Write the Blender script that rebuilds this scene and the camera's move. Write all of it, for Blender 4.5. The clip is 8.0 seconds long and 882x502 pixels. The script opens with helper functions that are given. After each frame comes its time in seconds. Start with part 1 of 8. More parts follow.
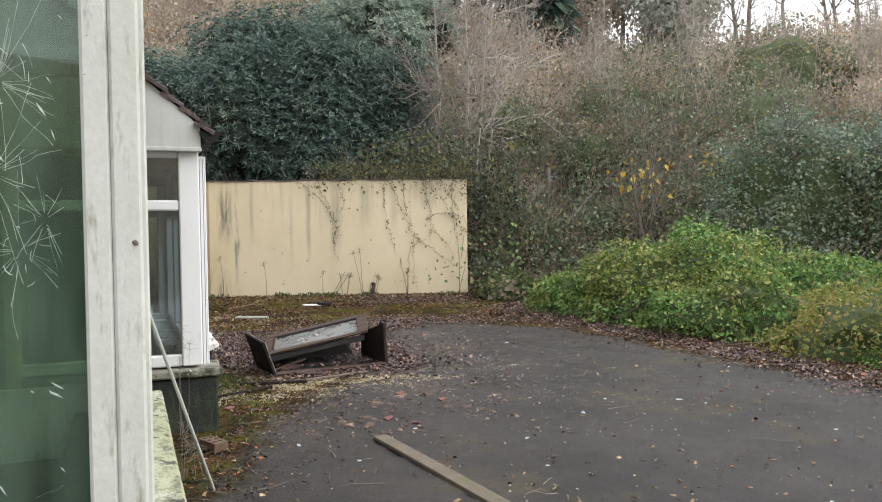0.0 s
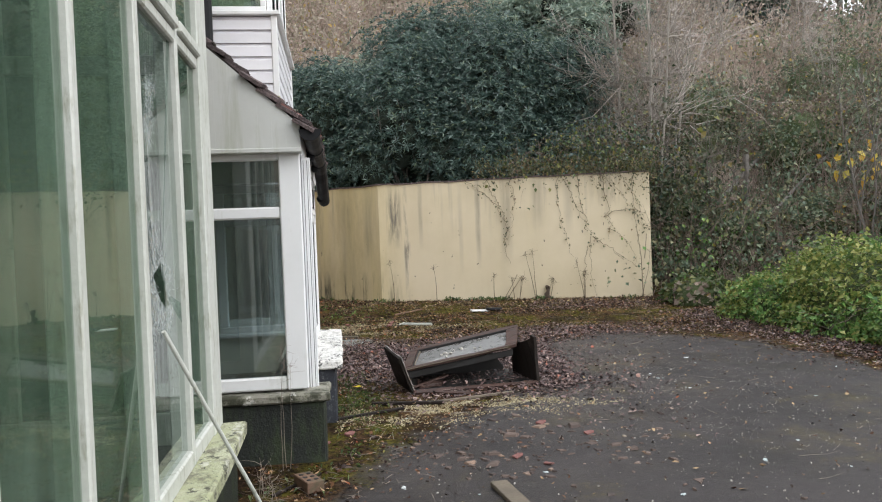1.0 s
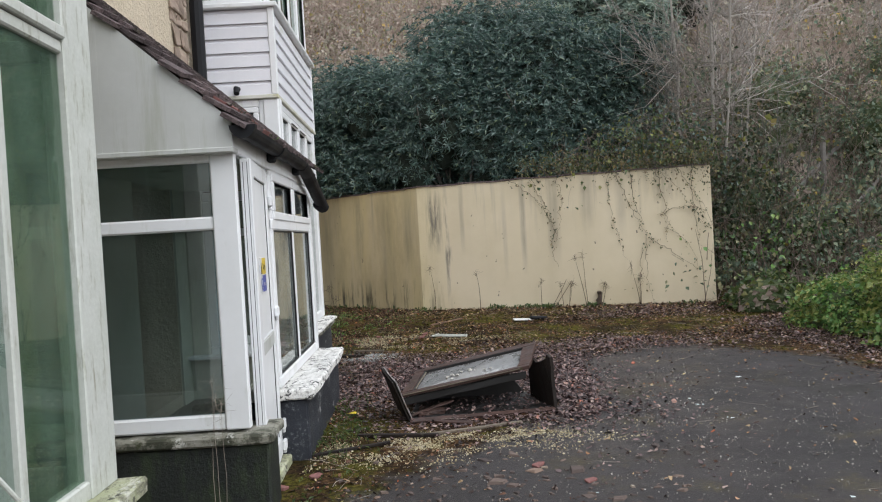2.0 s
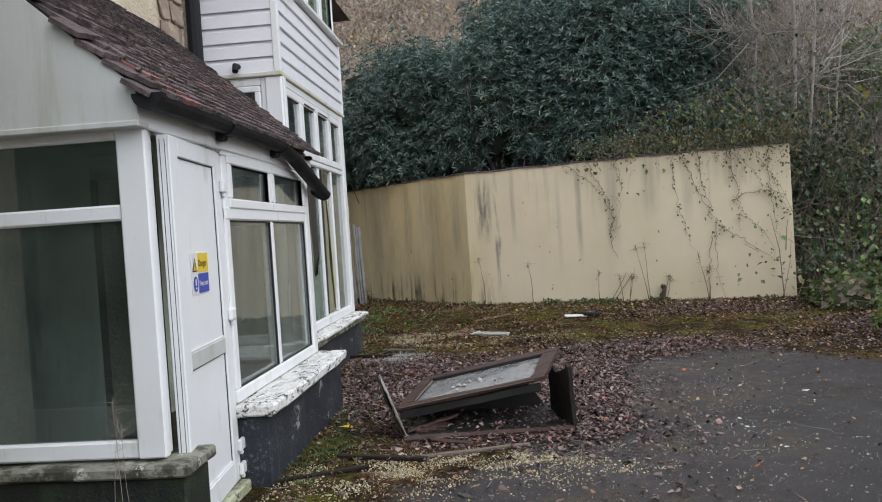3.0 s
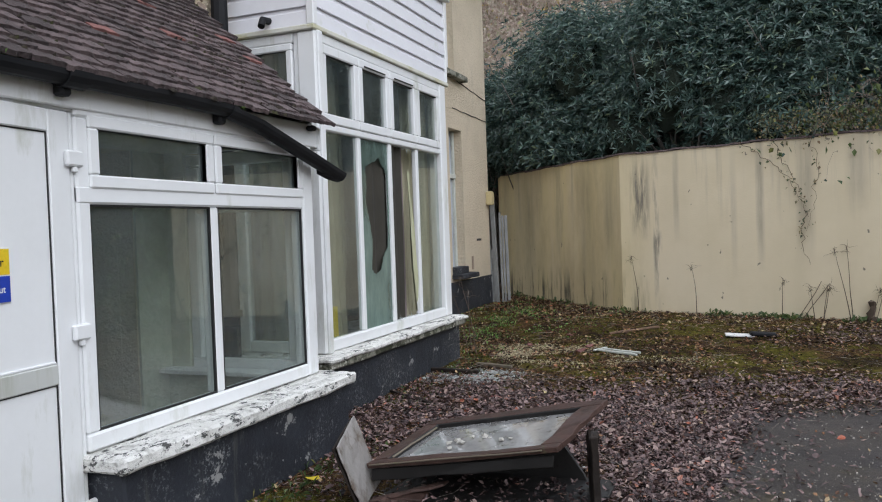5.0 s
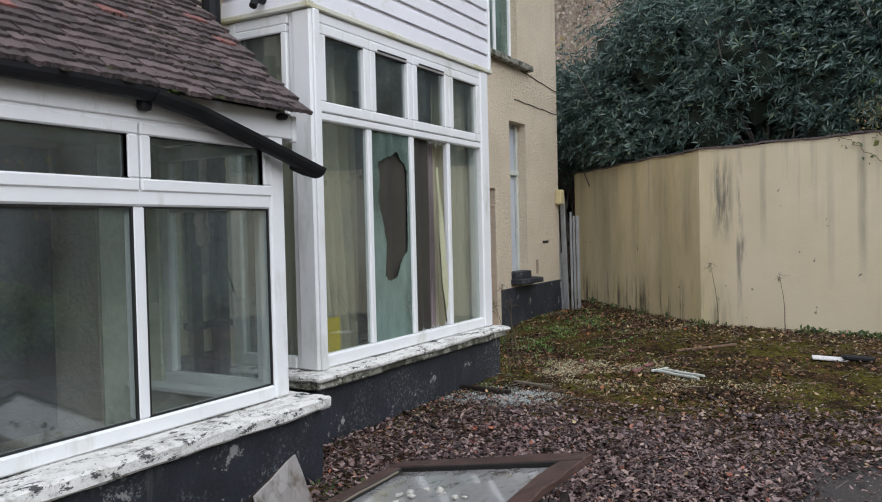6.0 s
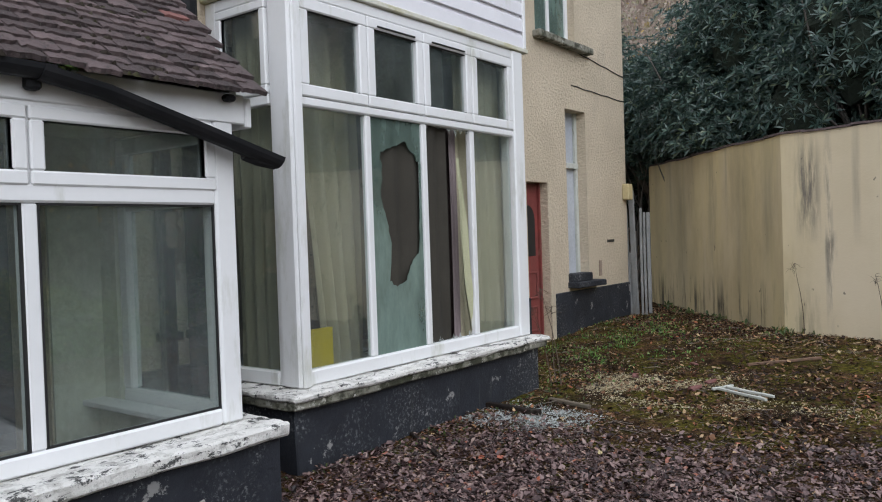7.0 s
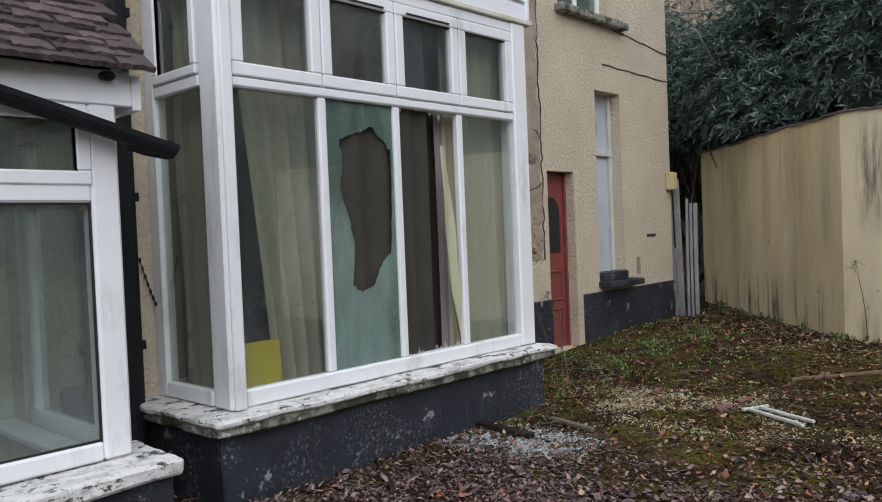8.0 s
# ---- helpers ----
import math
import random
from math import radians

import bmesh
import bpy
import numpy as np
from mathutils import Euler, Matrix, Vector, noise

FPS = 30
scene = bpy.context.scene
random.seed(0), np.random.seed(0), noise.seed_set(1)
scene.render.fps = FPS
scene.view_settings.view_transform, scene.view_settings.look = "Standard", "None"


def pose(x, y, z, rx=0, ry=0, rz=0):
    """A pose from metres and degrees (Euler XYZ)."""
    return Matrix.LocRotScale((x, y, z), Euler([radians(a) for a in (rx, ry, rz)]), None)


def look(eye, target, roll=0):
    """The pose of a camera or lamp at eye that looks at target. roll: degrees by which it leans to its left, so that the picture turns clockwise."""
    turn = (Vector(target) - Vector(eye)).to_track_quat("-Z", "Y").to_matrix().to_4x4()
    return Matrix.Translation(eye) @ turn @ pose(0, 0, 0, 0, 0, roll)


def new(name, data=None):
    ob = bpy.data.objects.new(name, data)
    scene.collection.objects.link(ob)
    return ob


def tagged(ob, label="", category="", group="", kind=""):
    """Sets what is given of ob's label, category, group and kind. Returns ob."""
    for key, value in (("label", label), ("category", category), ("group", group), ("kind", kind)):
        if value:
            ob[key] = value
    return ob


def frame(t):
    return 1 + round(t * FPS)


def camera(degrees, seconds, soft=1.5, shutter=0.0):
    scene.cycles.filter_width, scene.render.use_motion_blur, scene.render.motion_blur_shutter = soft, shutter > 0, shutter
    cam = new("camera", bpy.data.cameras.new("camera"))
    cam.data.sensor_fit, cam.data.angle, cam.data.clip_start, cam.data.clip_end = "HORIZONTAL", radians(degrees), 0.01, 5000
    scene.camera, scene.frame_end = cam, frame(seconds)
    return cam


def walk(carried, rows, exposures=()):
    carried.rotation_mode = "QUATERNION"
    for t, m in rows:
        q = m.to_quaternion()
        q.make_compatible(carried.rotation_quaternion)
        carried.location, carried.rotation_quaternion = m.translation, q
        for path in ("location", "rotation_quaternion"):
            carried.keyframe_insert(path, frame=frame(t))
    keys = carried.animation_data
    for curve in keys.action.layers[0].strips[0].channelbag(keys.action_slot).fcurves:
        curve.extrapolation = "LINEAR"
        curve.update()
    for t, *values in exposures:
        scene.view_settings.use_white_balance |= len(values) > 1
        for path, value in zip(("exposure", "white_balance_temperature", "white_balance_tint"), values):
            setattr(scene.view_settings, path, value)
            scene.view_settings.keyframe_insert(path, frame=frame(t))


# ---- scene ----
cam = camera(58.8, 8.0, soft=1.1)
PATH = [
    (0, (-0.205, -0.373, 1.5), (0.544, 1.481, 1.445), -0.8),
    (0.5, (0.135, 0.014, 1.506), (0.549, 1.969, 1.442), -0.8),
    (1, (0.525, 0.349, 1.525), (0.784, 2.331, 1.479), -2.2),
    (1.5, (0.92, 0.723, 1.553), (1.07, 2.717, 1.521), -3.0),
    (3, (1.928, 2.01, 1.509), (1.761, 4.003, 1.462), -3.7),
    (3.5, (2.204, 2.462, 1.531), (1.89, 4.436, 1.475), -3.8),
    (4, (2.524, 2.934, 1.529), (2.099, 4.887, 1.462), -3.6),
    (4.5, (2.769, 3.416, 1.489), (2.174, 5.324, 1.433), -3.0),
    (5, (3.003, 3.919, 1.496), (2.266, 5.777, 1.443), -2.0),
    (6.5, (3.457, 5.42, 1.516), (2.348, 7.084, 1.471), -1.6),
    (7, (3.512, 5.911, 1.48), (2.306, 7.506, 1.439), -1.9),
    (7.5, (3.537, 6.429, 1.464), (2.273, 7.979, 1.419), -1.8),
    (8, (3.591, 6.905, 1.49), (2.234, 8.373, 1.437), -2.3),
]
walk(cam, [(t, look(eye, target, roll)) for t, eye, target, roll in PATH],
     exposures=[(0.0, 0.80, 6500, 10.0), (1.5, 0.55, 6200, 10.0), (3.0, 0.32, 6050, 11.0), (4.0, 0.30, 5950, 10.5), (4.5, 0.25, 5950, 10.5), (5.0, 0.27, 5950, 10.5), (6.5, 0.25, 6000, 11.0), (8.0, 0.13, 6000, 12.0)])

# ---- light: overcast winter day ----
SUN_UP, SUN_TURN = 42, 122
world = bpy.data.worlds.new("overcast")
scene.world = world
world.use_nodes = True
wn, wl = world.node_tree.nodes, world.node_tree.links
wn.clear()
sky = wn.new("ShaderNodeTexSky")
sky.sky_type, sky.sun_disc = "NISHITA", False
sky.sun_elevation, sky.sun_rotation = radians(SUN_UP), radians(SUN_TURN)
sky.air_density, sky.dust_density, sky.ozone_density = 1.0, 6.0, 1.0
pale = wn.new("ShaderNodeHueSaturation")
pale.inputs["Saturation"].default_value = 0.22
back = wn.new("ShaderNodeBackground")
back.inputs["Strength"].default_value = 0.15
wout = wn.new("ShaderNodeOutputWorld")
wl.new(sky.outputs[0], pale.inputs["Color"])
cloud = wn.new("ShaderNodeMix")
cloud.data_type = "RGBA"
cloud.inputs["Factor"].default_value = 0.72
cloud.inputs["B"].default_value = (9.2, 9.35, 9.6, 1)
wl.new(pale.outputs[0], cloud.inputs["A"])
wl.new(cloud.outputs["Result"], back.inputs["Color"])
wl.new(back.outputs[0], wout.inputs["Surface"])
sun_data = bpy.data.lights.new("sun", "SUN")
sun_data.energy, sun_data.angle, sun_data.color = 0.5, radians(60), (1.0, 0.97, 0.93)
sun = new("sun", sun_data)
su = radians(SUN_TURN)
sun.matrix_world = look((0, 0, 0), (-math.sin(su), -math.cos(su), -math.tan(radians(SUN_UP))))
sun.location = (12, -5, 14)


# ---- materials ----
def nodes_of(name):
    m = bpy.data.materials.new(name)
    m.use_nodes = True
    n = m.node_tree.nodes
    return m, n, m.node_tree.links, n["Principled BSDF"]


def coords(n, l, scale=(1, 1, 1)):
    tc, mp = n.new("ShaderNodeTexCoord"), n.new("ShaderNodeMapping")
    mp.inputs["Scale"].default_value = scale
    l.new(tc.outputs["Object"], mp.inputs["Vector"])
    return mp.outputs["Vector"]


def noise_node(n, l, vec, scale, detail=6, rough=0.6):
    t = n.new("ShaderNodeTexNoise")
    t.inputs["Scale"].default_value, t.inputs["Detail"].default_value, t.inputs["Roughness"].default_value = scale, detail, rough
    l.new(vec, t.inputs["Vector"])
    return t.outputs["Fac"]


def ramp(n, l, fac, stops, mode="LINEAR"):
    r = n.new("ShaderNodeValToRGB")
    r.color_ramp.interpolation = mode
    els = r.color_ramp.elements
    while len(els) < len(stops):
        els.new(0.5)
    for e, (p, c) in zip(els, stops):
        e.position = p
        e.color = (c, c, c, 1) if not hasattr(c, "__len__") else (*c, 1)
    l.new(fac, r.inputs["Fac"])
    return r.outputs["Color"]


def mixed(n, l, fac, a, b, kind="MIX"):
    m = n.new("ShaderNodeMix")
    m.data_type, m.blend_type = "RGBA", kind
    for socket, v in ((m.inputs["Factor"], fac), (m.inputs["A"], a), (m.inputs["B"], b)):
        if hasattr(v, "is_output"):
            l.new(v, socket)
        elif socket == m.inputs["Factor"]:
            socket.default_value = v
        else:
            socket.default_value = (*v, 1)
    return m.outputs["Result"]


def bumped(n, l, bsdf, height, strength=0.3, dist=0.01):
    b = n.new("ShaderNodeBump")
    b.inputs["Strength"].default_value, b.inputs["Distance"].default_value = strength, dist
    l.new(height, b.inputs["Height"])
    l.new(b.outputs[0], bsdf.inputs["Normal"])


def surface(name, a, b, scale=4, rough=(0.5, 0.8), bump=0.2, dist=0.004, fine=60, stain=None, stain_at=(0.55, 0.75),
            stain_scale=(1.5, 1.5, 1.5), metal=0.0, vary=0.0, grain=0.25):
    """A mottled surface: two tones, fine grain, and a stain of its own shape."""
    m, n, l, p = nodes_of(name)
    v = coords(n, l)
    big, small = noise_node(n, l, v, scale), noise_node(n, l, v, fine, 4)
    col = mixed(n, l, ramp(n, l, big, [(0.3, 0.0), (0.7, 1.0)]), a, b)
    col = mixed(n, l, grain, col, ramp(n, l, small, [(0.3, 0.35), (0.7, 1.0)]), "MULTIPLY")
    if stain:
        s = noise_node(n, l, coords(n, l, stain_scale), 1.0, 9, 0.68)
        col = mixed(n, l, ramp(n, l, s, [(stain_at[0], 0.0), (stain_at[1], 1.0)]), col, stain)
    if vary:
        info, hsv = n.new("ShaderNodeObjectInfo"), n.new("ShaderNodeHueSaturation")
        mr = n.new("ShaderNodeMapRange")
        mr.inputs["To Min"].default_value, mr.inputs["To Max"].default_value = 1 - vary, 1 + vary
        l.new(info.outputs["Random"], mr.inputs["Value"])
        l.new(mr.outputs[0], hsv.inputs["Value"])
        l.new(col, hsv.inputs["Color"])
        col = hsv.outputs[0]
    l.new(col, p.inputs["Base Color"])
    l.new(ramp(n, l, big, [(0.3, rough[0]), (0.7, rough[1])]), p.inputs["Roughness"])
    p.inputs["Metallic"].default_value = metal
    if bump:
        bumped(n, l, p, small, bump, dist)
    return m


def leafy(name, stops, rough=0.55, gloss=0.5, through_light=0.25):
    """Leaves: each its own tone out of a ramp, some light passing through."""
    m, n, l, p = nodes_of(name)
    g = n.new("ShaderNodeNewGeometry")
    col = ramp(n, l, g.outputs["Random Per Island"], stops)
    l.new(col, p.inputs["Base Color"])
    p.inputs["Roughness"].default_value = rough
    p.inputs["Specular IOR Level"].default_value = gloss
    if through_light:
        t, mx = n.new("ShaderNodeBsdfTranslucent"), n.new("ShaderNodeMixShader")
        l.new(col, t.inputs["Color"])
        mx.inputs[0].default_value = through_light
        l.new(p.outputs[0], mx.inputs[1])
        l.new(t.outputs[0], mx.inputs[2])
        l.new(mx.outputs[0], n["Material Output"].inputs["Surface"])
    return m


def glass_mat(name, tint, dirt=0.06, dirt_col=(0.35, 0.38, 0.33), dirt_scale=(3, 3, 1.2), base=0.045):
    """Window glass: clear with a sky-like gloss that grows at a slant, and a film of dirt."""
    m, n, l, p = nodes_of(name)
    n.remove(p)
    lw = n.new("ShaderNodeLayerWeight")
    lw.inputs["Blend"].default_value = 0.5
    pw, ma = n.new("ShaderNodeMath"), n.new("ShaderNodeMath")
    pw.operation, ma.operation = "POWER", "MULTIPLY_ADD"
    pw.inputs[1].default_value, ma.inputs[1].default_value, ma.inputs[2].default_value = 5.0, 0.98 - base, base
    l.new(lw.outputs["Facing"], pw.inputs[0])
    l.new(pw.outputs[0], ma.inputs[0])
    clear, gloss, film = n.new("ShaderNodeBsdfTransparent"), n.new("ShaderNodeBsdfGlossy"), n.new("ShaderNodeBsdfDiffuse")
    clear.inputs["Color"].default_value = (*tint, 1)
    gloss.inputs["Roughness"].default_value = 0.015
    film.inputs["Color"].default_value = (*dirt_col, 1)
    m1, m2 = n.new("ShaderNodeMixShader"), n.new("ShaderNodeMixShader")
    d = noise_node(n, l, coords(n, l, dirt_scale), 1.0, 8, 0.65)
    l.new(ramp(n, l, d, [(0.35, dirt * 0.4), (0.75, dirt * 2.2)]), m1.inputs[0])
    l.new(clear.outputs[0], m1.inputs[1])
    l.new(film.outputs[0], m1.inputs[2])
    l.new(ma.outputs[0], m2.inputs[0])
    l.new(m1.outputs[0], m2.inputs[1])
    l.new(gloss.outputs[0], m2.inputs[2])
    l.new(m2.outputs[0], n["Material Output"].inputs["Surface"])
    return m


def flaking_black():
    """Black masonry paint with patches of fine pale salts and flakes."""
    m, n, l, p = nodes_of("flaking_black_paint")
    v = coords(n, l)
    col = mixed(n, l, ramp(n, l, noise_node(n, l, v, 4), [(0.3, 0.0), (0.7, 1.0)]), (0.009, 0.011, 0.017), (0.021, 0.025, 0.034))
    patch = ramp(n, l, noise_node(n, l, v, 2.6, 4, 0.6), [(0.49, 0.0), (0.66, 0.85)])
    speck = ramp(n, l, noise_node(n, l, v, 42, 6, 0.75), [(0.53, 0.0), (0.62, 0.85)])
    col = mixed(n, l, mixed(n, l, 1.0, patch, speck, "MULTIPLY"), col, (0.26, 0.27, 0.27))
    flake = ramp(n, l, noise_node(n, l, v, 4.5, 10, 0.72), [(0.615, 0.0), (0.635, 0.85)])
    col = mixed(n, l, flake, col, (0.30, 0.30, 0.29))
    run = ramp(n, l, noise_node(n, l, coords(n, l, (11, 11, 0.9)), 1.0, 5, 0.6), [(0.62, 0.0), (0.72, 0.5)])
    col = mixed(n, l, run, col, (0.10, 0.10, 0.085))
    l.new(col, p.inputs["Base Color"])
    p.inputs["Roughness"].default_value = 0.68
    bumped(n, l, p, noise_node(n, l, v, 30, 5, 0.7), 0.7, 0.012)
    return m


UPVC = surface("white_upvc", (0.80, 0.81, 0.82), (0.74, 0.75, 0.75), 1.5, (0.3, 0.5), 0.04, 0.002, 30, (0.42, 0.43, 0.34), (0.56, 0.80), (4, 4, 1.2), grain=0.03)
OLD_WOOD = surface("weathered_white_paint", (0.60, 0.615, 0.575), (0.49, 0.51, 0.455), 3, (0.5, 0.75), 0.4, 0.004, 45, (0.27, 0.27, 0.20), (0.55, 0.70), (24, 24, 5), grain=0.16)
CLAD = surface("white_plastic_cladding", (0.79, 0.79, 0.82), (0.71, 0.71, 0.75), 1.2, (0.35, 0.5), 0.05, 0.002, 30, (0.40, 0.42, 0.25), (0.60, 0.85), (3, 3, 3), vary=0.04, grain=0.04)
RENDER = surface("cream_textured_render", (0.675, 0.58, 0.435), (0.575, 0.49, 0.36), 1.3, (0.85, 0.95), 1.0, 0.03, 30, (0.40, 0.345, 0.26), (0.57, 0.80), (2.2, 2.2, 0.7), grain=0.20)
STONE = surface("bare_stone", (0.40, 0.31, 0.24), (0.29, 0.225, 0.18), 5, (0.85, 0.95), 0.8, 0.01, 40, (0.45, 0.40, 0.32), (0.58, 0.72), (6, 6, 6), vary=0.2)
BLACK = flaking_black()
def weathered(name, a, b, layers, vary=0.0, rough=0.85, bump=(0.9, 0.01, 45)):
    """Two tones with layers of lichen, dirt or flaked patches: scale, start, end, depth, colour."""
    m, n, l, p = nodes_of(name)
    v = coords(n, l)
    col = mixed(n, l, ramp(n, l, noise_node(n, l, v, 6), [(0.3, 0.0), (0.7, 1.0)]), a, b)
    if vary:
        info, hsv, mr = n.new("ShaderNodeObjectInfo"), n.new("ShaderNodeHueSaturation"), n.new("ShaderNodeMapRange")
        mr.inputs["To Min"].default_value, mr.inputs["To Max"].default_value = 1 - vary, 1 + vary
        l.new(info.outputs["Random"], mr.inputs["Value"])
        l.new(mr.outputs[0], hsv.inputs["Value"])
        l.new(col, hsv.inputs["Color"])
        col = hsv.outputs[0]
    for scale, start, end, deep, tone in layers:
        spot = noise_node(n, l, coords(n, l, scale), 1.0, 10, 0.72)
        col = mixed(n, l, ramp(n, l, spot, [(start, 0.0), (end, deep)]), col, tone)
    l.new(col, p.inputs["Base Color"])
    p.inputs["Roughness"].default_value = rough
    bumped(n, l, p, noise_node(n, l, v, bump[2], 6, 0.7), bump[0], bump[1])
    return m


SILL = weathered("flaking_white_sill", (0.82, 0.81, 0.78), (0.70, 0.69, 0.65), (((14, 9, 14), 0.50, 0.62, 0.7, (0.33, 0.32, 0.29)), ((15, 8, 18), 0.555, 0.585, 0.95, (0.035, 0.036, 0.034)), ((40, 40, 40), 0.60, 0.64, 0.85, (0.06, 0.06, 0.055))), bump=(1.0, 0.014, 38))
MOSSY_SILL = weathered("mossy_sill", (0.50, 0.51, 0.37), (0.36, 0.38, 0.22), (((10, 6, 10), 0.48, 0.58, 0.85, (0.16, 0.155, 0.11)), ((14, 9, 14), 0.55, 0.60, 0.9, (0.055, 0.055, 0.04)), ((7, 4, 7), 0.56, 0.62, 0.7, (0.66, 0.66, 0.58))), bump=(1.0, 0.012, 38))
GREEN_BLACK = weathered("green_stained_black_paint", (0.007, 0.010, 0.008), (0.013, 0.017, 0.014), (((7, 7, 2.2), 0.48, 0.60, 0.85, (0.030, 0.044, 0.018)), ((16, 16, 5), 0.55, 0.66, 0.6, (0.005, 0.006, 0.005)), ((30, 30, 12), 0.62, 0.68, 0.6, (0.10, 0.11, 0.085))), rough=0.6)
UNDERCOAT = weathered("old_brown_undercoat", (0.45, 0.35, 0.265), (0.36, 0.27, 0.205), (((3, 3, 3), 0.50, 0.60, 0.6, (0.50, 0.44, 0.37)), ((5, 5, 7), 0.56, 0.62, 0.6, (0.25, 0.23, 0.215)), ((14, 14, 14), 0.60, 0.66, 0.7, (0.17, 0.13, 0.10))), bump=(1.0, 0.03, 26))
TILE = weathered("roof_tile", (0.088, 0.064, 0.064), (0.142, 0.107, 0.106), (((26, 26, 26), 0.50, 0.60, 0.7, (0.046, 0.038, 0.038)), ((11, 11, 11), 0.57, 0.65, 0.6, (0.050, 0.050, 0.034)), ((60, 60, 60), 0.60, 0.66, 0.7, (0.26, 0.23, 0.22))), 0.45, 0.85, (1.0, 0.025, 40))
TILE_RED = surface("fresh_red_tile", (0.25, 0.105, 0.092), (0.165, 0.078, 0.07), 9, (0.8, 0.95), 0.4, 0.005, 60, (0.14, 0.09, 0.07), (0.58, 0.7), (12, 12, 12))
GUTTER = surface("black_gutter", (0.009, 0.010, 0.012), (0.018, 0.018, 0.020), 5, (0.5, 0.75), 0.2, 0.002, 40)
GUTTER.node_tree.nodes["Principled BSDF"].inputs["Specular IOR Level"].default_value = 0.22
# Plaster dark in colour to give rooms behind glass their dimness.
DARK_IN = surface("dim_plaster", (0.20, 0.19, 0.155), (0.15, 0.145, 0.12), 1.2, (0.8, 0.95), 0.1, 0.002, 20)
PALE_IN = surface("pale_plaster", (0.70, 0.70, 0.60), (0.56, 0.57, 0.47), 1.5, (0.8, 0.95), 0.1, 0.002, 20, (0.30, 0.30, 0.24), (0.56, 0.74), (2.5, 2.5, 1))
CARPET = surface("dirty_floor", (0.10, 0.09, 0.07), (0.06, 0.055, 0.045), 3, (0.9, 1.0), 0.5, 0.01, 50)
RED_PAINT = surface("faded_red_paint", (0.25, 0.050, 0.042), (0.19, 0.052, 0.045), 4, (0.5, 0.75), 0.25, 0.003, 40, (0.30, 0.16, 0.12), (0.62, 0.75), (6, 6, 3))
PLY = surface("grey_white_board", (0.55, 0.58, 0.62), (0.44, 0.47, 0.52), 2, (0.6, 0.8), 0.15, 0.002, 30, (0.30, 0.29, 0.26), (0.60, 0.8), (3, 3, 1))
BROWN = surface("wet_brown_wood", (0.036, 0.022, 0.018), (0.092, 0.054, 0.044), 9, (0.35, 0.65), 0.4, 0.004, 50, (0.10, 0.11, 0.05), (0.60, 0.74), (5, 5, 5))
BROWN_DARK = surface("rotten_dark_wood", (0.012, 0.0095, 0.008), (0.030, 0.022, 0.018), 9, (0.5, 0.8), 0.5, 0.005, 50, (0.09, 0.08, 0.06), (0.62, 0.74), (7, 7, 7))
LAMINATE = surface("dirty_grey_laminate", (0.34, 0.335, 0.33), (0.25, 0.245, 0.24), 3, (0.12, 0.3), 0.05, 0.001, 30, (0.08, 0.068, 0.052), (0.54, 0.68), (9, 9, 9))
# Near black puts the shade of the open cabinet into its inner wood.
VOID_BLACK = surface("void_black_wood", (0.006, 0.0055, 0.005), (0.014, 0.012, 0.011), 9, (0.45, 0.7), 0.4, 0.004, 50, (0.07, 0.065, 0.055), (0.66, 0.72), (12, 12, 12))
LAMINATE.node_tree.nodes["Principled BSDF"].inputs["Coat Weight"].default_value = 1.0
LAMINATE.node_tree.nodes["Principled BSDF"].inputs["Coat IOR"].default_value = 1.9
for wood in (BROWN, BROWN_DARK):
    wood.node_tree.nodes["Principled BSDF"].inputs["Specular IOR Level"].default_value = 0.2
LOOSE = surface("swollen_chipboard", (0.30, 0.285, 0.27), (0.22, 0.20, 0.185), 4, (0.5, 0.8), 0.5, 0.004, 40, (0.10, 0.075, 0.055), (0.52, 0.66), (7, 7, 7))
# Grey-white paint, darkened further for the shade of the gap.
GREYED = surface("gap_shaded_white_paint", (0.30, 0.305, 0.30), (0.20, 0.205, 0.20), 3, (0.6, 0.85), 0.3, 0.003, 45, (0.13, 0.12, 0.10), (0.52, 0.70), (8, 8, 2))
# White lowered in tone for the gable's shade; the streaks are its own.
GABLE = surface("streaked_dimmed_white_board", (0.55, 0.56, 0.54), (0.47, 0.48, 0.45), 1.5, (0.45, 0.65), 0.1, 0.002, 30, (0.36, 0.37, 0.30), (0.52, 0.74), (9, 9, 0.8), grain=0.05)
CLOTH = surface("pale_torn_cloth", (0.50, 0.50, 0.33), (0.40, 0.41, 0.26), 3, (0.85, 0.95), 0.1, 0.002, 90)
PLANK = surface("grey_plank", (0.17, 0.135, 0.095), (0.12, 0.10, 0.075), 8, (0.6, 0.85), 0.5, 0.004, 60, (0.10, 0.11, 0.05), (0.55, 0.7), (5, 5, 5))
BRICK = surface("old_brick", (0.20, 0.12, 0.075), (0.14, 0.085, 0.06), 20, (0.8, 0.95), 0.5, 0.003, 90, (0.07, 0.07, 0.04), (0.5, 0.65), (9, 9, 9))
LEDGE = weathered("mossy_cement", (0.30, 0.29, 0.25), (0.15, 0.15, 0.10), (((6, 6, 6), 0.48, 0.56, 0.9, (0.035, 0.037, 0.022)), ((9, 9, 9), 0.57, 0.60, 0.9, (0.56, 0.55, 0.50)), ((16, 16, 16), 0.56, 0.64, 0.8, (0.055, 0.065, 0.025))), bump=(0.9, 0.012, 40))
DRIP = surface("algae_stained_board", (0.66, 0.655, 0.60), (0.58, 0.57, 0.46), 3, (0.5, 0.7), 0.1, 0.002, 30, (0.40, 0.37, 0.14), (0.52, 0.68), (3, 2, 6), grain=0.06)
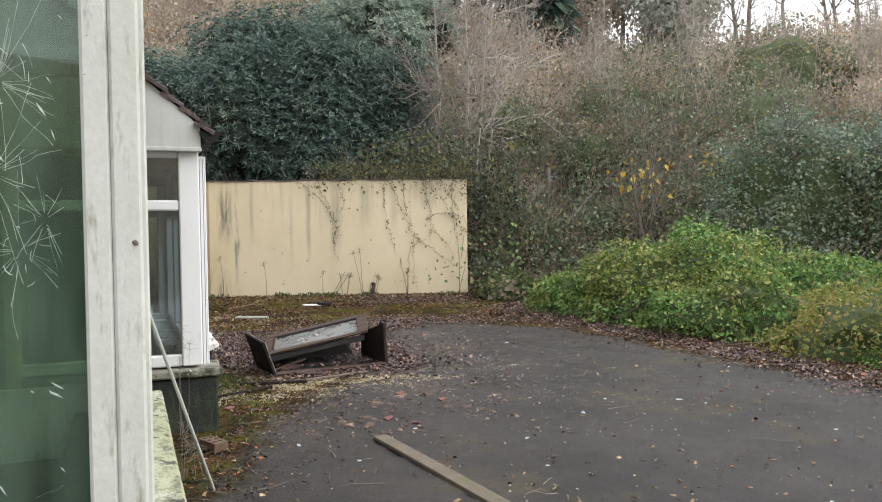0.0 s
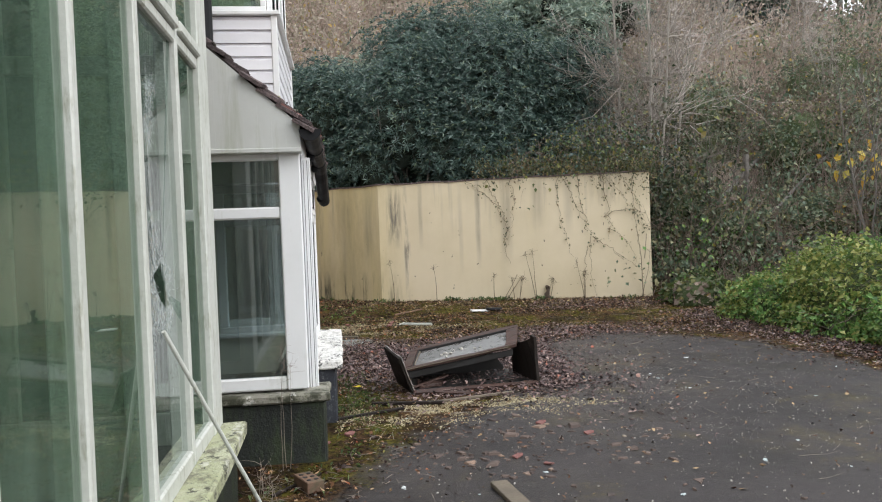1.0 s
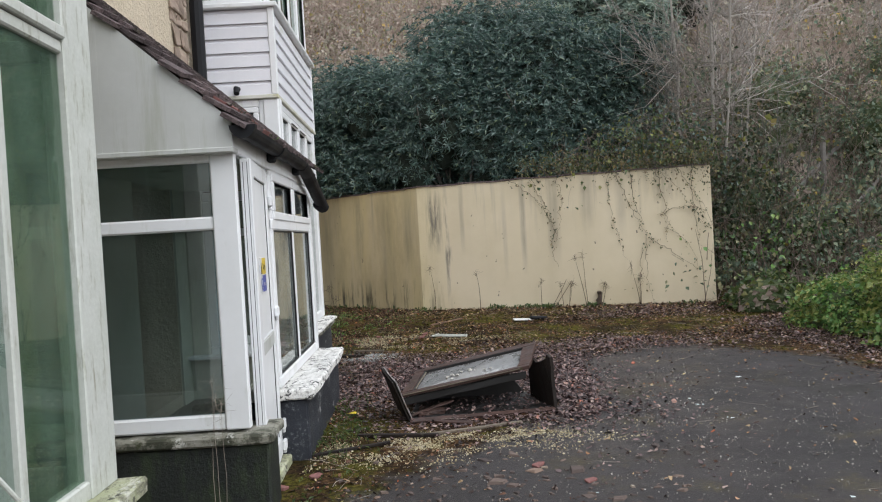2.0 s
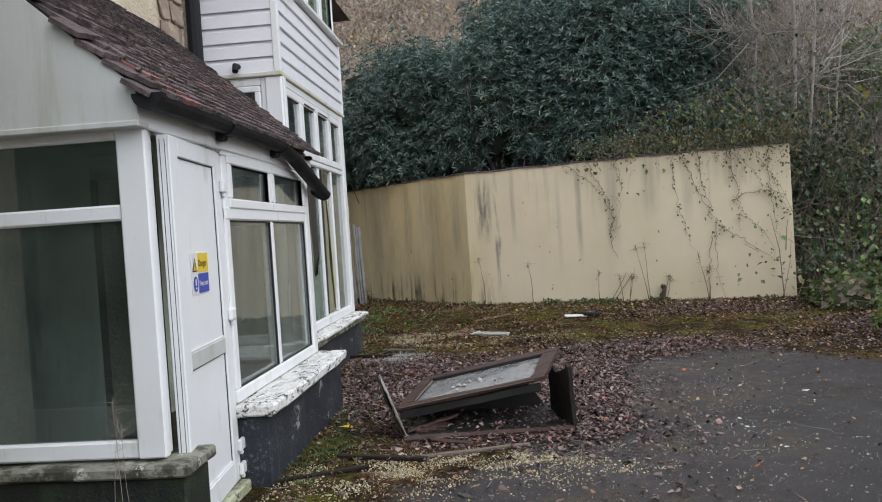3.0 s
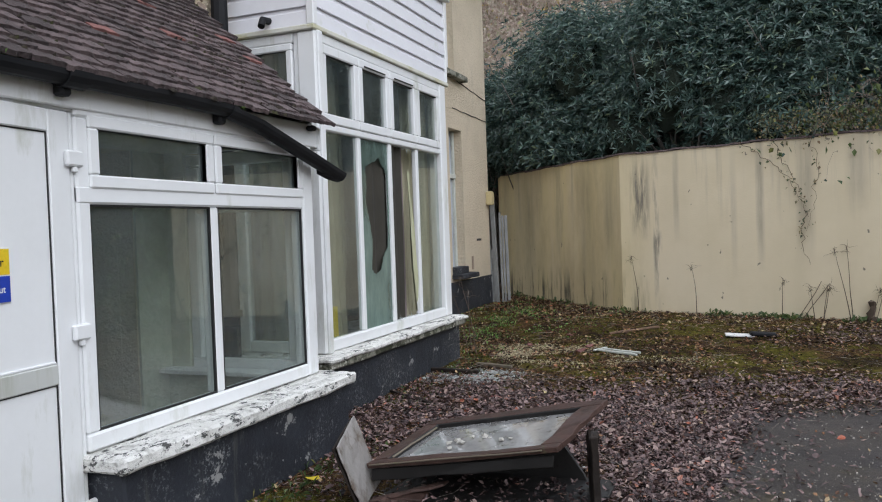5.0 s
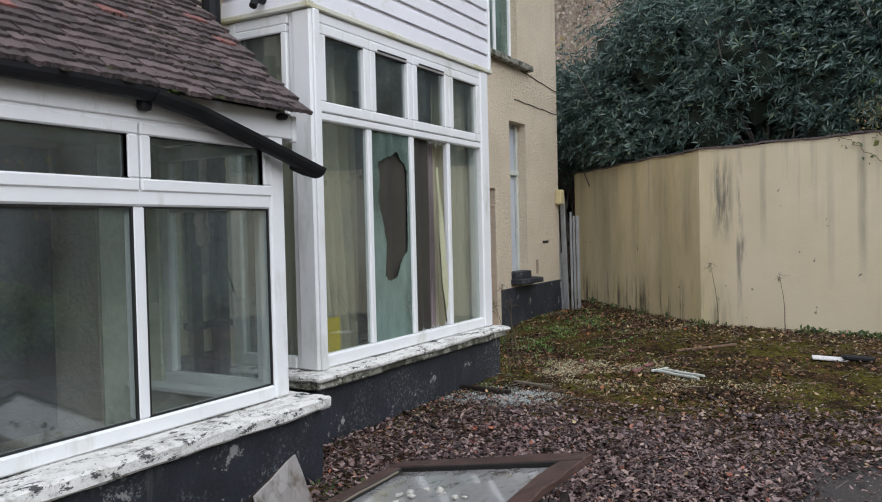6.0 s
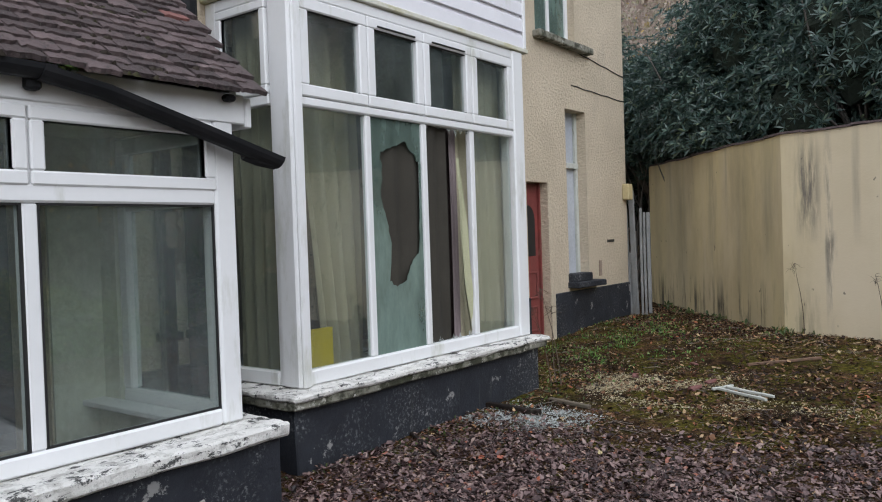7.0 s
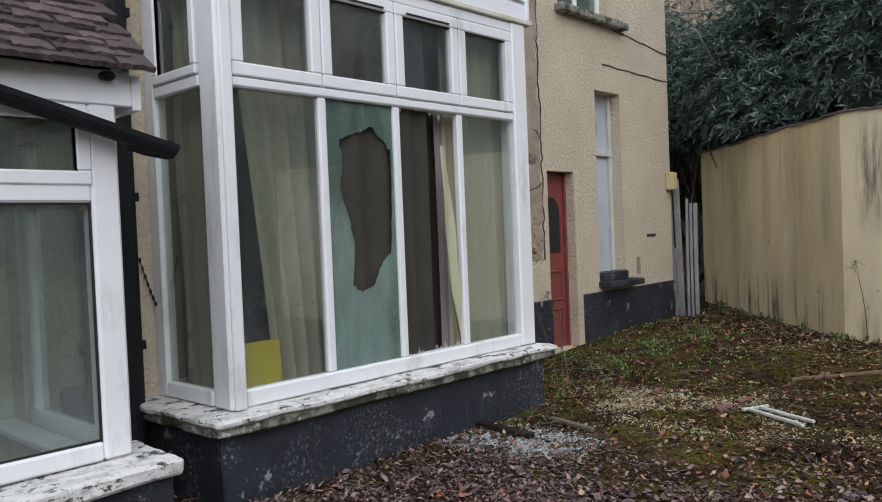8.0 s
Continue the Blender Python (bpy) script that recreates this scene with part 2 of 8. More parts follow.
SIGN_Y = surface("yellow_plastic", (0.80, 0.58, 0.02), (0.76, 0.54, 0.02), 3, (0.3, 0.45), 0)
SIGN_B = surface("blue_plastic", (0.02, 0.055, 0.42), (0.02, 0.05, 0.38), 3, (0.3, 0.45), 0)
SIGN_W = surface("white_plastic", (0.80, 0.80, 0.80), (0.75, 0.75, 0.75), 3, (0.3, 0.45), 0)
INK = surface("black_ink", (0.012, 0.012, 0.012), (0.02, 0.02, 0.02), 3, (0.5, 0.6), 0)
CREAM_BOX = surface("cream_plastic", (0.62, 0.52, 0.28), (0.55, 0.46, 0.25), 4, (0.4, 0.6), 0.05)
YELLOW_CARD = surface("yellow_board", (0.72, 0.55, 0.025), (0.66, 0.50, 0.025), 3, (0.6, 0.8), 0)
GLASS = glass_mat("window_glass", (0.87, 0.91, 0.89), 0.055, (0.40, 0.45, 0.46), base=0.13)
GLASS_OLD = glass_mat("dirty_glass", (0.64, 0.74, 0.655), 0.2, (0.145, 0.215, 0.162), (6, 6, 1.5))
GLASS_CRACK = glass_mat("shattered_glass", (0.70, 0.78, 0.74), 0.13, (0.36, 0.43, 0.40), (9, 9, 5))
# Darker tint puts the porch's inner shade into its south panes.
GLASS_S = glass_mat("dimmed_glass", (0.58, 0.65, 0.67), 0.05, base=0.11)
CRAZED = glass_mat("crazed_glass", (0.85, 0.9, 0.88), 0.30, (0.72, 0.78, 0.76), (40, 40, 40))
GLASS_FROST = glass_mat("sheeted_glass", (0.40, 0.47, 0.43), 0.34, (0.30, 0.41, 0.36), (2, 2, 0.8))
BARK = surface("grey_bark", (0.22, 0.20, 0.18), (0.14, 0.13, 0.115), 10, (0.8, 0.95), 0.6, 0.01, 60)
PALE_BARK = surface("pale_bark", (0.44, 0.41, 0.36), (0.30, 0.275, 0.235), 10, (0.8, 0.95), 0.4, 0.01, 60)
TWIG = surface("bare_twigs", (0.32, 0.27, 0.225), (0.22, 0.185, 0.155), 1.5, (0.8, 0.95), 0)
# Far twigs and high stems: distance haze is put into their pale colours.
TWIG_PALE = surface("pale_hazed_twigs", (0.50, 0.45, 0.41), (0.36, 0.32, 0.29), 1.5, (0.8, 0.95), 0)
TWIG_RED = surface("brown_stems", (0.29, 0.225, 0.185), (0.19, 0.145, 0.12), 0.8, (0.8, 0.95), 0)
TWIG_HAZED = surface("hazed_stems", (0.56, 0.465, 0.40), (0.42, 0.335, 0.285), 0.8, (0.8, 0.95), 0)
RHODO = leafy("evergreen_leaves", [(0.0, (0.032, 0.062, 0.055)), (0.5, (0.065, 0.113, 0.095)), (0.9, (0.118, 0.180, 0.142)), (1.0, (0.17, 0.21, 0.115))], 0.33, 0.6, 0.2)
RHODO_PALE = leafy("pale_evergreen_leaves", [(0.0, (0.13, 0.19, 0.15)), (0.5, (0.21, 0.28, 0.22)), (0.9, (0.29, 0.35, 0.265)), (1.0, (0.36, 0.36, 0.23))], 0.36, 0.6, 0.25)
# Hilltop leaves, paled in base colour for haze.
PALE_LEAF = leafy("hazed_leaves", [(0.0, (0.24, 0.27, 0.235)), (0.5, (0.36, 0.385, 0.33)), (1.0, (0.48, 0.47, 0.40))], 0.6, 0.5, 0.35)
IVY_DRY = leafy("dull_ivy_leaves", [(0.0, (0.045, 0.048, 0.026)), (0.35, (0.085, 0.105, 0.048)), (0.65, (0.14, 0.135, 0.06)), (0.85, (0.16, 0.10, 0.055)), (1.0, (0.28, 0.23, 0.09))], 0.5)
IVY = leafy("ivy_leaves", [(0.0, (0.04, 0.07, 0.025)), (0.5, (0.08, 0.125, 0.04)), (0.85, (0.13, 0.165, 0.05)), (1.0, (0.22, 0.20, 0.06))], 0.5)
IVY_DARK = leafy("dark_ivy_leaves", [(0.0, (0.018, 0.032, 0.016)), (0.5, (0.038, 0.066, 0.030)), (0.9, (0.075, 0.095, 0.04)), (1.0, (0.13, 0.085, 0.04))], 0.45)
HEAP = leafy("ground_cover_leaves", [(0.0, (0.055, 0.125, 0.035)), (0.4, (0.12, 0.245, 0.06)), (0.8, (0.21, 0.37, 0.095)), (1.0, (0.32, 0.37, 0.13))], 0.45, 0.5, 0.3)
HEAP_G = leafy("lime_leaves", [(0.0, (0.07, 0.135, 0.035)), (0.5, (0.20, 0.265, 0.065)), (0.85, (0.35, 0.37, 0.11)), (1.0, (0.42, 0.40, 0.14))], 0.45, 0.5, 0.3)
HEAP_Y = leafy("yellow_green_leaves", [(0.0, (0.14, 0.17, 0.04)), (0.5, (0.26, 0.27, 0.07)), (0.8, (0.37, 0.33, 0.10)), (1.0, (0.36, 0.25, 0.11))], 0.55, 0.5, 0.35)
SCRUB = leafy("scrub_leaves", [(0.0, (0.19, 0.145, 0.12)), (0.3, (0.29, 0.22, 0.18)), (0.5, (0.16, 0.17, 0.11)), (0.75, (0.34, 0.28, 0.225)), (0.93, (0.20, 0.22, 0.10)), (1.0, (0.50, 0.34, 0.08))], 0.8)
# Scrub high on the bank, with haze painted into its tones.
SCRUB_HAZED = leafy("hazed_scrub", [(0.0, (0.36, 0.285, 0.245)), (0.3, (0.52, 0.42, 0.355)), (0.5, (0.33, 0.32, 0.24)), (0.75, (0.60, 0.525, 0.445)), (0.93, (0.30, 0.32, 0.17)), (1.0, (0.58, 0.40, 0.12))], 0.8, 0.5, 0.35)
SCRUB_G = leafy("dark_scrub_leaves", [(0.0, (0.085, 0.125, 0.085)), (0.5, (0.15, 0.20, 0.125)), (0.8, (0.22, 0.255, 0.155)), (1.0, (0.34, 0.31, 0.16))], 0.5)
ROOF_MOSS = leafy("roof_moss", [(0.0, (0.030, 0.026, 0.022)), (0.7, (0.052, 0.043, 0.034)), (0.92, (0.055, 0.056, 0.028)), (1.0, (0.15, 0.13, 0.115))], 0.9, 0.1, 0.0)
LITTER = leafy("fallen_leaves", [(0.0, (0.007, 0.004, 0.003)), (0.38, (0.032, 0.016, 0.011)), (0.64, (0.10, 0.048, 0.028)), (0.86, (0.215, 0.115, 0.060)), (0.955, (0.42, 0.30, 0.17)), (1.0, (0.30, 0.080, 0.035))], 0.4, 0.16, 0.0)
LITTER_P = leafy("purple_leaves", [(0.0, (0.009, 0.005, 0.005)), (0.30, (0.050, 0.030, 0.029)), (0.58, (0.135, 0.087, 0.083)), (0.84, (0.225, 0.155, 0.143)), (0.965, (0.34, 0.25, 0.21)), (1.0, (0.30, 0.09, 0.05))], 0.32, 0.3, 0.0)
TAN = leafy("tan_leaves", [(0.0, (0.10, 0.062, 0.035)), (0.4, (0.22, 0.145, 0.080)), (0.8, (0.36, 0.265, 0.145)), (1.0, (0.46, 0.38, 0.20))], 0.5, 0.3, 0.0)
MOSS = leafy("moss", [(0.0, (0.040, 0.042, 0.010)), (0.5, (0.090, 0.092, 0.018)), (1.0, (0.17, 0.165, 0.032))], 0.8, 0.2, 0.1)
CHIPS = leafy("pale_chips", [(0.0, (0.26, 0.21, 0.12)), (0.5, (0.42, 0.36, 0.215)), (1.0, (0.60, 0.54, 0.385))], 0.7, 0.4, 0.0)
SHARDS = leafy("glass_crumbs", [(0.0, (0.44, 0.53, 0.53)), (0.6, (0.62, 0.70, 0.70)), (1.0, (0.82, 0.86, 0.86))], 0.15, 0.8, 0.0)
GRIT = leafy("grey_grit", [(0.0, (0.13, 0.12, 0.11)), (0.6, (0.26, 0.24, 0.21)), (1.0, (0.45, 0.43, 0.39))], 0.7, 0.4, 0.0)
GLASSBITS = leafy("glass_bits", [(0.0, (0.28, 0.305, 0.295)), (0.6, (0.43, 0.46, 0.445)), (1.0, (0.62, 0.645, 0.63))], 0.2, 0.6, 0.0)
HAIRLINE = glass_mat("crack_white", (0.95, 0.98, 0.97), 0.55, (0.84, 0.90, 0.88), (14, 14, 14))
HAZE = glass_mat("crazed_haze", (0.97, 1.0, 0.99), 0.21, (0.80, 0.87, 0.86), (20, 20, 20))
RUBBLE = leafy("tile_rubble", [(0.0, (0.07, 0.055, 0.050)), (0.6, (0.12, 0.088, 0.074)), (0.82, (0.19, 0.145, 0.12)), (0.93, (0.25, 0.17, 0.125)), (1.0, (0.42, 0.36, 0.29))], 0.8, 0.3, 0.0)
CURTAIN = surface("cream_curtain", (0.50, 0.455, 0.325), (0.40, 0.365, 0.26), 2, (0.85, 0.95), 0.1, 0.002, 90)
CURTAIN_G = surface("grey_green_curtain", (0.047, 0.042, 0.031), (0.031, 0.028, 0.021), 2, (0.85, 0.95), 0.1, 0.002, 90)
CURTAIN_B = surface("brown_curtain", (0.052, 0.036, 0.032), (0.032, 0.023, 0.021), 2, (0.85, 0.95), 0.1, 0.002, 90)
CURTAIN_P = surface("dull_pink_curtain", (0.30, 0.245, 0.25), (0.22, 0.18, 0.185), 2, (0.85, 0.95), 0.1, 0.002, 90)


def yard_ground():
    """Wet tarmac, with mossy earth and rotten leaves where the mask says so."""
    m, n, l, p = nodes_of("yard_ground")
    v = coords(n, l)
    at = n.new("ShaderNodeAttribute")
    at.attribute_name = "tarmac"
    edge = noise_node(n, l, v, 2.2, 8, 0.7)
    ma = n.new("ShaderNodeMath")
    ma.operation = "MULTIPLY_ADD"
    ma.inputs[1].default_value = 0.9
    l.new(edge, ma.inputs[0])
    l.new(at.outputs["Fac"], ma.inputs[2])
    mask = ramp(n, l, ma.outputs[0], [(0.76, 0.0), (1.08, 1.0)])
    fine, grit = noise_node(n, l, v, 90, 3), noise_node(n, l, v, 260, 2)
    tar = mixed(n, l, ramp(n, l, noise_node(n, l, v, 1.1, 5), [(0.35, 0.0), (0.7, 1.0)]), (0.022, 0.019, 0.0195), (0.043, 0.0365, 0.0365))
    tar = mixed(n, l, ramp(n, l, grit, [(0.62, 0.0), (0.70, 1.0)]), tar, (0.20, 0.18, 0.16))
    crumb = noise_node(n, l, v, 26, 8, 0.75)
    earth = mixed(n, l, ramp(n, l, crumb, [(0.40, 0.0), (0.60, 1.0)]), (0.008, 0.0055, 0.0035), (0.112, 0.064, 0.030))
    earth = mixed(n, l, ramp(n, l, noise_node(n, l, v, 55, 5, 0.7), [(0.58, 0.0), (0.66, 0.9)]), earth, (0.32, 0.21, 0.105))
    moss = mixed(n, l, ramp(n, l, crumb, [(0.38, 0.0), (0.62, 1.0)]), (0.012, 0.012, 0.003), (0.125, 0.112, 0.018))
    patch = noise_node(n, l, v, 1.7, 10, 0.8)
    earth = mixed(n, l, ramp(n, l, patch, [(0.43, 0.92), (0.53, 0.0)]), earth, (0.014, 0.009, 0.006))
    earth = mixed(n, l, ramp(n, l, patch, [(0.55, 0.0), (0.66, 0.7)]), earth, (0.14, 0.078, 0.031))
    green, bank = n.new("ShaderNodeAttribute"), n.new("ShaderNodeAttribute")
    green.attribute_name, bank.attribute_name = "moss", "bank"
    mm = n.new("ShaderNodeMath")
    mm.operation = "MULTIPLY_ADD"
    mm.inputs[1].default_value = 0.15
    l.new(green.outputs["Fac"], mm.inputs[0])
    l.new(noise_node(n, l, v, 2.6, 8, 0.74), mm.inputs[2])
    earth = mixed(n, l, ramp(n, l, mm.outputs[0], [(0.60, 0.0), (0.68, 0.85)]), earth, moss)
    wet = ramp(n, l, noise_node(n, l, v, 1.2, 9, 0.72), [(0.50, 0.0), (0.60, 0.85)])
    earth = mixed(n, l, wet, earth, mixed(n, l, ramp(n, l, crumb, [(0.42, 0.0), (0.62, 1.0)]), (0.006, 0.0045, 0.0035), (0.045, 0.028, 0.017)))
    straw = mixed(n, l, ramp(n, l, fine, [(0.35, 0.0), (0.65, 1.0)]), (0.30, 0.24, 0.195), (0.44, 0.365, 0.295))
    earth = mixed(n, l, bank.outputs["Fac"], earth, straw)
    tar = mixed(n, l, ramp(n, l, noise_node(n, l, v, 0.9, 9, 0.75), [(0.55, 0.0), (0.66, 0.7)]), tar, mixed(n, l, ramp(n, l, noise_node(n, l, v, 34, 6, 0.75), [(0.42, 0.0), (0.6, 1.0)]), (0.036, 0.030, 0.022), (0.125, 0.098, 0.030)))
    l.new(mixed(n, l, mask, earth, tar), p.inputs["Base Color"])
    l.new(mixed(n, l, mask, (0.85, 0.85, 0.85), ramp(n, l, noise_node(n, l, v, 1.4, 5), [(0.35, 0.32), (0.7, 0.65)])), p.inputs["Roughness"])
    bumped(n, l, p, mixed(n, l, 0.5, fine, crumb), 0.8, 0.02)
    l.new(ramp(n, l, mask, [(0.0, 0.05), (1.0, 0.34)]), p.inputs["Specular IOR Level"])
    return m


def stained_render():
    """Cream painted wall with runs of black mould that have their own shapes, more of them past the bend."""
    m, n, l, p = nodes_of("stained_cream_wall")
    tc, sep, mr = n.new("ShaderNodeTexCoord"), n.new("ShaderNodeSeparateXYZ"), n.new("ShaderNodeMapRange")
    l.new(tc.outputs["Object"], sep.inputs[0])
    l.new(sep.outputs["X"], mr.inputs["Value"])
    for k, v in (("From Min", -1.2), ("From Max", -1.85), ("To Min", 0.0), ("To Max", 1.0)):
        mr.inputs[k].default_value = v
    v = coords(n, l)
    col = mixed(n, l, ramp(n, l, noise_node(n, l, v, 0.8, 5), [(0.35, 0.0), (0.7, 1.0)]), (0.70, 0.605, 0.435), (0.635, 0.545, 0.375))
    ochre = ramp(n, l, noise_node(n, l, coords(n, l, (2.0, 2.0, 0.35)), 1.0, 6, 0.6), [(0.3, 0.35), (0.6, 1.0)])
    damp = mixed(n, l, ochre, (0.0, 0.0, 0.0), mr.outputs[0])
    col = mixed(n, l, damp, col, (0.67, 0.565, 0.315))
    blot = ramp(n, l, noise_node(n, l, coords(n, l, (1.6, 1.6, 1.1)), 1.0, 7, 0.62), [(0.45, 0.0), (0.70, 0.45)])
    col = mixed(n, l, mixed(n, l, 1.0, blot, mixed(n, l, mr.outputs[0], (0.45, 0.45, 0.45), (1.0, 1.0, 1.0)), "MULTIPLY"), col, (0.49, 0.41, 0.225))
    soak = ramp(n, l, noise_node(n, l, coords(n, l, (3.2, 3.2, 0.8)), 1.0, 7, 0.68), [(0.47, 0.0), (0.66, 0.42)])
    col = mixed(n, l, mixed(n, l, 1.0, soak, mr.outputs[0], "MULTIPLY"), col, (0.42, 0.335, 0.195))
    run = noise_node(n, l, coords(n, l, (2.3, 2.3, 0.22)), 1.0, 5, 0.6)
    soft = mixed(n, l, mr.outputs[0], (0.25, 0.25, 0.25), (1.0, 1.0, 1.0))
    col = mixed(n, l, mixed(n, l, 1.0, soft, ramp(n, l, run, [(0.50, 0.0), (0.72, 0.28)]), "MULTIPLY"), col, (0.34, 0.30, 0.215))
    streak = noise_node(n, l, coords(n, l, (14, 14, 1.6)), 1.0, 6, 0.65)
    ragged = ramp(n, l, streak, [(0.40, 0.0), (0.58, 1.0)])
    faint = ramp(n, l, streak, [(0.25, 0.3), (0.6, 1.0)])

    def hump(socket, centre, half):
        off, ab, fall = n.new("ShaderNodeMath"), n.new("ShaderNodeMath"), n.new("ShaderNodeMapRange")
        off.operation, ab.operation = "SUBTRACT", "ABSOLUTE"
        off.inputs[1].default_value = centre
        l.new(socket, off.inputs[0])
        l.new(off.outputs[0], ab.inputs[0])
        l.new(ab.outputs[0], fall.inputs["Value"])
        for k, q in (("From Min", half * 0.35), ("From Max", half), ("To Min", 1.0), ("To Max", 0.0)):
            fall.inputs[k].default_value = q
        return fall.outputs[0]

    # mould marks: place along the wall, half width, height of the middle, half height, depth of tone
    for x0, wide, z0, tall, deep, edge in ((-1.42, 0.16, 1.75, 0.62, 0.85, ragged), (-1.21, 0.05, 1.30, 1.3, 0.7, ragged), (-1.19, 0.07, 1.12, 0.18, 0.8, ragged), (-0.93, 0.05, 1.9, 0.8, 0.35, faint),
                                           (-0.20, 0.05, 1.5, 0.9, 0.22, faint), (0.12, 0.06, 1.7, 1.0, 0.5, faint), (0.64, 0.12, 1.7, 0.9, 0.38, faint), (1.20, 0.14, 2.0, 0.6, 0.30, faint), (1.75, 0.10, 1.9, 0.7, 0.25, faint),
                                           (2.45, 0.35, 2.2, 0.4, 0.35, ragged), (-1.90, 0.10, 1.7, 1.0, 0.32, faint), (-2.30, 0.16, 1.5, 1.2, 0.28, faint), (-2.85, 0.12, 1.6, 1.1, 0.30, ragged), (-3.55, 0.14, 1.5, 1.2, 0.30, faint)):
        spot = mixed(n, l, 1.0, hump(sep.outputs["X"], x0, wide), hump(sep.outputs["Z"], z0, tall), "MULTIPLY")
        spot = mixed(n, l, 1.0, mixed(n, l, 1.0, spot, edge, "MULTIPLY"), (deep, deep, deep), "MULTIPLY")
        col = mixed(n, l, spot, col, (0.13, 0.12, 0.11))
    # black drips risen from the wet foot of the older length
    drip = ramp(n, l, noise_node(n, l, coords(n, l, (9, 9, 0.9)), 1.0, 7, 0.7), [(0.49, 0.0), (0.62, 0.9)])
    drip = mixed(n, l, 1.0, mixed(n, l, 1.0, drip, hump(sep.outputs["Z"], 0.15, 0.62), "MULTIPLY"), mr.outputs[0], "MULTIPLY")
    col = mixed(n, l, drip, col, (0.07, 0.065, 0.05))
    # grey runs let down from the coping
    shed = ramp(n, l, noise_node(n, l, coords(n, l, (7, 7, 0.35)), 1.0, 6, 0.65), [(0.54, 0.0), (0.74, 0.5)])
    col = mixed(n, l, mixed(n, l, 1.0, shed, hump(sep.outputs["Z"], 2.4, 1.15), "MULTIPLY"), col, (0.27, 0.24, 0.19))
    spots = noise_node(n, l, coords(n, l, (10, 10, 7)), 1.0, 3, 0.5)
    col = mixed(n, l, ramp(n, l, spots, [(0.715, 0.0), (0.74, 0.8)]), col, (0.10, 0.09, 0.075))
    l.new(col, p.inputs["Base Color"])
    p.inputs["Roughness"].default_value = 0.85
    bumped(n, l, p, noise_node(n, l, v, 40, 4), 0.35, 0.006)
    return m


GROUND, YARD_WALL = yard_ground(), stained_render()


# ---- building helpers ----
ORIGIN = {}


def thing(name, at, label, category, group="", kind=""):
    ob = new(name)
    ob.location, ob.empty_display_size = at, 0.2
    ORIGIN[ob.name] = Vector(at)
    return tagged(ob, label, category, group, kind)


def part(name, bm, material, parent, label="", kind=""):
    """Links a bmesh, built in world places, as one mesh under a thing or a part."""
    me = bpy.data.meshes.new(name)
    at = ORIGIN[parent.name] if parent else Vector((0, 0, 0))
    bm.transform(Matrix.Translation(-at))
    bm.normal_update()
    bm.to_mesh(me)
    bm.free()
    me.materials.append(material)
    ob = new(name, me)
    ob.parent = parent
    ORIGIN[ob.name] = at
    return tagged(ob, label, kind=kind)


def solid(name, bm, material, label, category, at=None, group="", kind=""):
    """A thing of one mesh, its origin at its base."""
    if at is None:
        vs = [v.co for v in bm.verts]
        at = Vector((sum(v.x for v in vs) / len(vs), sum(v.y for v in vs) / len(vs), min(v.z for v in vs)))
    bm.transform(Matrix.Translation(-Vector(at)))
    me = bpy.data.meshes.new(name)
    bm.normal_update()
    bm.to_mesh(me)
    bm.free()
    me.materials.append(material)
    ob = new(name, me)
    ob.location = at
    ORIGIN[ob.name] = Vector(at)
    return tagged(ob, label, category, group, kind)


def from_arrays(name, verts, faces, material, at=(0, 0, 0), smooth=False):
    me = bpy.data.meshes.new(name)
    me.from_pydata((np.asarray(verts, float) - np.array(at)).tolist(), [], np.asarray(faces).tolist())
    me.materials.append(material)
    if smooth:
        me.shade_smooth()
    ob = new(name, me)
    ob.location = at
    ORIGIN[ob.name] = Vector(at)
    return ob


def box(bm, x0, x1, y0, y1, z0, z1, bev=0.0, m=None):
    b = bmesh.new()
    bmesh.ops.create_cube(b, size=1)
    b.transform(Matrix.Translation(((x0 + x1) / 2, (y0 + y1) / 2, (z0 + z1) / 2)) @ Matrix.Diagonal((x1 - x0, y1 - y0, z1 - z0, 1)))
    if bev:
        bmesh.ops.bevel(b, geom=b.edges[:], offset=bev, segments=1, affect="EDGES", profile=0.5)
    if m is not None:
        b.transform(m)
    join(bm, b)
    return bm


def join(bm, b):
    seen = {v: bm.verts.new(v.co) for v in b.verts}
    for f in b.faces:
        bm.faces.new([seen[v] for v in f.verts])
    b.free()


def boxed(*args, **kw):
    return box(bmesh.new(), *args, **kw)


def facing(side, c):
    """Takes (u along the wall, v up, w outward) to the world: side "e" faces +x at x = c, "s" faces -y, "n" faces +y."""
    if side == "e":
        return Matrix(((0, 0, 1, c), (1, 0, 0, 0), (0, 1, 0, 0), (0, 0, 0, 1)))
    if side == "s":
        return Matrix(((1, 0, 0, 0), (0, 0, -1, c), (0, 1, 0, 0), (0, 0, 0, 1)))
    return Matrix(((1, 0, 0, 0), (0, 0, 1, c), (0, 1, 0, 0), (0, 0, 0, 1)))


def bar(bm, f, u0, u1, v0, v1, w0, w1, bev=0.006):
    b = boxed(u0, u1, v0, v1, w0, w1, bev=bev)
    b.transform(f)
    if f.determinant() < 0:
        bmesh.ops.reverse_faces(b, faces=b.faces[:])
    join(bm, b)


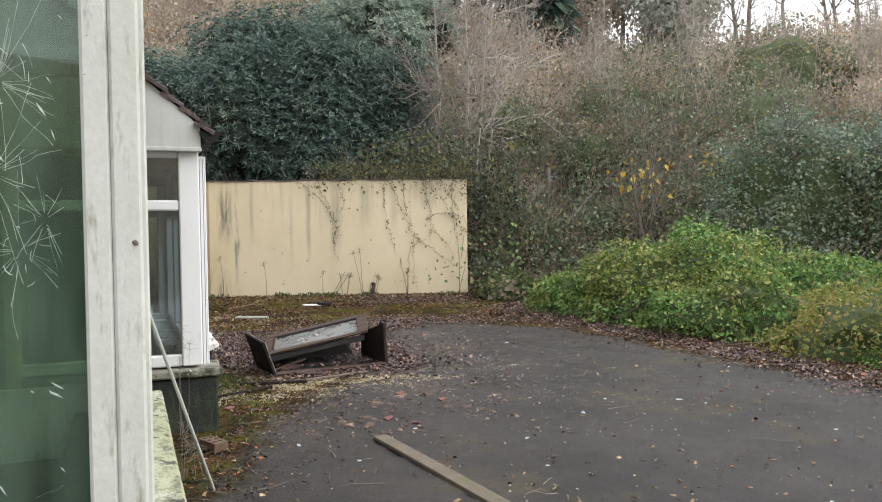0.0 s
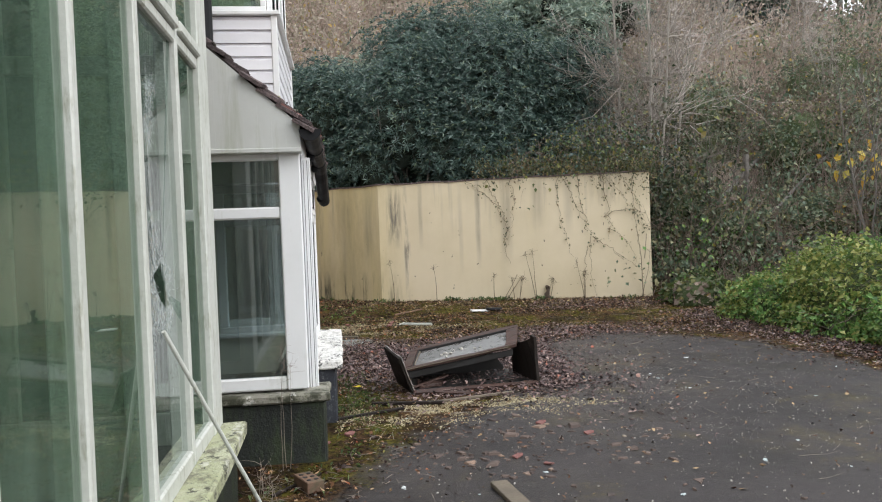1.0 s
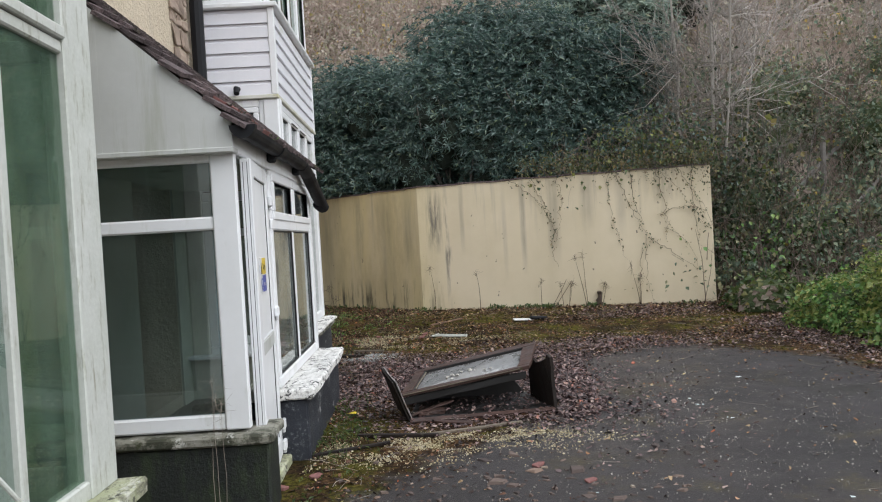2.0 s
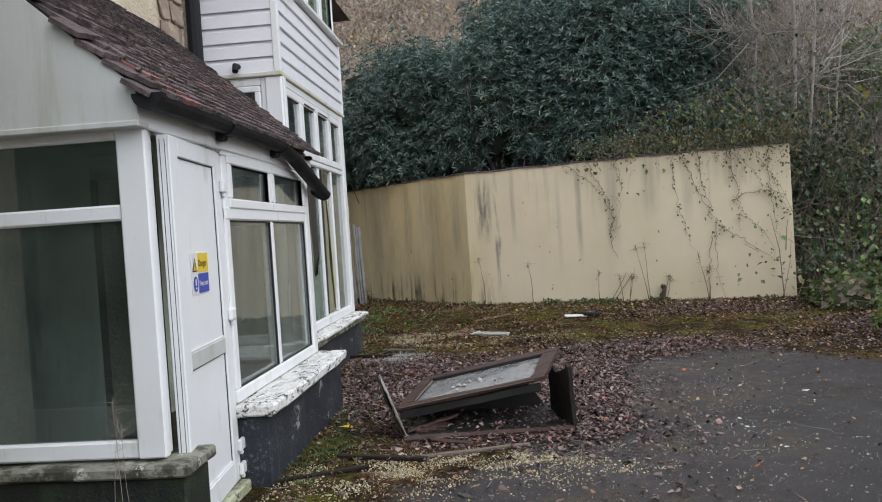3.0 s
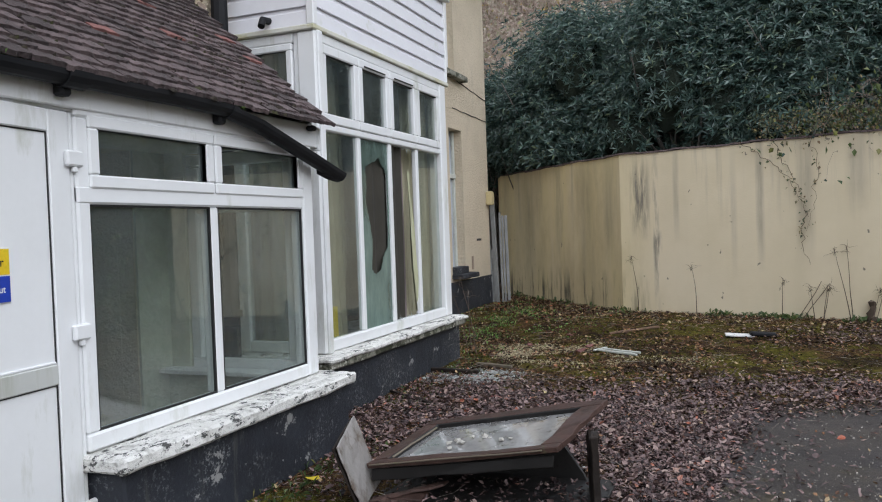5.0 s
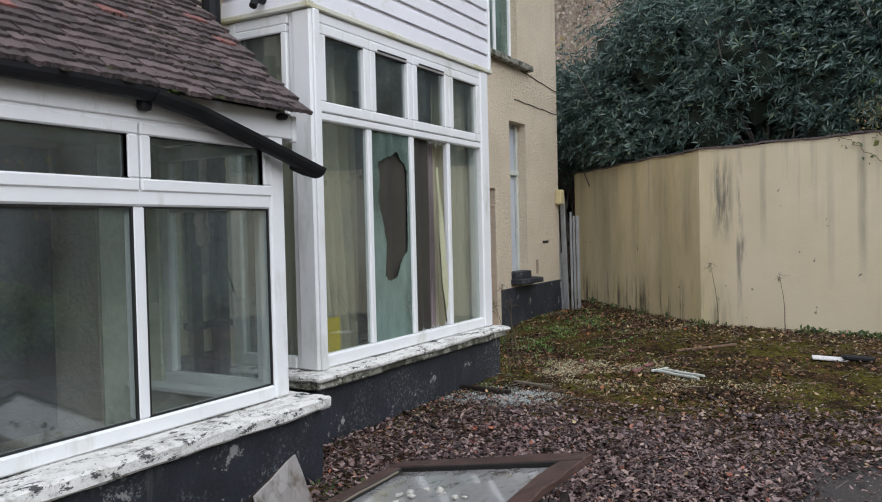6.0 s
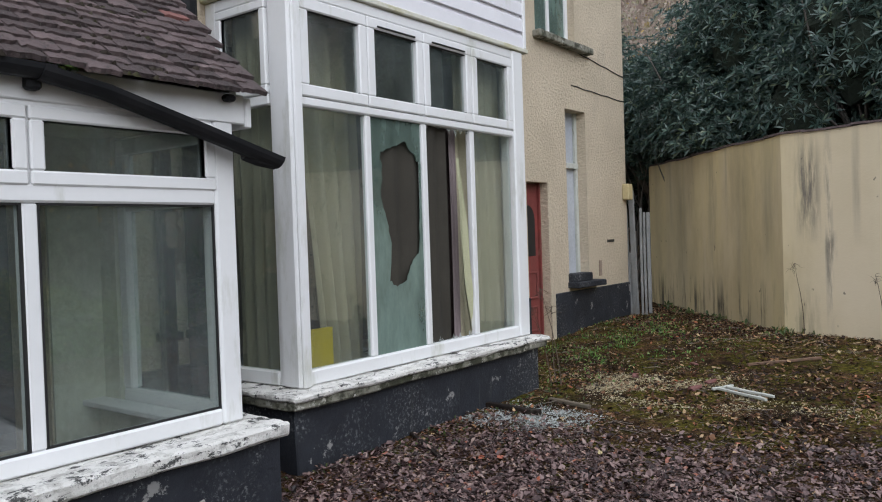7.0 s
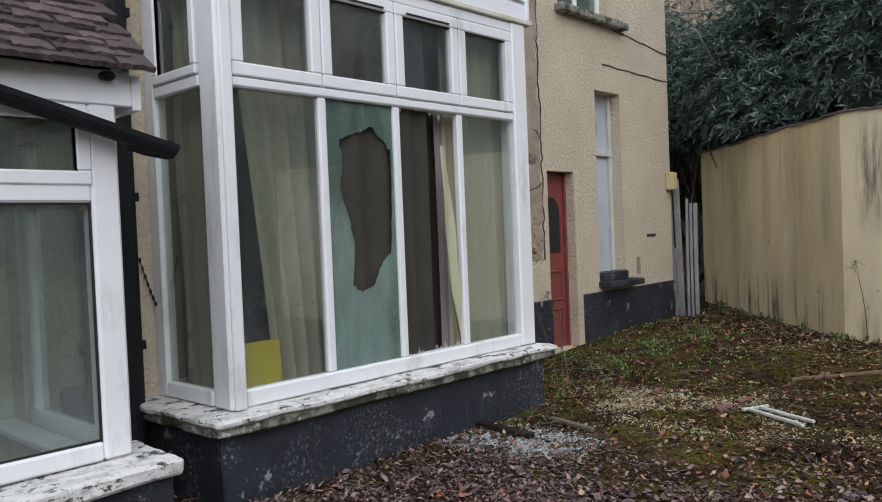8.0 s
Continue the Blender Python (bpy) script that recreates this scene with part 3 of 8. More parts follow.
def ring(f, u0, u1, v0, v1, t, w0, w1, bev=0.006):
    """A rectangular frame of four bars, mitred look."""
    bm = bmesh.new()
    bar(bm, f, u0, u1, v0, v0 + t, w0, w1, bev)
    bar(bm, f, u0, u1, v1 - t, v1, w0, w1, bev)
    bar(bm, f, u0, u0 + t, v0 + t, v1 - t, w0, w1, bev)
    bar(bm, f, u1 - t, u1, v0 + t, v1 - t, w0, w1, bev)
    return bm


def pane_in(parent, f, u0, u1, v0, v1, w, material, label=""):
    bm = bmesh.new()
    bar(bm, f, u0, u1, v0, v1, w - 0.002, w + 0.002, 0)
    ob = part("pane", bm, material, parent, label)
    ob.visible_shadow = False
    return ob


def casement(parent, f, u0, u1, v0, v1, t=0.055, w0=0.0, w1=0.05, glass=None, name="casement", mat=None):
    c = part(name, ring(f, u0, u1, v0, v1, t, w0, w1, 0.008), mat or UPVC, parent)
    bead = ring(f, u0 + t - 0.012, u1 - t + 0.012, v0 + t - 0.012, v1 - t + 0.012, 0.012, w0 + 0.014, w1 - 0.012, 0)
    part("gasket", bead, INK, c, "black rubber glazing gasket")
    pane_in(c, f, u0 + t - 0.005, u1 - t + 0.005, v0 + t - 0.005, v1 - t + 0.005, (w0 + w1) / 2 - 0.006, glass or GLASS)
    return c


def holed(y0, y1, z0, z1, x0, x1, holes):
    """A wall along y with openings (y0, y1, z0, z1) through it."""
    ys = sorted({y0, y1, *(h[0] for h in holes), *(h[1] for h in holes)})
    zs = sorted({z0, z1, *(h[2] for h in holes), *(h[3] for h in holes)})
    bm = bmesh.new()
    for ya, yb in zip(ys, ys[1:]):
        for za, zb in zip(zs, zs[1:]):
            ym, zm = (ya + yb) / 2, (za + zb) / 2
            if not any(h[0] < ym < h[1] and h[2] < zm < h[3] for h in holes):
                box(bm, x0, x1, ya, yb, za, zb)
    bmesh.ops.remove_doubles(bm, verts=bm.verts, dist=0.0005)
    seen, dead = {}, []
    for f in bm.faces:
        k = tuple(round(c, 3) for c in f.calc_center_median())
        if k in seen:
            dead += [f, seen[k]]
        seen[k] = f
    bmesh.ops.delete(bm, geom=list(set(dead)), context="FACES")
    return bm


def tube(points, radius, sides=6, taper=1.0):
    """A round bar along a polyline."""
    bm, rings, n = bmesh.new(), [], len(points)
    pts = [Vector(p) for p in points]
    for i, p in enumerate(pts):
        d = (pts[min(i + 1, n - 1)] - pts[max(i - 1, 0)]).normalized()
        a = d.cross(Vector((0, 0, 1)) if abs(d.z) < 0.9 else Vector((1, 0, 0))).normalized()
        b = d.cross(a)
        r = radius * (1 + (taper - 1) * i / max(n - 1, 1))
        rings.append([bm.verts.new(p + r * (math.cos(2 * math.pi * k / sides) * a + math.sin(2 * math.pi * k / sides) * b)) for k in range(sides)])
    for r0, r1 in zip(rings, rings[1:]):
        for k in range(sides):
            bm.faces.new((r0[k], r0[(k + 1) % sides], r1[(k + 1) % sides], r1[k]))
    bm.faces.new(rings[0][::-1])
    bm.faces.new(rings[-1])
    bmesh.ops.recalc_face_normals(bm, faces=bm.faces[:])
    return bm


def roughen(bm, amount, scale, cuts=0):
    """Wear: cut the long edges and shift every corner a little."""
    if cuts:
        bmesh.ops.subdivide_edges(bm, edges=[e for e in bm.edges if e.calc_length() > 0.12], cuts=cuts, use_grid_fill=True)
    for v in bm.verts:
        v.co += noise.noise_vector(v.co * scale) * amount
    return bm


# ---- ground, hillside ----
WALL_LINE = [(6.2, 14.06), (1.30, 15.13), (0.45, 15.95), (-0.62, 17.2), (-1.35, 17.9)]
FOOT = np.array([(14, -60), (13.5, -10), (13, 2), (11.5, 7), (9.6, 10.8), (7.6, 13.4), (6.4, 14.25), (1.4, 15.4), (-0.5, 17.4), (-2.5, 18.6), (-60, 19)], float)
TARMAC = np.array([(0.1, -6), (0.25, 3.9), (0.95, 5.7), (2.5, 7.5), (2.75, 9.9), (4.4, 10.7), (5.4, 9.2), (5.6, 6), (5.7, 4), (6.2, -6)], float)


def edge_dist(x, y, pts, closed):
    """Distance to a polyline, by arrays."""
    best = np.full(x.shape, 1e9)
    ends = np.vstack([pts, pts[:1]]) if closed else pts
    for (ax, ay), (bx, by) in zip(ends, ends[1:]):
        dx, dy = bx - ax, by - ay
        t = np.clip(((x - ax) * dx + (y - ay) * dy) / (dx * dx + dy * dy), 0, 1)
        best = np.minimum(best, np.hypot(x - ax - t * dx, y - ay - t * dy))
    return best


def inside(x, y, pts):
    odd = np.zeros(x.shape, bool)
    for (ax, ay), (bx, by) in zip(pts, np.roll(pts, -1, 0)):
        if ay != by:
            odd ^= ((ay > y) != (by > y)) & (x < (bx - ax) * (y - ay) / (by - ay) + ax)
    return odd


YARD = np.vstack([FOOT, [(-60, -60)]])


def smooth01(t):
    t = np.clip(t, 0, 1)
    return t * t * (3 - 2 * t)


def ground_z(x, y):
    x, y = np.asarray(x, float), np.asarray(y, float)
    z = 0.08 + 0.2 * smooth01((y - 11.0) / 5.0) + 0.012 * np.sin(x * 1.9 + 0.7 * y) * np.sin(y * 1.3)
    d = np.where(inside(x, y, YARD), 0.0, edge_dist(x, y, FOOT, False))
    hill = (24 - 8.5 * smooth01((x - 9) / 14)) * (1 - np.exp(-0.66 * d / 24)) + 0.25 * np.minimum(d, 1.5) * np.sin(x * 0.9) * np.sin(y * 0.7 + 1)
    return z + hill + (5.0 - 4.0 * smooth01((x - 5.0) / 9.0)) * smooth01((d - 5.0) / 12.0)


def spread(lo, hi, step, far, grow=1.35):
    mid, out, s = list(np.arange(lo, hi + step / 2, step)), [], step
    a, b = lo, hi
    left, right = [], []
    while b < far:
        s *= grow
        a, b = a - s, b + s
        left.append(a), right.append(b)
    return np.array(left[::-1] + mid + right)


def build_ground():
    xs, ys = spread(-1.6, 10, 0.11, 900), spread(-2, 19, 0.11, 900)
    gx, gy = np.meshgrid(xs, ys)
    gz = ground_z(gx, gy)
    rng = np.random.default_rng(3)
    near = inside(gx, gy, YARD)
    gz = gz + np.where(near, rng.normal(0, 0.004, gz.shape), 0)
    nx, ny = len(xs), len(ys)
    i = (np.arange(ny - 1)[:, None] * nx + np.arange(nx - 1)[None]).ravel()
    ob = from_arrays("ground", np.stack([gx, gy, gz], -1).reshape(-1, 3), np.stack([i, i + 1, i + nx + 1, i + nx], -1), GROUND, smooth=True)
    sd = edge_dist(gx, gy, TARMAC, True) * np.where(inside(gx, gy, TARMAC), 1, -1)
    at = ob.data.attributes.new("tarmac", "FLOAT", "POINT")
    at.data.foreach_set("value", smooth01(0.5 + sd / 1.6).ravel().astype(np.float32))
    moss = np.exp(-((gy - 13.2) / 2.4) ** 2) * (gx < 7) + 0.9 * np.exp(-((gx - 0.55) / 0.45) ** 2) * (gy > 3) * (gy < 7.6) + 0.35 * (sd < 0.3)
    bank = smooth01(edge_dist(gx, gy, FOOT, False) / 0.8) * ~near
    for name, a in (("moss", np.clip(moss, 0, 1)), ("bank", bank)):
        ob.data.attributes.new(name, "FLOAT", "POINT").data.foreach_set("value", a.ravel().astype(np.float32))
    tagged(ob, "wet dark tarmac yard edged with moss and rotting leaves", "ground", kind="structure")


build_ground()


def gz1(x, y):
    return float(ground_z(np.array([x]), np.array([y]))[0])


# ---- cream yard wall ----
def build_yard_wall():
    bm = bmesh.new()
    pts, out = [], []
    for (a, b) in zip(WALL_LINE, WALL_LINE[1:]):
        n = max(2, int(math.dist(a, b) / 0.25))
        pts += [(a[0] + (b[0] - a[0]) * k / n, a[1] + (b[1] - a[1]) * k / n) for k in range(n)]
    pts.append(WALL_LINE[-1])
    front, behind = [], []
    for k, (x, y) in enumerate(pts):
        a, b = Vector(pts[max(k - 1, 0)]), Vector(pts[min(k + 1, len(pts) - 1)])
        d = (b - a).normalized()
        nrm = Vector((d.y, -d.x))
        top = 2.50 - 0.045 * smooth01(np.array(k / len(pts) * 1.4)) + 0.008 * math.sin(k * 1.7)
        zs = [-0.1, 0.5, 1.1, 1.7, float(top)]
        front.append([bm.verts.new((x, y, z)) for z in zs])
        behind.append([bm.verts.new((x + nrm.x * 0.2, y + nrm.y * 0.2, z)) for z in zs])
    for k in range(len(pts) - 1):
        for j in range(4):
            bm.faces.new((front[k][j], front[k][j + 1], front[k + 1][j + 1], front[k + 1][j]))
            bm.faces.new((behind[k][j], behind[k + 1][j], behind[k + 1][j + 1], behind[k][j + 1]))
        bm.faces.new((front[k][4], behind[k][4], behind[k + 1][4], front[k + 1][4]))
    for k in (0, -1):
        for j in range(4):
            bm.faces.new((front[k][j], behind[k][j], behind[k][j + 1], front[k][j + 1]))
    bmesh.ops.recalc_face_normals(bm, faces=bm.faces[:])
    ob = solid("wall_yard", bm, YARD_WALL, "cream rendered yard wall with black mould streaks", "wall", at=(3, 14.8, 0.1), kind="structure")
    cop = bmesh.new()
    for k in range(len(pts) - 1):
        (xa, ya), (xb, yb) = pts[k], pts[k + 1]
        L = math.dist(pts[k], pts[k + 1])
        ang = math.atan2(yb - ya, xb - xa)
        za = front_z(k, len(pts))
        m = Matrix.Translation(((xa + xb) / 2, (ya + yb) / 2, za)) @ Matrix.Rotation(ang, 4, "Z")
        b = boxed(-L / 2 - 0.002, L / 2 + 0.002, -0.23, 0.02, 0.0, 0.022)
        b.transform(m)
        join(cop, b)
    part("coping", roughen(cop, 0.006, 3), TILE, ob, "thin dark mossy coping")


def front_z(k, n):
    return 2.50 - 0.045 * float(smooth01(np.array(k / n * 1.4))) + 0.008 * math.sin(k * 1.7)


build_yard_wall()


# ---- house ----
WX, WS = -1.0, -0.86
house = thing("house", (-2.5, 10.5, 0.1), "old cream pebbledashed house with a black plinth", "house")
HOLES = [(7.1, 8.05, 0.3, 2.1), (9.36, 11.76, 0.56, 2.95), (13.5, 14.08, 0.2, 2.05), (14.46, 15.0, 0.9, 2.97), (13.8, 14.78, 3.79, 5.0), (9.4, 11.7, 4.05, 5.1)]
part("wall", holed(4.76, 16.2, 0.0, 5.6, WX - 0.3, WX, HOLES), RENDER, house, "cream pebbledash front wall with cracks")
part("wall", holed(4.76, 9.19, 0.0, 5.6, WX + 0.002, WS, [(7.1, 8.05, 0.3, 2.1)]), RENDER, house, "cream pebbledash wall")
part("wall", boxed(-6.0, WX - 0.3, 15.9, 16.2, 0, 5.6), RENDER, house)
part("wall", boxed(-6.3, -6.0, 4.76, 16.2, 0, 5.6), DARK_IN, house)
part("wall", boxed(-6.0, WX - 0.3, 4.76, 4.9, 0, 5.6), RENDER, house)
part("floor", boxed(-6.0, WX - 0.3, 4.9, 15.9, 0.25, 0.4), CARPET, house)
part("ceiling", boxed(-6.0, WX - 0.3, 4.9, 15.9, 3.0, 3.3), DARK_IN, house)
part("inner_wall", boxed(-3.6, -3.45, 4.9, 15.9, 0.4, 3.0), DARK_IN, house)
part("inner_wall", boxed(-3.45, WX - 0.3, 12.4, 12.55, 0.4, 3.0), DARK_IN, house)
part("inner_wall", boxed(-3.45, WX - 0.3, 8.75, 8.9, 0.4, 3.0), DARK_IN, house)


def house_roof():
    bm = bmesh.new()
    e = [(-6.6, 4.5), (-0.7, 4.5), (-0.7, 16.5), (-6.6, 16.5)]
    v = [bm.verts.new((x, y, 5.55)) for x, y in e] + [bm.verts.new((-3.6, 7.5, 7.6)), bm.verts.new((-3.6, 13.5, 7.6))]
    for f in ((0, 1, 4), (1, 2, 5, 4), (2, 3, 5), (3, 0, 4, 5), (3, 2, 1, 0)):
        bm.faces.new([v[i] for i in f])
    return bm


part("roof", house_roof(), TILE, house, "dark tiled hipped roof")
for y0, y1 in ((12.0, 13.5), (14.08, 16.215)):
    bm = boxed(WX - 0.1, WX + 0.022, y0, y1, -0.1, 0.74, bev=0.008)
    part("plinth", roughen(bm, 0.008, 4, 3), BLACK, house, "black painted plinth")
part("plinth", boxed(WX - 0.1, WS + 0.022, 8.6, 9.04, -0.1, 0.7, bev=0.008), BLACK, house, "black painted plinth")


def red_door():
    f = facing("e", WX - 0.13)
    d = part("door", boxed(WX - 0.17, WX - 0.13, 13.5, 13.95, 0.2, 2.04, bev=0.004), RED_PAINT, house, "faded red panelled door with an arched light")
    ORIGIN[d.name] = ORIGIN[house.name]
    for v0, v1 in ((0.32, 0.62), (0.70, 1.02)):
        part("panel", ring(f, 13.56, 13.9, v0, v1, 0.025, 0.0, 0.015), RED_PAINT, d)
    bm = bmesh.new()
    n = 10
    arch = [(13.73 + 0.15 * math.cos(math.pi * k / n), 1.62 + 0.17 * math.sin(math.pi * k / n)) for k in range(n + 1)] + [(13.58, 1.2), (13.88, 1.2)]
    bm.faces.new([bm.verts.new(f @ Vector((u, v, 0.004))) for u, v in arch])
    part("arched_light", bm, INK, d, "dark arched glass light")
    part("door_frame", boxed(WX - 0.2, WX - 0.1, 13.95, 13.98, 0.2, 2.05), RED_PAINT, house)
    part("reveal", boxed(WX - 0.2, WX + 0.012, 13.98, 14.1, 0.15, 2.05, bev=0.01), RENDER, house, "roughcast door jamb")


red_door()


def white_doorway():
    f = facing("e", WX - 0.16)
    d = part("door", boxed(WX - 0.2, WX - 0.16, 14.46, 15.0, 0.9, 2.97), PLY, house, "peeling white boarded doorway with a fanlight")
    bm = bmesh.new()
    bar(bm, f, 14.46, 15.0, 2.26, 2.33, 0, 0.05)
    bar(bm, f, 14.46, 14.52, 0.9, 2.97, 0, 0.04)
    bar(bm, f, 14.94, 15.0, 0.9, 2.97, 0, 0.04)
    part("door_frame", bm, OLD_WOOD, d)
    bm = bmesh.new()
    bar(bm, f, 14.6, 14.72, 2.5, 2.66, 0.0, 0.02)
    part("vent", bm, STONE, d, "small brown vent")
    part("doorstep", roughen(boxed(WX - 0.1, WX + 0.16, 14.42, 15.16, 0.78, 0.85, bev=0.01), 0.008, 6, 2), BLACK, house, "dark stone doorstep")
    part("doorstep", roughen(boxed(WX - 0.1, WX + 0.06, 14.44, 14.98, 0.85, 0.95, bev=0.01), 0.008, 6, 2), BLACK, house, "dark stone doorstep")


white_doorway()


def upper_window():
    f = facing("e", WX - 0.14)
    w = part("window", ring(f, 13.8, 14.78, 3.79, 5.0, 0.06, 0, 0.05), UPVC, house, "white upper window")
    bm = bmesh.new()
    bar(bm, f, 14.26, 14.32, 3.85, 4.94, 0, 0.045)
    part("mullion", bm, UPVC, w)
    for a, b in ((13.86, 14.26), (14.32, 14.72)):
        pane_in(w, f, a, b, 3.85, 4.94, 0.02, GLASS_FROST)
    part("window_sill", roughen(boxed(WX - 0.14, WX + 0.1, 13.74, 15.1, 3.7, 3.78, bev=0.01), 0.012, 7, 5), LEDGE, house, "grey worn cement sill")


upper_window()


def bare_stones():
    """Old brown undercoat laid bare beside the bay, its edge broken along a crack, with a few rubble stones showing."""
    rng = random.Random(5)
    bm, rows, n = bmesh.new(), [], 60
    edge = [13.40 + 0.07 * noise.noise((0.0, 0.0, k * 0.21)) + 0.045 * noise.noise((3.0, 0.0, k * 0.7)) for k in range(n + 1)]
    for k in range(n + 1):
        z = 1.15 + 4.1 * k / n
        row = []
        for j in range(13):
            y = 11.95 + (edge[k] - 11.95) * j / 12
            q = Vector((0.0, y * 3.0, z * 3.0))
            row.append(bm.verts.new((WX + 0.016 + 0.016 * noise.noise(q) + 0.012 * noise.noise(q * 3.1) - (0.012 if j == 12 else 0.0), y, z)))
        rows.append(row)
    for a, b in zip(rows, rows[1:]):
        for j in range(12):
            bm.faces.new((a[j], a[j + 1], b[j + 1], b[j]))
    ends = [[bm.verts.new((WX - 0.01, v.co.y, v.co.z)) for v in r] for r in (rows[0], rows[-1])]
    for r, e in zip((rows[0], rows[-1]), ends):
        for j in range(12):
            bm.faces.new((r[j], e[j], e[j + 1], r[j + 1]))
    bmesh.ops.recalc_face_normals(bm, faces=bm.faces[:])
    part("undercoat", bm, UNDERCOAT, house, "bare brown undercoat where the cream render has fallen")
    pts = [(WX + 0.006, edge[k] + 0.004, 1.15 + 4.1 * k / n) for k in range(n + 1)]
    part("crack", tube(pts, 0.007, 5), CRACK, house, "dark crack along the broken render")
    for y0, z0, y1, z1, sd in ((12.6, 3.2, 13.1, 2.95, 1), (12.9, 3.5, 13.0, 2.9, 2), (12.5, 2.05, 13.3, 2.15, 3), (12.8, 1.75, 13.35, 1.9, 4), (12.9, 2.5, 13.35, 2.42, 5)):
        pts = [(WX + 0.022, y0 + (y1 - y0) * k / 9 + 0.04 * noise.noise((k * 0.6, sd, 0)), z0 + (z1 - z0) * k / 9 + 0.05 * noise.noise((sd, k * 0.6, 4))) for k in range(10)]
        part("crack", tube(pts, 0.006, 4), CRACK, house, "dark crack in the undercoat")
    for k in range(16):
        y, z, w, h = rng.uniform(12.7, 13.25), rng.uniform(1.25, 2.3), rng.uniform(0.10, 0.22), rng.uniform(0.06, 0.12)
        bm = boxed(WX, WX + rng.uniform(0.018, 0.032), y - w / 2, min(y + w / 2, 13.36), z - h / 2, z + h / 2, bev=0.012)
        bmesh.ops.subdivide_edges(bm, edges=bm.edges[:], cuts=2, use_grid_fill=True)
        part("stone", roughen(bm, 0.03, 14), STONE, house)


CRACK = surface("crack", (0.05, 0.045, 0.04), (0.03, 0.03, 0.03), 5, (0.9, 1.0), 0)
bare_stones()


def stones_above_porch():
    rng = random.Random(15)
    z = 3.1
    while z < 5.3:
        h, y = rng.uniform(0.1, 0.2), 8.30 + rng.uniform(0, 0.12)
        while y < 8.85:
            w = min(rng.uniform(0.12, 0.26), 8.9 - y)
            bm = boxed(WS, WS + rng.uniform(0.012, 0.035), y + 0.008, y + w - 0.008, z + 0.008, z + h - 0.008, bev=0.01)
            bmesh.ops.subdivide_edges(bm, edges=bm.edges[:], cuts=1, use_grid_fill=True)
            part("stone", roughen(bm, 0.03, 11), STONE, house)
            y += w
        z += h


stones_above_porch()
for a, b in (((14.64, 3.27), (16.19, 3.24)), ((14.62, 3.72), (16.19, 3.58))):
    pts = [(WX + 0.004, a[0] + (b[0] - a[0]) * k / 9, a[1] + (b[1] - a[1]) * k / 9 + 0.006 * math.sin(k * 2.3)) for k in range(10)]
    part("crack", tube(pts, 0.007, 5), CRACK, house, "thin dark crack")
part("meter_box", boxed(WX, WX + 0.1, 16.06, 16.2, 1.88, 2.1, bev=0.012), CREAM_BOX, house, "small cream electrical box")
part("slot", boxed(WX - 0.01, WX + 0.006, 15.55, 15.76, 1.31, 1.345), INK, house)
part("vent", boxed(WX - 0.01, WX + 0.015, 15.28, 15.34, 0.88, 1.08), STONE, house)


def rainpipe(y, x, z0, z1, r=0.04):
    p = part("downpipe", tube([(x, y, z0), (x, y, z1)], r, 10), GUTTER, house, "black downpipe")
    for z in (0.9, 1.75, 2.8):
        part("bracket", boxed(x - 0.06, x + 0.05, y - 0.06, y + 0.07, z - 0.025, z + 0.025), GUTTER, p)


rainpipe(8.97, -0.77, 0.1, 5.3, 0.065)
rainpipe(8.775, -0.81, 0.1, 2.9, 0.052)
part("bare_patch", roughen(boxed(-0.765, -0.745, 8.75, 8.86, 1.45, 1.68, bev=0.006), 0.02, 14, 4), UNDERCOAT, house, "torn rusty brown patch beside the pipe")
bm = tube([(-0.83, 9.075 + 0.014 * k, 1.40 - 0.053 * k + 0.0015 * k * k) for k in range(10)], 0.004, 4)
for k in range(9):
    bead = bmesh.new()
    bmesh.ops.create_icosphere(bead, subdivisions=1, radius=0.011)
    bead.transform(Matrix.Translation((-0.83, 9.08 + 0.014 * k, 1.385 - 0.053 * k + 0.0015 * k * k)) @ Matrix.Diagonal((0.8, 0.8, 1.5, 1)))
    join(bm, bead)
part("chain", bm, GUTTER, house, "black chain hanging from the pipe")


# ---- tall bay with clad upper storey ----
bay = thing("bay_window", (-0.5, 10.5, 0.1), "two-storey white bay window with weatherboard cladding", "bay window")
BX = -0.11
fe = facing("e", BX)
fs = facing("s", 9.2)
part("plinth", roughen(boxed(WX + 0.03, 0.02, 9.05, 11.9, -0.1, 0.47, bev=0.01), 0.012, 3, 3), BLACK, bay, "flaking black plinth")
part("window_sill", roughen(roughen(boxed(WX + 0.03, 0.1, 8.98, 11.99, 0.525, 0.565, bev=0.012), 0.008, 5, 14), 0.010, 19), SILL, bay, "flaking white sill")
part("sill_bed", roughen(roughen(boxed(WX + 0.03, 0.075, 9.0, 11.97, 0.47, 0.528, bev=0.01), 0.010, 5, 12), 0.008, 17), LEDGE, bay, "dark mossy cement under the sill")
# corner posts, sill rail, transom, head
bm = bmesh.new()
bar(bm, fe, 9.16, 9.265, 0.57, 3.06, -0.1, 0.06, 0.012)
part("corner_post", bm, UPVC, bay)
bm = bmesh.new()
bar(bm, fe, 11.745, 11.91, 0.57, 3.06, -0.1, 0.055, 0.012)
part("corner_post", bm, UPVC, bay)
EDGES = [9.265, 9.885, 10.50, 11.125, 11.745]
for lo, hi, name in ((0.57, 0.665, "bottom_rail"), (2.308, 2.364, "transom"), (2.982, 3.06, "head_rail")):
    bm = bmesh.new()
    bar(bm, fe, 9.265, 11.745, lo, hi, -0.03, 0.045, 0.01)
    part(name, bm, UPVC, bay)
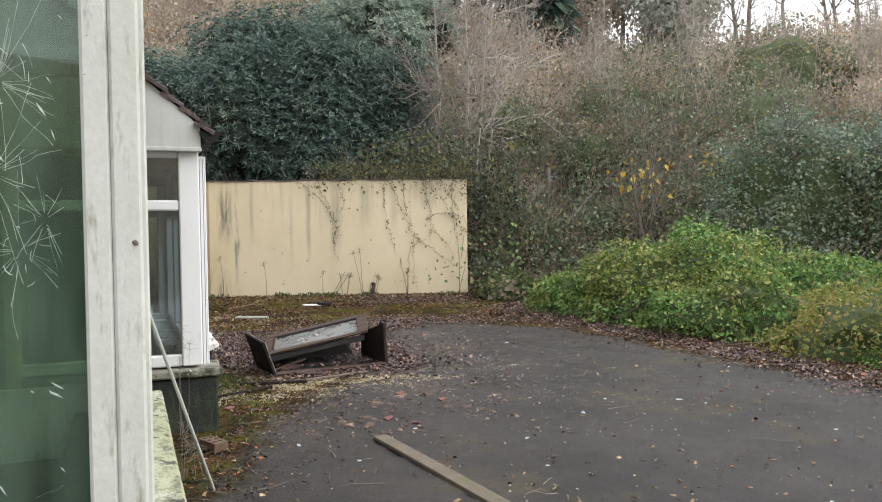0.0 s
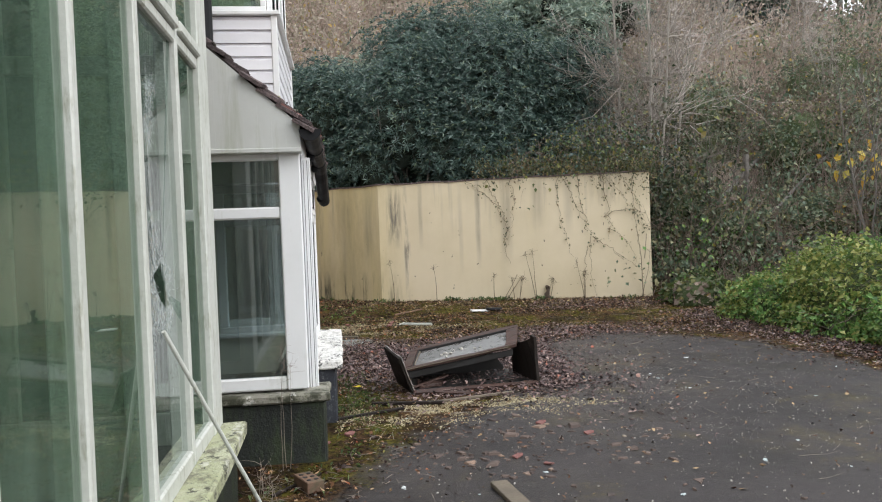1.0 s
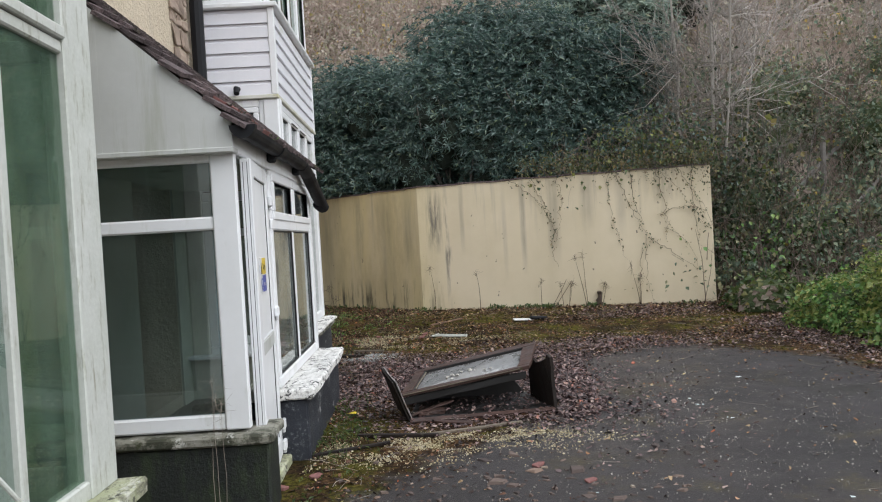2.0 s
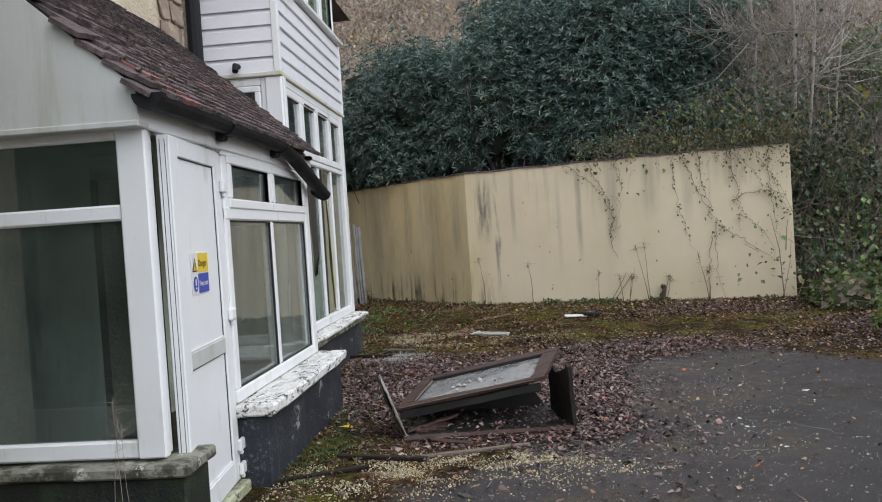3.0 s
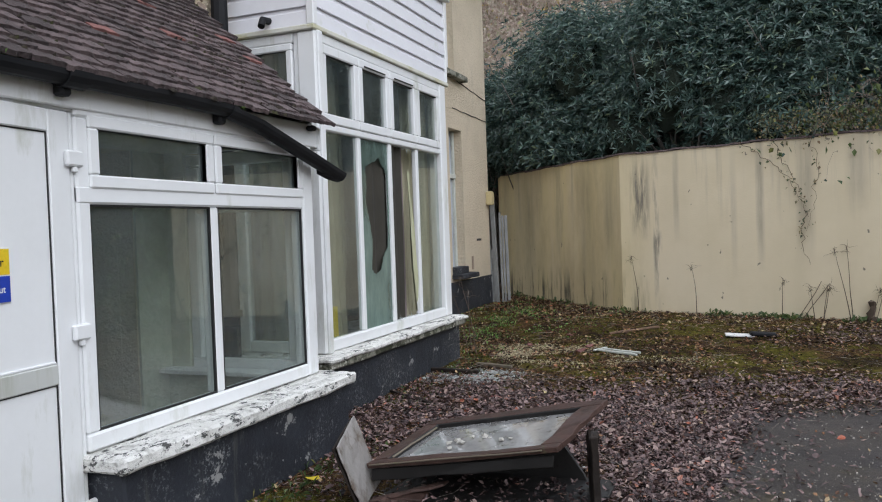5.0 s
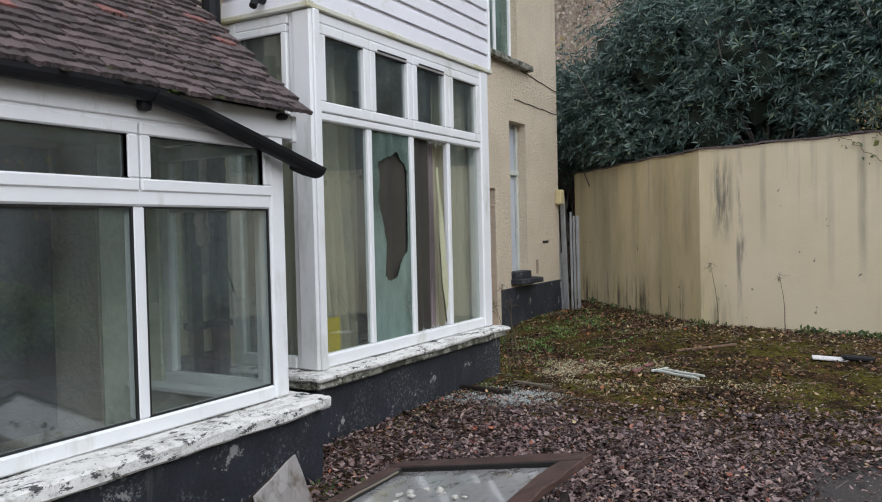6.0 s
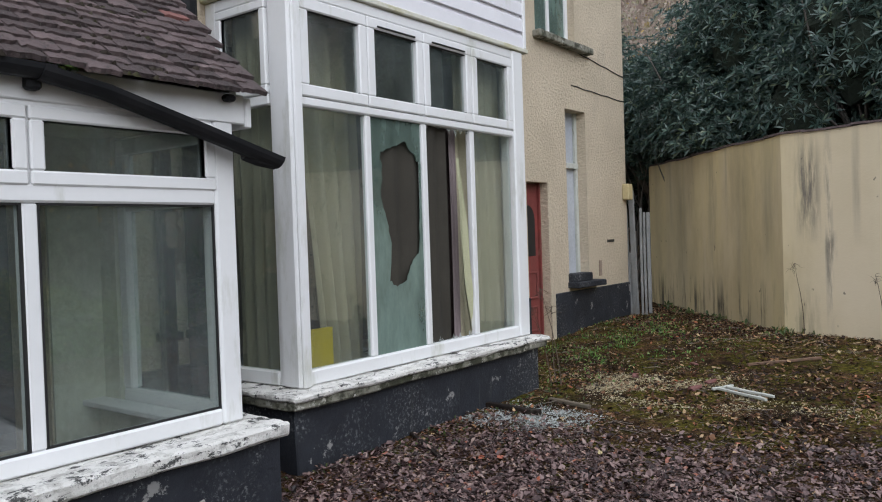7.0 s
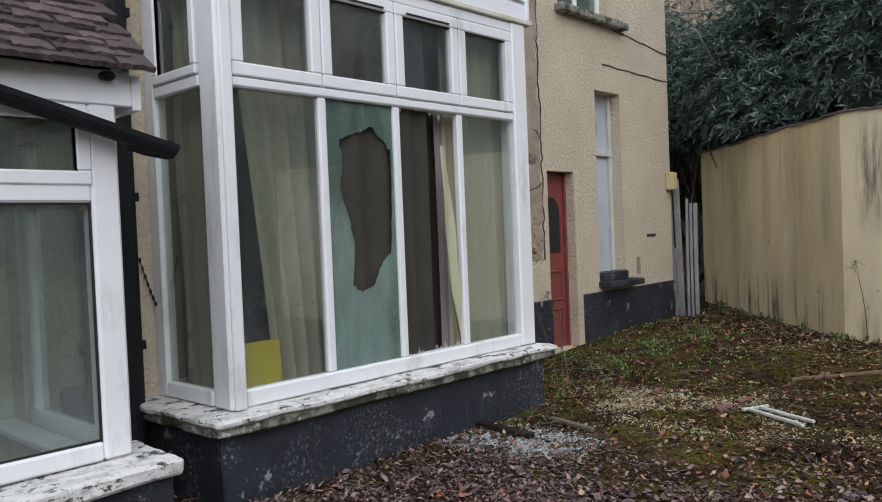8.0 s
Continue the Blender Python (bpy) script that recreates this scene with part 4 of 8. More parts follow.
for u in EDGES[1:-1]:
    bm = bmesh.new()
    bar(bm, fe, u - 0.03, u + 0.03, 0.665, 2.308, -0.02, 0.035, 0.01)
    part("mullion", bm, UPVC, bay)
    bm = bmesh.new()
    bar(bm, fe, u - 0.02, u + 0.02, 2.364, 2.982, -0.02, 0.03, 0.005)
    part("mullion", bm, UPVC, bay)
for k in range(4):
    c = casement(bay, fe, EDGES[k] + 0.004, EDGES[k + 1] - 0.004, 2.368, 2.98, 0.075, -0.005, 0.052)
    if k in (1, 2):
        bm = bmesh.new()
        bar(bm, fe, EDGES[k] + 0.1, EDGES[k + 1] - 0.1, 2.918, 2.93, 0.052, 0.062, 0.003)
        part("vent", bm, INK, c, "dark trickle vent slot")
for k in (0, 3):
    pane_in(bay, fe, EDGES[k] + 0.03, EDGES[k + 1] - 0.03, 0.66, 2.315, 0.008, GLASS)


def holed_pane():
    """A sheeted pane with a jagged hole knocked through it."""
    rim = [(10.02, 2.07), (10.16, 2.12), (10.30, 2.16), (10.40, 2.07), (10.45, 2.02), (10.44, 1.6), (10.42, 1.35), (10.33, 1.28), (10.27, 1.17), (10.16, 1.12), (10.08, 1.17), (10.11, 1.44), (10.07, 1.60), (10.02, 1.76), (10.04, 1.92)]
    rng = random.Random(2)
    fine = []
    for a, b in zip(rim, rim[1:] + rim[:1]):
        for k in range(4):
            fine.append((a[0] + (b[0] - a[0]) * k / 4 + rng.uniform(-0.008, 0.008), a[1] + (b[1] - a[1]) * k / 4 + rng.uniform(-0.012, 0.012)))
    u0, u1, v0, v1 = 9.915, 10.475, 0.66, 2.315
    cu, cv = 10.23, 1.62
    bm = bmesh.new()
    ins, outs = [], []
    for u, v in fine:
        du, dv = u - cu, v - cv
        s = min(((u1 if du > 0 else u0) - cu) / du if du else 1e9, ((v1 if dv > 0 else v0) - cv) / dv if dv else 1e9)
        ins.append((u, v))
        outs.append((cu + du * s, cv + dv * s))
    for w in (0.006, 0.012):
        a = [bm.verts.new(fe @ Vector((*p, w))) for p in ins]
        b = [bm.verts.new(fe @ Vector((*p, w))) for p in outs]
        for k in range(len(a)):
            j = (k + 1) % len(a)
            bm.faces.new((a[k], a[j], b[j], b[k]))
            pu, pv = outs[k], outs[j]
            if abs(pu[0] - pv[0]) > 1e-4 and abs(pu[1] - pv[1]) > 1e-4:
                cor = (u0 if min(pu[0], pv[0]) - u0 < 1e-4 else u1, v0 if min(pu[1], pv[1]) - v0 < 1e-4 else v1)
                bm.faces.new((b[k], b[j], bm.verts.new(fe @ Vector((*cor, w)))))
    part("pane", bm, GLASS_FROST, bay, "milky green sheeted pane with a large jagged hole")


holed_pane()
# south return of the bay
bm = bmesh.new()
bar(bm, fs, -0.255, -0.03, 0.57, 3.06, -0.05, 0.02, 0.008)
part("corner_post", bm, UPVC, bay)
bm = bmesh.new()
bar(bm, fs, WS + 0.002, -0.75, 0.57, 3.06, -0.05, 0.03, 0.008)
part("corner_post", bm, UPVC, bay)
for lo, hi, name in ((0.57, 0.66, "bottom_rail"), (2.325, 2.39, "transom"), (2.985, 3.06, "head_rail")):
    bm = bmesh.new()
    bar(bm, fs, -0.75, -0.255, lo, hi, -0.03, 0.03, 0.008)
    part(name, bm, UPVC, bay)
casement(bay, fs, -0.745, -0.26, 2.395, 2.98, 0.055, -0.01, 0.04)
pane_in(bay, fs, -0.76, -0.245, 0.65, 2.335, 0.0, GLASS)
part("wall", boxed(WX, -0.07, 11.86, 11.92, 0.57, 3.06), UPVC, bay)
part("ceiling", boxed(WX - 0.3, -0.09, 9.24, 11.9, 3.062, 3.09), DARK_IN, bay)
part("floor", boxed(WX - 0.3, -0.14, 9.24, 11.86, 0.4, 0.56), CARPET, bay)

# cladding of the upper storey
CX, CY = -0.075, 9.175
part("soffit_board", boxed(WX, CX + 0.035, CY - 0.04, 11.99, 3.062, 3.10, bev=0.006), DRIP, bay, "white drip board yellowed with algae")
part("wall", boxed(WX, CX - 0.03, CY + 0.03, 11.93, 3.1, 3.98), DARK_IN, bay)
for k in range(6):
    z = 3.10 + 0.146 * k
    for side in "es":
        bm = bmesh.new()
        prof = [(0.0, -0.02), (0.0, 0.022), (0.105, 0.016), (0.125, 0.0), (0.143, -0.004), (0.143, -0.02)]
        f, u0, u1 = (facing("e", CX), CY + 0.035, 11.93) if side == "e" else (facing("s", CY), WX, CX - 0.035)
        ends = [[bm.verts.new(f @ Vector((u, z + v, w))) for v, w in prof] for u in (u0, u1)]
        for j in range(6):
            bm.faces.new((ends[0][j], ends[0][(j + 1) % 6], ends[1][(j + 1) % 6], ends[1][j]))
        bm.faces.new(ends[0]), bm.faces.new(ends[1][::-1])
        bmesh.ops.recalc_face_normals(bm, faces=bm.faces[:])
        part("cladding_board", bm, CLAD, bay)
part("corner_trim", boxed(CX - 0.035, CX + 0.03, CY - 0.03, CY + 0.035, 3.10, 3.98, bev=0.006), UPVC, bay)
part("corner_trim", boxed(CX - 0.035, CX + 0.03, 11.93, 11.97, 3.10, 3.98, bev=0.006), UPVC, bay)
part("window_sill", boxed(WX, CX + 0.07, CY - 0.07, 12.02, 3.982, 4.03, bev=0.008), UPVC, bay)
f2, fs2 = facing("e", CX - 0.06), facing("s", CY + 0.06)
for k in range(4):
    u0 = 9.24 + 0.675 * k
    casement(bay, f2, u0, u0 + 0.67, 4.035, 5.3, 0.06, -0.02, 0.04, GLASS_OLD, "window")
casement(bay, fs2, -0.95, -0.16, 4.035, 5.3, 0.06, -0.02, 0.04, GLASS_OLD, "window")
part("fascia", boxed(WX, CX + 0.1, CY - 0.1, 12.05, 5.3, 5.54, bev=0.01), UPVC, bay)
part("backing", boxed(WX, CX - 0.5, CY + 0.5, 11.9, 4.0, 5.3), PALE_IN, bay)
part("drain_stub", tube([(-0.45, CY + 0.01, 3.17), (-0.45, CY - 0.1, 3.16), (-0.44, CY - 0.14, 3.10)], 0.028, 8), GUTTER, bay, "short black drain stub")


def curtain(y0, y1, x, z0, z1, folds, depth, mat, label, lean=0.0, shut=1.0):
    """A hanging cloth with folds; shut: how much narrower it is at the foot."""
    nu, nv = folds * 8, 10
    vs, fs_ = [], []
    for j in range(nv + 1):
        v = j / nv
        for i in range(nu + 1):
            u = i / nu
            y = y0 + (y1 - y0) * u * (1 + (shut - 1) * (1 - v)) + lean * (1 - v)
            vs.append((x + depth * math.sin(u * folds * 2 * math.pi + 0.6 * math.sin(3 * v)) * (0.6 + 0.4 * (1 - v)), y, z0 + (z1 - z0) * v))
    for j in range(nv):
        for i in range(nu):
            a = j * (nu + 1) + i
            fs_.append((a, a + 1, a + nu + 2, a + nu + 1))
    ob = from_arrays("curtain", vs, fs_, mat, (x, (y0 + y1) / 2, z0), True)
    return tagged(ob, label, "curtain", "curtains in the bay")


curtain(9.42, 10.05, -0.36, 0.57, 2.95, 4, 0.06, CURTAIN, "cream curtain hanging in folds behind the bay glass", 0.24, 0.62)
curtain(11.12, 11.80, -0.26, 0.57, 2.95, 5, 0.03, CURTAIN, "cream curtain hanging in folds behind the bay glass")
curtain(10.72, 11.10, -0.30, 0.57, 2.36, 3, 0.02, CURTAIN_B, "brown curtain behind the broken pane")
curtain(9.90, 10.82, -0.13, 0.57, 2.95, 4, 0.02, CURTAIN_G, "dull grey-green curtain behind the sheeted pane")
curtain(11.03, 11.12, -0.25, 0.57, 2.34, 2, 0.012, CURTAIN_P, "dull pink curtain edge behind the broken pane")


def cloth_strip():
    """A torn strip of cloth, narrow where it is caught above, wider and blown aside below."""
    vs, fs_, n = [], [], 18
    for k in range(n + 1):
        q = k / n
        z, mid = 2.08 - 1.38 * q, 10.965 + 0.135 * q ** 1.4 + 0.012 * math.sin(7 * q)
        half = 0.012 + 0.042 * math.sin(math.pi * min(1.0, q * 0.9 + 0.06)) * (1 + 0.12 * math.sin(19 * q))
        for j in range(5):
            vs.append((-0.115 + 0.02 * math.sin(j * 1.4 + 3 * q), mid + half * (j / 2 - 1), z))
    for k in range(n):
        for j in range(4):
            a = k * 5 + j
            fs_.append((a, a + 1, a + 6, a + 5))
    tagged(from_arrays("cloth_strip", vs, fs_, CLOTH, (-0.11, 11.0, 0.7), True), "torn pale yellow cloth strip hanging from the frame", "cloth")


cloth_strip()


def left_shards():
    """Jagged glass left in the frame round the pane that was knocked out."""
    rng = random.Random(9)
    bm, u = bmesh.new(), 10.535
    while u < 11.08:
        w, d = rng.uniform(0.03, 0.09), rng.uniform(0.015, 0.07)
        bm.faces.new([bm.verts.new(fe @ Vector(p)) for p in ((u, 2.312, 0.008), (u + w, 2.312, 0.008), (u + w * rng.uniform(0.2, 0.8), 2.312 - d, 0.008))])
        u += w * 0.9
    u = 10.55
    while u < 11.06:
        w, d = rng.uniform(0.03, 0.08), rng.uniform(0.01, 0.05)
        bm.faces.new([bm.verts.new(fe @ Vector(p)) for p in ((u, 0.662, 0.008), (u + w, 0.662, 0.008), (u + w * rng.uniform(0.2, 0.8), 0.662 + d, 0.008))])
        u += w * rng.uniform(0.9, 1.8)
    part("shard_rim", bm, CRAZED, bay, "jagged glass teeth left in the frame")


left_shards()
solid("yellow_board", boxed(-0.2, -0.17, 9.33, 9.57, 0.56, 0.90), YELLOW_CARD, "yellow board standing on the bay floor", "board")


def side_curtain():
    """A curtain drawn across the bay's south return."""
    vs, fs_ = [], []
    for j in range(9):
        for i in range(41):
            u = i / 40
            vs.append((-0.80 + 0.55 * u, 9.33 + 0.03 * math.sin(u * 30 + 0.4 * math.sin(j)), 0.57 + 2.4 * j / 8))
    for j in range(8):
        for i in range(40):
            a = j * 41 + i
            fs_.append((a, a + 1, a + 42, a + 41))
    tagged(from_arrays("curtain", vs, fs_, CURTAIN, (-0.5, 9.33, 0.57), True), "cream curtain hanging in folds behind the bay glass", "curtain", "curtains in the bay")


side_curtain()


# ---- lean-to porch ----
porch = thing("porch", (-0.3, 7.0, 0.1), "white plastic lean-to porch with a mossy tiled roof", "porch")
PX = 0.255
pe, ps, pn = facing("e", PX), facing("s", 5.53), facing("n", 8.43)
part("plinth", roughen(boxed(WX, 0.40, 5.46, 5.74, -0.1, 0.47, bev=0.012), 0.012, 3, 2), GREEN_BLACK, porch, "black plinth with dirty runs")
part("window_sill", roughen(boxed(WX, 0.43, 5.42, 5.76, 0.475, 0.535, bev=0.012), 0.012, 5, 3), LEDGE, porch, "mossy cement ledge")
part("plinth", roughen(boxed(0.05, 0.46, 6.52, 8.55, -0.1, 0.49, bev=0.012), 0.014, 3, 3), BLACK, porch, "flaking black plinth")
part("window_sill", roughen(roughen(boxed(0.05, 0.52, 6.47, 8.58, 0.495, 0.570, bev=0.014), 0.009, 5, 14), 0.008, 19), SILL, porch, "flaking white painted sill")
part("plinth", boxed(WS, 0.05, 8.38, 8.5, -0.1, 0.57), BLACK, porch)
part("inner_lining", boxed(WS, 0.2, 8.32, 8.378, 0.2, 0.565), PALE_IN, porch)
part("inner_lining", boxed(0.02, 0.045, 6.55, 8.32, 0.2, 0.565), PALE_IN, porch)
part("floor", boxed(WX, 0.22, 5.7, 8.3, 0.0, 0.2), CARPET, porch)
part("threshold", boxed(0.1, 0.34, 5.76, 6.5, 0.0, 0.13, bev=0.01), MOSSY_SILL, porch)
# corner posts
bm = bmesh.new()
bar(bm, ps, 0.16, 0.300, 0.545, 2.1, -0.02, 0.03, 0.008)
part("corner_post", bm, UPVC, porch)
bm = bmesh.new()
bar(bm, pe, 5.56, 5.628, 0.545, 2.1, 0.0, 0.019, 0.004)
part("corner_post", bm, UPVC, porch)
bm = bmesh.new()
bar(bm, pe, 8.33, 8.45, 0.575, 2.1, -0.06, 0.05, 0.012)
part("corner_post", bm, UPVC, porch)
# south glazing
for lo, hi, name in ((0.545, 0.63, "bottom_rail"), (1.66, 1.735, "transom"), (2.035, 2.1, "head_rail")):
    bm = bmesh.new()
    bar(bm, ps, WX + 0.02, 0.16, lo, hi, -0.04, 0.02, 0.01)
    part(name, bm, UPVC, porch)
bm = bmesh.new()
bar(bm, ps, WX + 0.02, WX + 0.1, 0.63, 2.035, -0.04, 0.02, 0.008)
part("mullion", bm, UPVC, porch)
for u0, u1 in ((WX + 0.09, 0.17),):
    pane_in(porch, ps, u0, u1, 0.62, 1.67, -0.01, GLASS_S)
    pane_in(porch, ps, u0, u1, 1.73, 2.04, -0.01, GLASS_S)
# north glazing
nw = part("window", ring(pn, -0.68, 0.20, 0.575, 2.08, 0.085, -0.05, 0.02, 0.01), UPVC, porch, "white side window")
bm = bmesh.new()
bar(bm, pn, -0.595, 0.115, 1.67, 1.74, -0.05, 0.02)
part("mullion", bm, UPVC, nw)
for v0, v1 in ((0.64, 1.68), (1.73, 2.02)):
    pane_in(nw, pn, -0.6, 0.12, v0, v1, -0.01, GLASS)
part("wall", boxed(WS, -0.68, 8.36, 8.45, 0.57, 2.1), PALE_IN, porch)
part("inner_sill", boxed(-0.95, 0.18, 8.22, 8.36, 0.57, 0.60, bev=0.005), UPVC, porch)
part("inner_lining", boxed(WS + 0.002, WS + 0.02, 8.06, 8.36, 0.2, 2.3), PALE_IN, porch, "grubby pale plaster wall")
part("inner_lining", boxed(WS + 0.002, WS + 0.02, 5.74, 7.09, 0.2, 2.3), PALE_IN, porch, "grubby pale plaster wall")
part("ceiling", boxed(WX, 0.24, 5.56, 8.42, 2.1, 2.13), PALE_IN, porch)
# front glazing
for lo, hi, name in ((0.575, 0.655, "bottom_rail"), (1.665, 1.745, "transom"), (2.045, 2.1, "head_rail")):
    bm = bmesh.new()
    bar(bm, pe, 6.5, 8.33, lo, hi, -0.04, 0.045, 0.01)
    part(name, bm, UPVC, porch)
bm = bmesh.new()
bar(bm, pe, 6.5, 6.575, 0.655, 2.045, -0.04, 0.04, 0.01)
part("mullion", bm, UPVC, porch)
bm = bmesh.new()
bar(bm, pe, 7.40, 7.47, 0.655, 1.665, -0.04, 0.035, 0.01)
bar(bm, pe, 7.415, 7.455, 1.745, 2.045, -0.04, 0.03, 0.01)
part("mullion", bm, UPVC, porch)
casement(porch, pe, 6.565, 7.43, 1.735, 2.06, 0.06, -0.01, 0.055)
casement(porch, pe, 7.44, 8.335, 1.735, 2.06, 0.06, -0.01, 0.055)
for u0, u1 in ((6.565, 7.41), (7.46, 8.34)):
    pane_in(porch, pe, u0, u1, 0.645, 1.675, 0.012, GLASS)
    bm = ring(pe, u0 + 0.004, u1 - 0.006, 0.653, 1.667, 0.012, 0.016, 0.03, 0)
    part("gasket", bm, INK, porch, "black rubber glazing gasket")


# the door stands ajar, swung out a few degrees on its north hinges
DOOR_X, HINGE_Y = 0.285, 6.49
AJAR = Matrix.Translation((DOOR_X, HINGE_Y, 0)) @ Matrix.Rotation(radians(5.0), 4, "Z") @ Matrix.Translation((-DOOR_X, -HINGE_Y, 0))
fd = AJAR @ facing("e", DOOR_X)


def porch_door():
    def slat(name, u0, u1, v0, v1, w0, w1, parent, mat=UPVC, label="", bev=0.005):
        bm = bmesh.new()
        bar(bm, fd, u0, u1, v0, v1, w0, w1, bev)
        return part(name, bm, mat, parent, label)

    d = part("door", AJAR_box(), UPVC, porch, "white plastic two-panel door standing ajar with a warning sign")
    slat("stile", 5.629, 5.745, 0.14, 2.06, -0.014, 0.0, d)
    slat("stile", 6.36, 6.475, 0.14, 2.06, -0.014, 0.0, d)
    slat("rail", 5.745, 6.36, 1.965, 2.06, -0.014, -0.0005, d)
    slat("rail", 5.745, 6.36, 0.905, 0.992, -0.014, -0.0005, d, GABLE, "grubby middle rail")
    slat("rail", 5.745, 6.36, 0.14, 0.27, -0.014, -0.0005, d)
    for v0, v1 in ((0.992, 1.965), (0.27, 0.905)):
        # Recess shadows drawn as black lines at each panel's top and north side.
        slat("groove", 5.752, 6.352, v1 - 0.006, v1 - 0.001, -0.013, -0.010, d, INK, "painted dark line of shadow and groove", 0)
        slat("groove", 6.353, 6.359, v0 + 0.004, v1 - 0.002, -0.013, -0.010, d, INK, "painted dark line of shadow and groove", 0)
        slat("bead", 5.75, 6.352, v0 + 0.0005, v0 + 0.012, -0.013, -0.004, d, UPVC, "", 0.003)
    for w in (-0.020, -0.044):
        slat("groove", 5.6255, 5.6285, 0.16, 2.04, w - 0.003, w, d, INK, "painted dark line of shadow and groove", 0)
    for v in (1.86, 1.11, 0.34, 0.2):
        h = slat("hinge", 6.435, 6.53, v - 0.035, v + 0.035, 0.0005, 0.028, d, UPVC, "white flag hinge", 0.008)
        slat("pin", 6.475, 6.5, v - 0.06, v - 0.035, 0.0005, 0.022, h)
    # Black strip set behind the gap to stand in for its shade.
    bm = bmesh.new()
    bar(bm, pe, 5.60, 5.80, 0.15, 2.075, -0.075, -0.055, 0)
    part("gap_lining", bm, INK, porch, "black strip put in for the door gap's shade")
    bm = bmesh.new()
    bar(bm, pe, 5.66, 6.5, 2.065, 2.1, -0.04, 0.03, 0.006)
    bar(bm, pe, 6.48, 6.5, 0.13, 2.06, -0.04, 0.026, 0.004)
    part("door_frame", bm, UPVC, porch)


def AJAR_box():
    bm = bmesh.new()
    bar(bm, fd, 5.627, 6.475, 0.14, 2.06, -0.06, -0.014, 0.003)
    return bm


porch_door()


def written(text, f, u, v, size, material, parent, w=0.004):
    """Flat lettering in the built-in font, turned into a mesh."""
    cu = bpy.data.curves.new("lettering", "FONT")
    cu.body, cu.size, cu.align_x, cu.align_y, cu.offset = text, size, "LEFT", "CENTER", size * 0.012
    tmp = bpy.data.objects.new("lettering", cu)
    me = bpy.data.meshes.new_from_object(tmp)
    bpy.data.objects.remove(tmp)
    me.transform(Matrix.Translation(-ORIGIN[parent.name]) @ f @ Matrix.Translation((u, v, w)))
    me.materials.clear()
    me.materials.append(material)
    ob = new("lettering", me)
    ob.parent = parent
    return ob


def warning_sign():
    f = fd
    bm = bmesh.new()
    bar(bm, f, 5.86, 6.14, 1.272, 1.487, -0.0125, -0.0085, 0.001)
    s = solid("warning_sign", bm, SIGN_W, "white safety sign with yellow and blue panels on the door", "sign")

    def flat(name, u0, u1, v0, v1, mat, w=-0.0075):
        bm = bmesh.new()
        bar(bm, f, u0, u1, v0, v1, w - 0.0015, w + 0.001, 0)
        part(name, bm, mat, s)

    def poly(name, pts, mat, w):
        bm = bmesh.new()
        bm.faces.new([bm.verts.new(f @ Vector((u, v, w))) for u, v in pts])
        part(name, bm, mat, s)

    flat("yellow_panel", 5.960, 6.136, 1.383, 1.483, SIGN_Y)
    flat("blue_panel", 5.960, 6.136, 1.276, 1.377, SIGN_B)
    poly("triangle", [(5.868, 1.389), (5.950, 1.389), (5.909, 1.462)], INK, -0.006)
    poly("triangle", [(5.879, 1.395), (5.939, 1.395), (5.909, 1.449)], SIGN_Y, -0.0055)
    flat("mark", 5.9055, 5.9125, 1.408, 1.434, INK, -0.0045)
    flat("mark", 5.9055, 5.9125, 1.3985, 1.4045, INK, -0.0045)
    poly("disc", [(5.909 + 0.037 * math.cos(k * math.pi / 12), 1.325 + 0.040 * math.sin(k * math.pi / 12)) for k in range(24)], SIGN_B, -0.006)
    flat("mark", 5.903, 5.915, 1.318, 1.351, SIGN_W, -0.0045)
    flat("mark", 5.903, 5.915, 1.299, 1.309, SIGN_W, -0.0045)
    written("Danger", f, 5.968, 1.430, 0.047, INK, s, -0.0055)
    written("Keep out", f, 5.967, 1.325, 0.0385, SIGN_W, s, -0.0055)


warning_sign()

# gable boarding and fascia
GY = 5.43
EAVE_X, EAVE_Z, SLOPE = 0.395, 2.222, 0.885


def roof_z(x):
    return EAVE_Z + (EAVE_X - x) * SLOPE


n_boards = 15
for k in range(n_boards):
    x0 = 0.31 - (k + 1) * (1.31 / n_boards)
    x1 = x0 + 1.31 / n_boards - 0.0003
    bm = bmesh.new()
    prof = [(x0, 2.1), (x1, 2.1), (x1, roof_z(x1) - 0.045), (x0, roof_z(x0) - 0.045)]
    a = [bm.verts.new((x, GY, z)) for x, z in prof]
    b = [bm.verts.new((x, GY + 0.03, z)) for x, z in prof]
    bm.faces.new(a), bm.faces.new(b[::-1])
    for i in range(4):
        bm.faces.new((a[i], b[i], b[(i + 1) % 4], a[(i + 1) % 4]))
    bmesh.ops.recalc_face_normals(bm, faces=bm.faces[:])
    part("gable_board", bm, GABLE, porch)
part("gable_backing", boxed(WX, 0.28, GY + 0.034, GY + 0.06, 2.1, 2.2), UPVC, porch)
part("gable_trim", boxed(WX, 0.316, GY - 0.012, GY + 0.10, 2.075, 2.105, bev=0.005), GABLE, porch)
part("fascia", boxed(0.286, 0.312, GY + 0.002, 8.52, 2.075, 2.225, bev=0.006), UPVC, porch, "white plastic fascia board")
part("soffit", boxed(0.2, 0.284, GY + 0.04, 8.5, 2.1, 2.115), UPVC, porch)
part("fascia_end", boxed(0.05, 0.318, 8.52, 8.56, 2.06, 2.215, bev=0.006), UPVC, porch)


